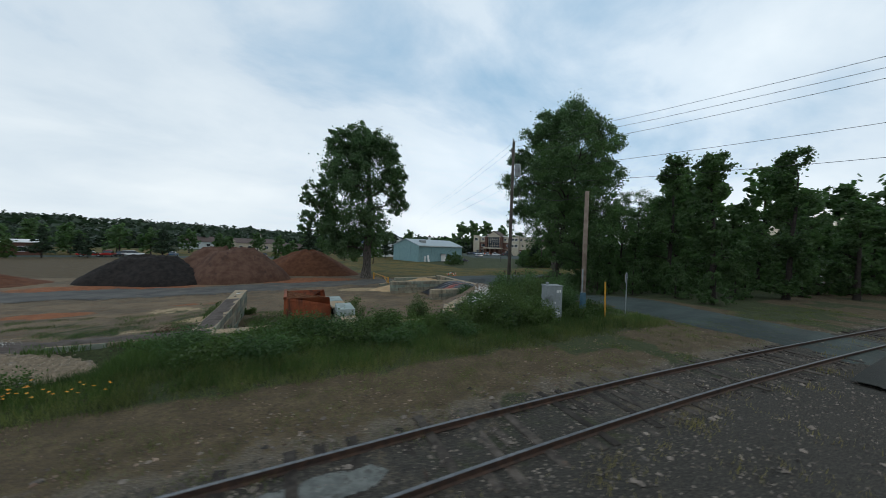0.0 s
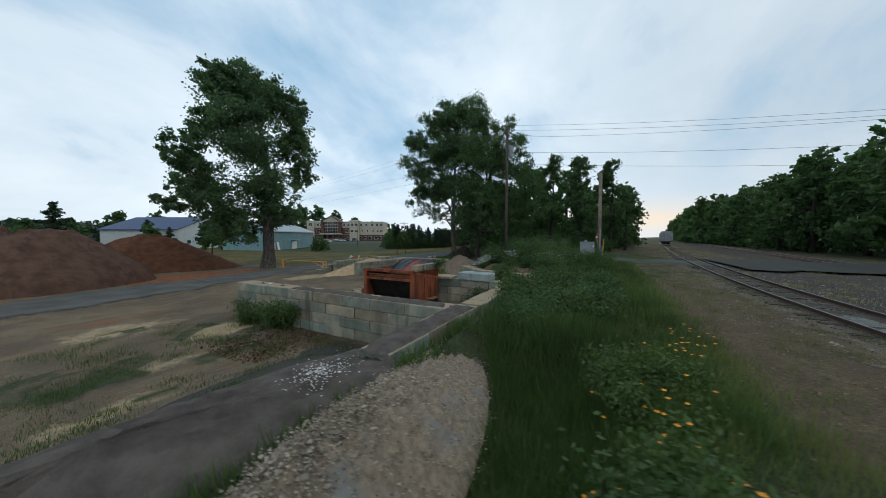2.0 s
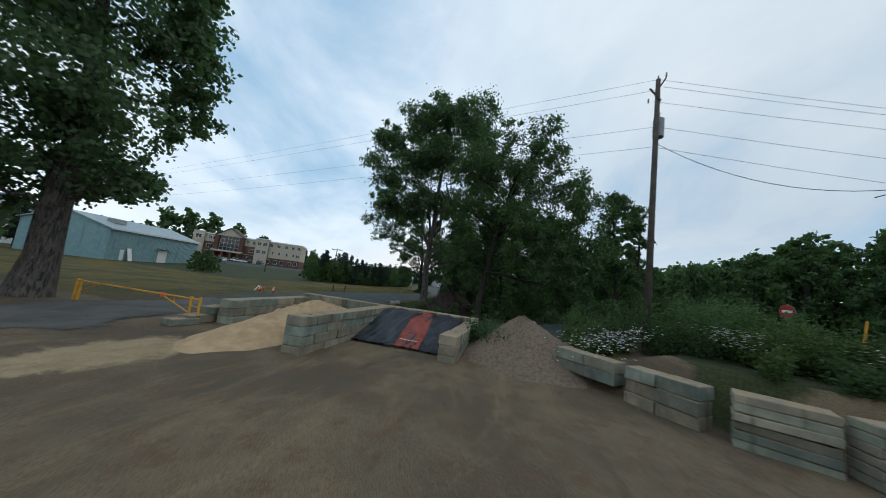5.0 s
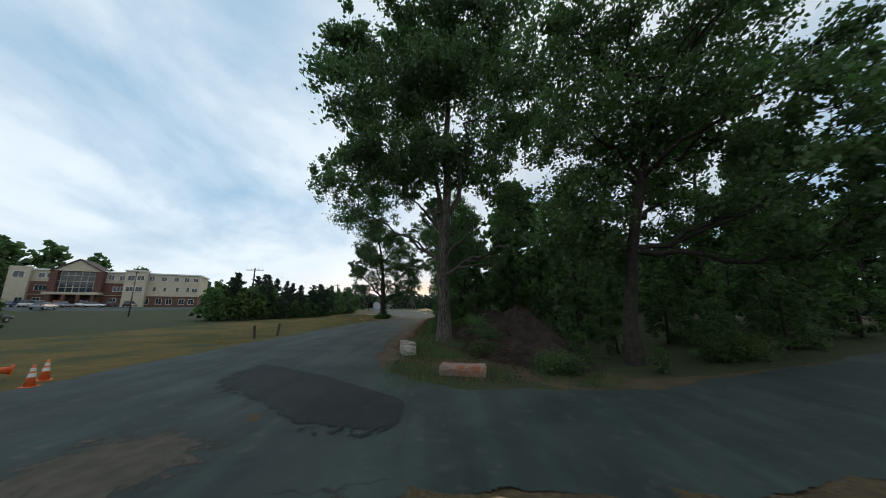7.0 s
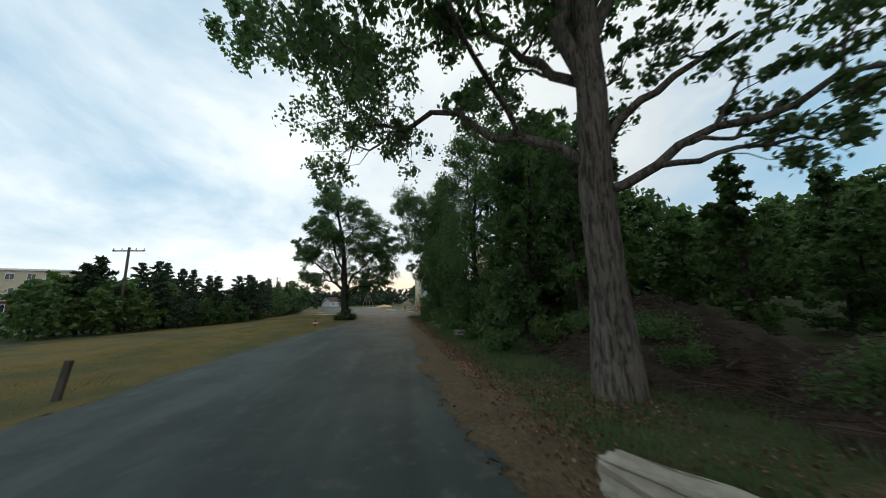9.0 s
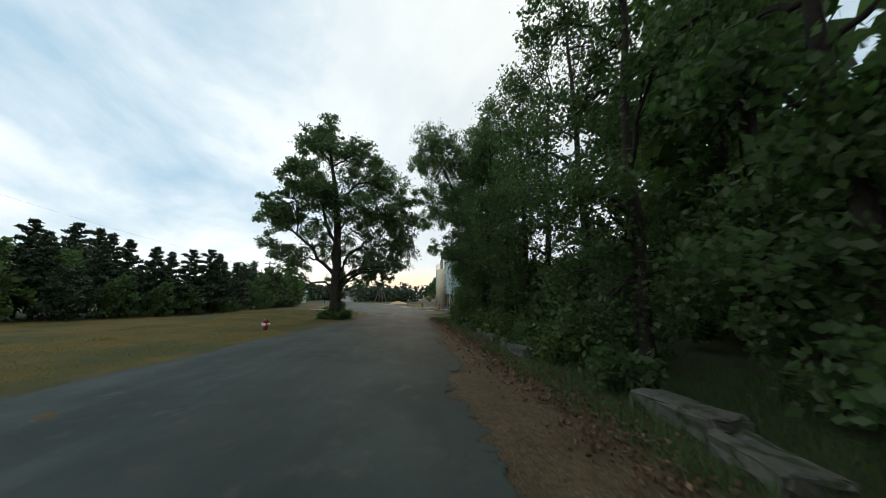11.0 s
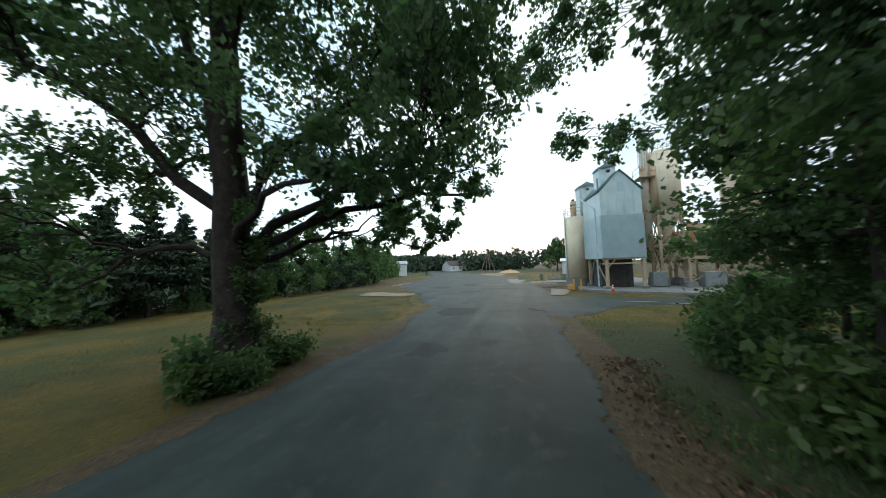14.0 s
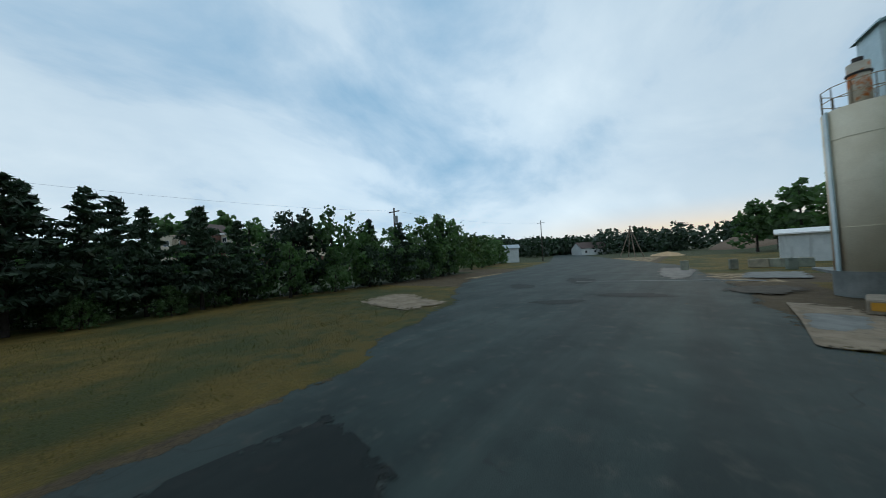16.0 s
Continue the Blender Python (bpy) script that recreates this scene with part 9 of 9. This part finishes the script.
HEDGE = [(66, 70.3, 4.4), (69.5, 68.5, 4.4), (73, 66.8, 4.2), (76.5, 65.2, 4.0), (79.5, 64.2, 3.6), (82.5, 63.0, 3.2), (85.5, 62.2, 2.6), (69, 73, 5.6), (74, 70.5, 5.8), (79, 68.5, 5.6), (84, 67.5, 4.2), (89, 66.8, 3.6), (94, 67.0, 3.4), (99.5, 66.0, 4.0), (103.5, 66.5, 7.2), (107.5, 66.8, 7.6), (111, 66.0, 6.2), (115.5, 66.2, 6.4), (120, 66.4, 7.4), (124.5, 67, 8.6), (128, 67, 7.6), (102, 64.0, 4.4), (106, 64.0, 4.0), (110, 64.2, 4.0), (114, 64.8, 3.8), (119, 65.2, 4.0), (124, 66.0, 4.4), (97, 64.4, 2.6), (91, 62.0, 1.8), (94.5, 62.6, 1.8), (140, 72, 6.5), (147, 74, 7.0), (155, 77, 6.5), (163, 80, 7.0), (170, 82, 6.0), (44.9, 78.6, 4.0), (42.6, 77.8, 3.4), (47.0, 79.2, 3.3), (-58, 96, 4), (-66, 94, 4.5), (-62, 90, 4), (-12, 99, 3), (-6, 97, 2.6), (0, 95, 2.8), (6, 96, 2.5), (16, 92, 3.0), (31.5, 27.5, 2.6), (30.6, 22, 3.0), (31.2, 18, 3.4), (31.6, 14, 3.6), (32, 10, 3.8), (34.5, 24, 4), (36, 20, 4.2), (35, 15, 4.4), (36.5, 28, 2.8), (39, 26, 3.2), (40, 22, 3.8), (29.6, 25, 1.8), (31.0, 6.5, 3.2), (44, 20, 4), (47, 26, 3.4), (71.5, 73.5, 6.0), (76.5, 71.5, 6.0), (81.5, 70.5, 6.2), (86.5, 69.5, 4.2), (91.5, 69.5, 4.0), (96.5, 69, 4.2), (101, 69.5, 6.4), (87.5, 65.0, 3.2), (92.5, 65.4, 3.0), (84.5, 64.6, 2.4), (89.8, 64.6, 2.4), (95.0, 65.6, 2.6), (98.4, 66.4, 3.0), (86.0, 66.6, 3.0), (90.6, 67.0, 3.0), (95.8, 67.4, 3.2), (82.0, 66.0, 3.0)]
row_m = [[leafy_master("n", 980 + k, 5.0, 0.5, 2500, 0.20, (M_LEAF_DARK, M_PINE, M_LEAF_WOOD)[k], "broad unclipped shrub in the hedge behind the lawn", low=0.03, name="shrub"), 5.0, None] for k in range(3)]
put_copies(row_m, [q for q in HEDGE if 75 < q[0] < 130], rw)
put_copies(hedge_m, [q for q in HEDGE if not 75 < q[0] < 130 and not (28 < q[0] < 48 and q[1] < 30)], rw)
thick_m = [[leafy_master("t", 990 + k, 4.0, 0.42, 5000, 0.115, (M_LEAF_WOOD, M_LEAF_DARK)[k], "dense leafy thicket under the roadside trees", low=0.03, name="thicket"), 4.0, None] for k in range(2)]
THICKET = [(59.5, 31.6, 3.2), (62.3, 31.8, 3.6), (65.0, 31.6, 4.0), (67.6, 31.4, 4.3), (70.2, 31.5, 4.3), (72.8, 31.8, 4.2), (75.4, 31.6, 4.4), (78.0, 32.0, 4.2), (80.6, 32.0, 4.0), (83.2, 31.6, 3.8), (66.5, 28.4, 5.0), (71.5, 28.4, 5.2), (77, 28, 5.2), (55, 31.4, 3.0)]
put_copies(thick_m, THICKET + [(x, y, h * (0.62 if y > 23 else 0.9)) for x, y, h in HEDGE if 28 < x < 48 and y < 30], rw)

# the wooded ridge and the far rows of trees, too many to count
def far_woods(name, centres, per, leaf, mat, label, seed):
    r = np.random.RandomState(seed)
    c = np.asarray(centres, float)
    n = len(c)
    q = r.normal(size=(n, per, 3))
    q /= np.linalg.norm(q, axis=2, keepdims=True)
    q *= r.uniform(0.55, 1.0, (n, per, 1)) * c[:, None, 3:4] * np.array([0.42, 0.42, 0.5])
    p = (c[:, None, :3] + q + np.array([0, 0, 0.5]) * c[:, None, 3:4]).reshape(-1, 3)
    v, f = leaves(r, p, leaf, 1.3, 0.1)
    return tagged(quick(name, v, f, mat), label, "woods", kind="stuff")


def belt(n, xf, r, hmin, hmax):
    x, y = xf(r, n)
    return np.stack([x, y, land(x, y) - 1.0, r.uniform(hmin, hmax, n)], -1)


rf = np.random.RandomState(66)
far_woods("ridge_woods", belt(1300, lambda r, n: (r.uniform(-900, 420, n), r.uniform(290, 760, n)), rf, 12, 18), 34, 4.0, M_LEAF_FAR, "dark wooded ridge beyond the town", 67)
far_woods("town_trees", belt(520, lambda r, n: (r.uniform(-330, 140, n), r.uniform(180, 300, n)), rf, 7, 12), 50, 1.9, M_LEAF_FAR, "trees among the houses beyond the yard", 68)
far_woods("far_tree_row", np.concatenate([belt(130, lambda r, n: (r.uniform(225, 330, n), r.uniform(96, 150, n)), rf, 9, 13), belt(90, lambda r, n: (r.uniform(270, 345, n), r.uniform(-20, 96, n)), rf, 11, 17), belt(30, lambda r, n: (r.uniform(140, 260, n), r.uniform(150, 230, n)), rf, 10, 14)]), 100, 1.8, M_LEAF_FAR, "row of round trees at the end of the road", 69)

# covered hopper wagon standing on the spur
wg = thing("rail_wagon", 104.0, float(spur(104.0)) - 0.75, ZT + 0.16, "grey covered hopper rail wagon with ribbed sides", "rail wagon", -6.8)
M_WAGON = plain("grey_wagon_paint", (0.30, 0.31, 0.32), (0.40, 0.41, 0.41), 1.5, 0.6, stain=(0.16, 0.13, 0.11), streak=True)
bm = bmesh.new()
sec = [(-1.5, 1.2), (-1.55, 3.6), (-1.1, 4.25), (1.1, 4.25), (1.55, 3.6), (1.5, 1.2)]
ends = [[bm.verts.new((x, y, z)) for y, z in sec] for x in (-7.2, 7.2)]
for i in range(6):
    bm.faces.new((ends[0][i], ends[0][(i + 1) % 6], ends[1][(i + 1) % 6], ends[1][i]))
bm.faces.new(ends[0]), bm.faces.new(ends[1])
part("body", bm, M_WAGON, wg)
for k in range(15):
    for s in (-1, 1):
        part("rib", one(box, (-7.0 + k, s * 1.57, 2.4), (0.1, 0.1, 2.4)), M_WAGON, wg)
for x in (-6.0, -2.0, 2.0, 6.0):
    part("hatch", one(cyl, (x, 0, 4.25), (x, 0, 4.4), 0.4, seg=12), M_WAGON, wg)
for x in (-4.4, 0.0, 4.4):
    part("hopper_chute", one(cyl, (x, 0, 0.5), (x, 0, 1.2), 0.5, 1.4, 4), M_WAGON, wg)
part("sill", one(box, (0, 0, 1.1), (15.6, 0.5, 0.3)), M_DARKSTEEL, wg)
for x in (-7.9, 7.9):
    part("end_platform", one(box, (x * 0.97, 0, 1.1), (0.9, 2.8, 0.12)), M_DARKSTEEL, wg)
    for s in (-1, 1):
        part("ladder_post", one(box, (x, s * 1.3, 2.7), (0.07, 0.07, 3.2)), M_WAGON, wg)
    for z in (1.6, 2.2, 2.8, 3.4, 4.2):
        part("rung", one(box, (x, 0, z), (0.05, 2.6, 0.05)), M_WAGON, wg)
for x in (-5.6, 5.6):
    bg_ = part("bogie", one(box, (x, 0, 0.55), (2.6, 2.0, 0.35), bevel=0.05), M_DARKSTEEL, wg)
    for d in (-0.85, 0.85):
        for s in (-0.75, 0.75):
            part("wheel", one(cyl, (x + d, s - 0.06, 0.45), (x + d, s + 0.06, 0.45), 0.45, seg=18), M_RUST, bg_)
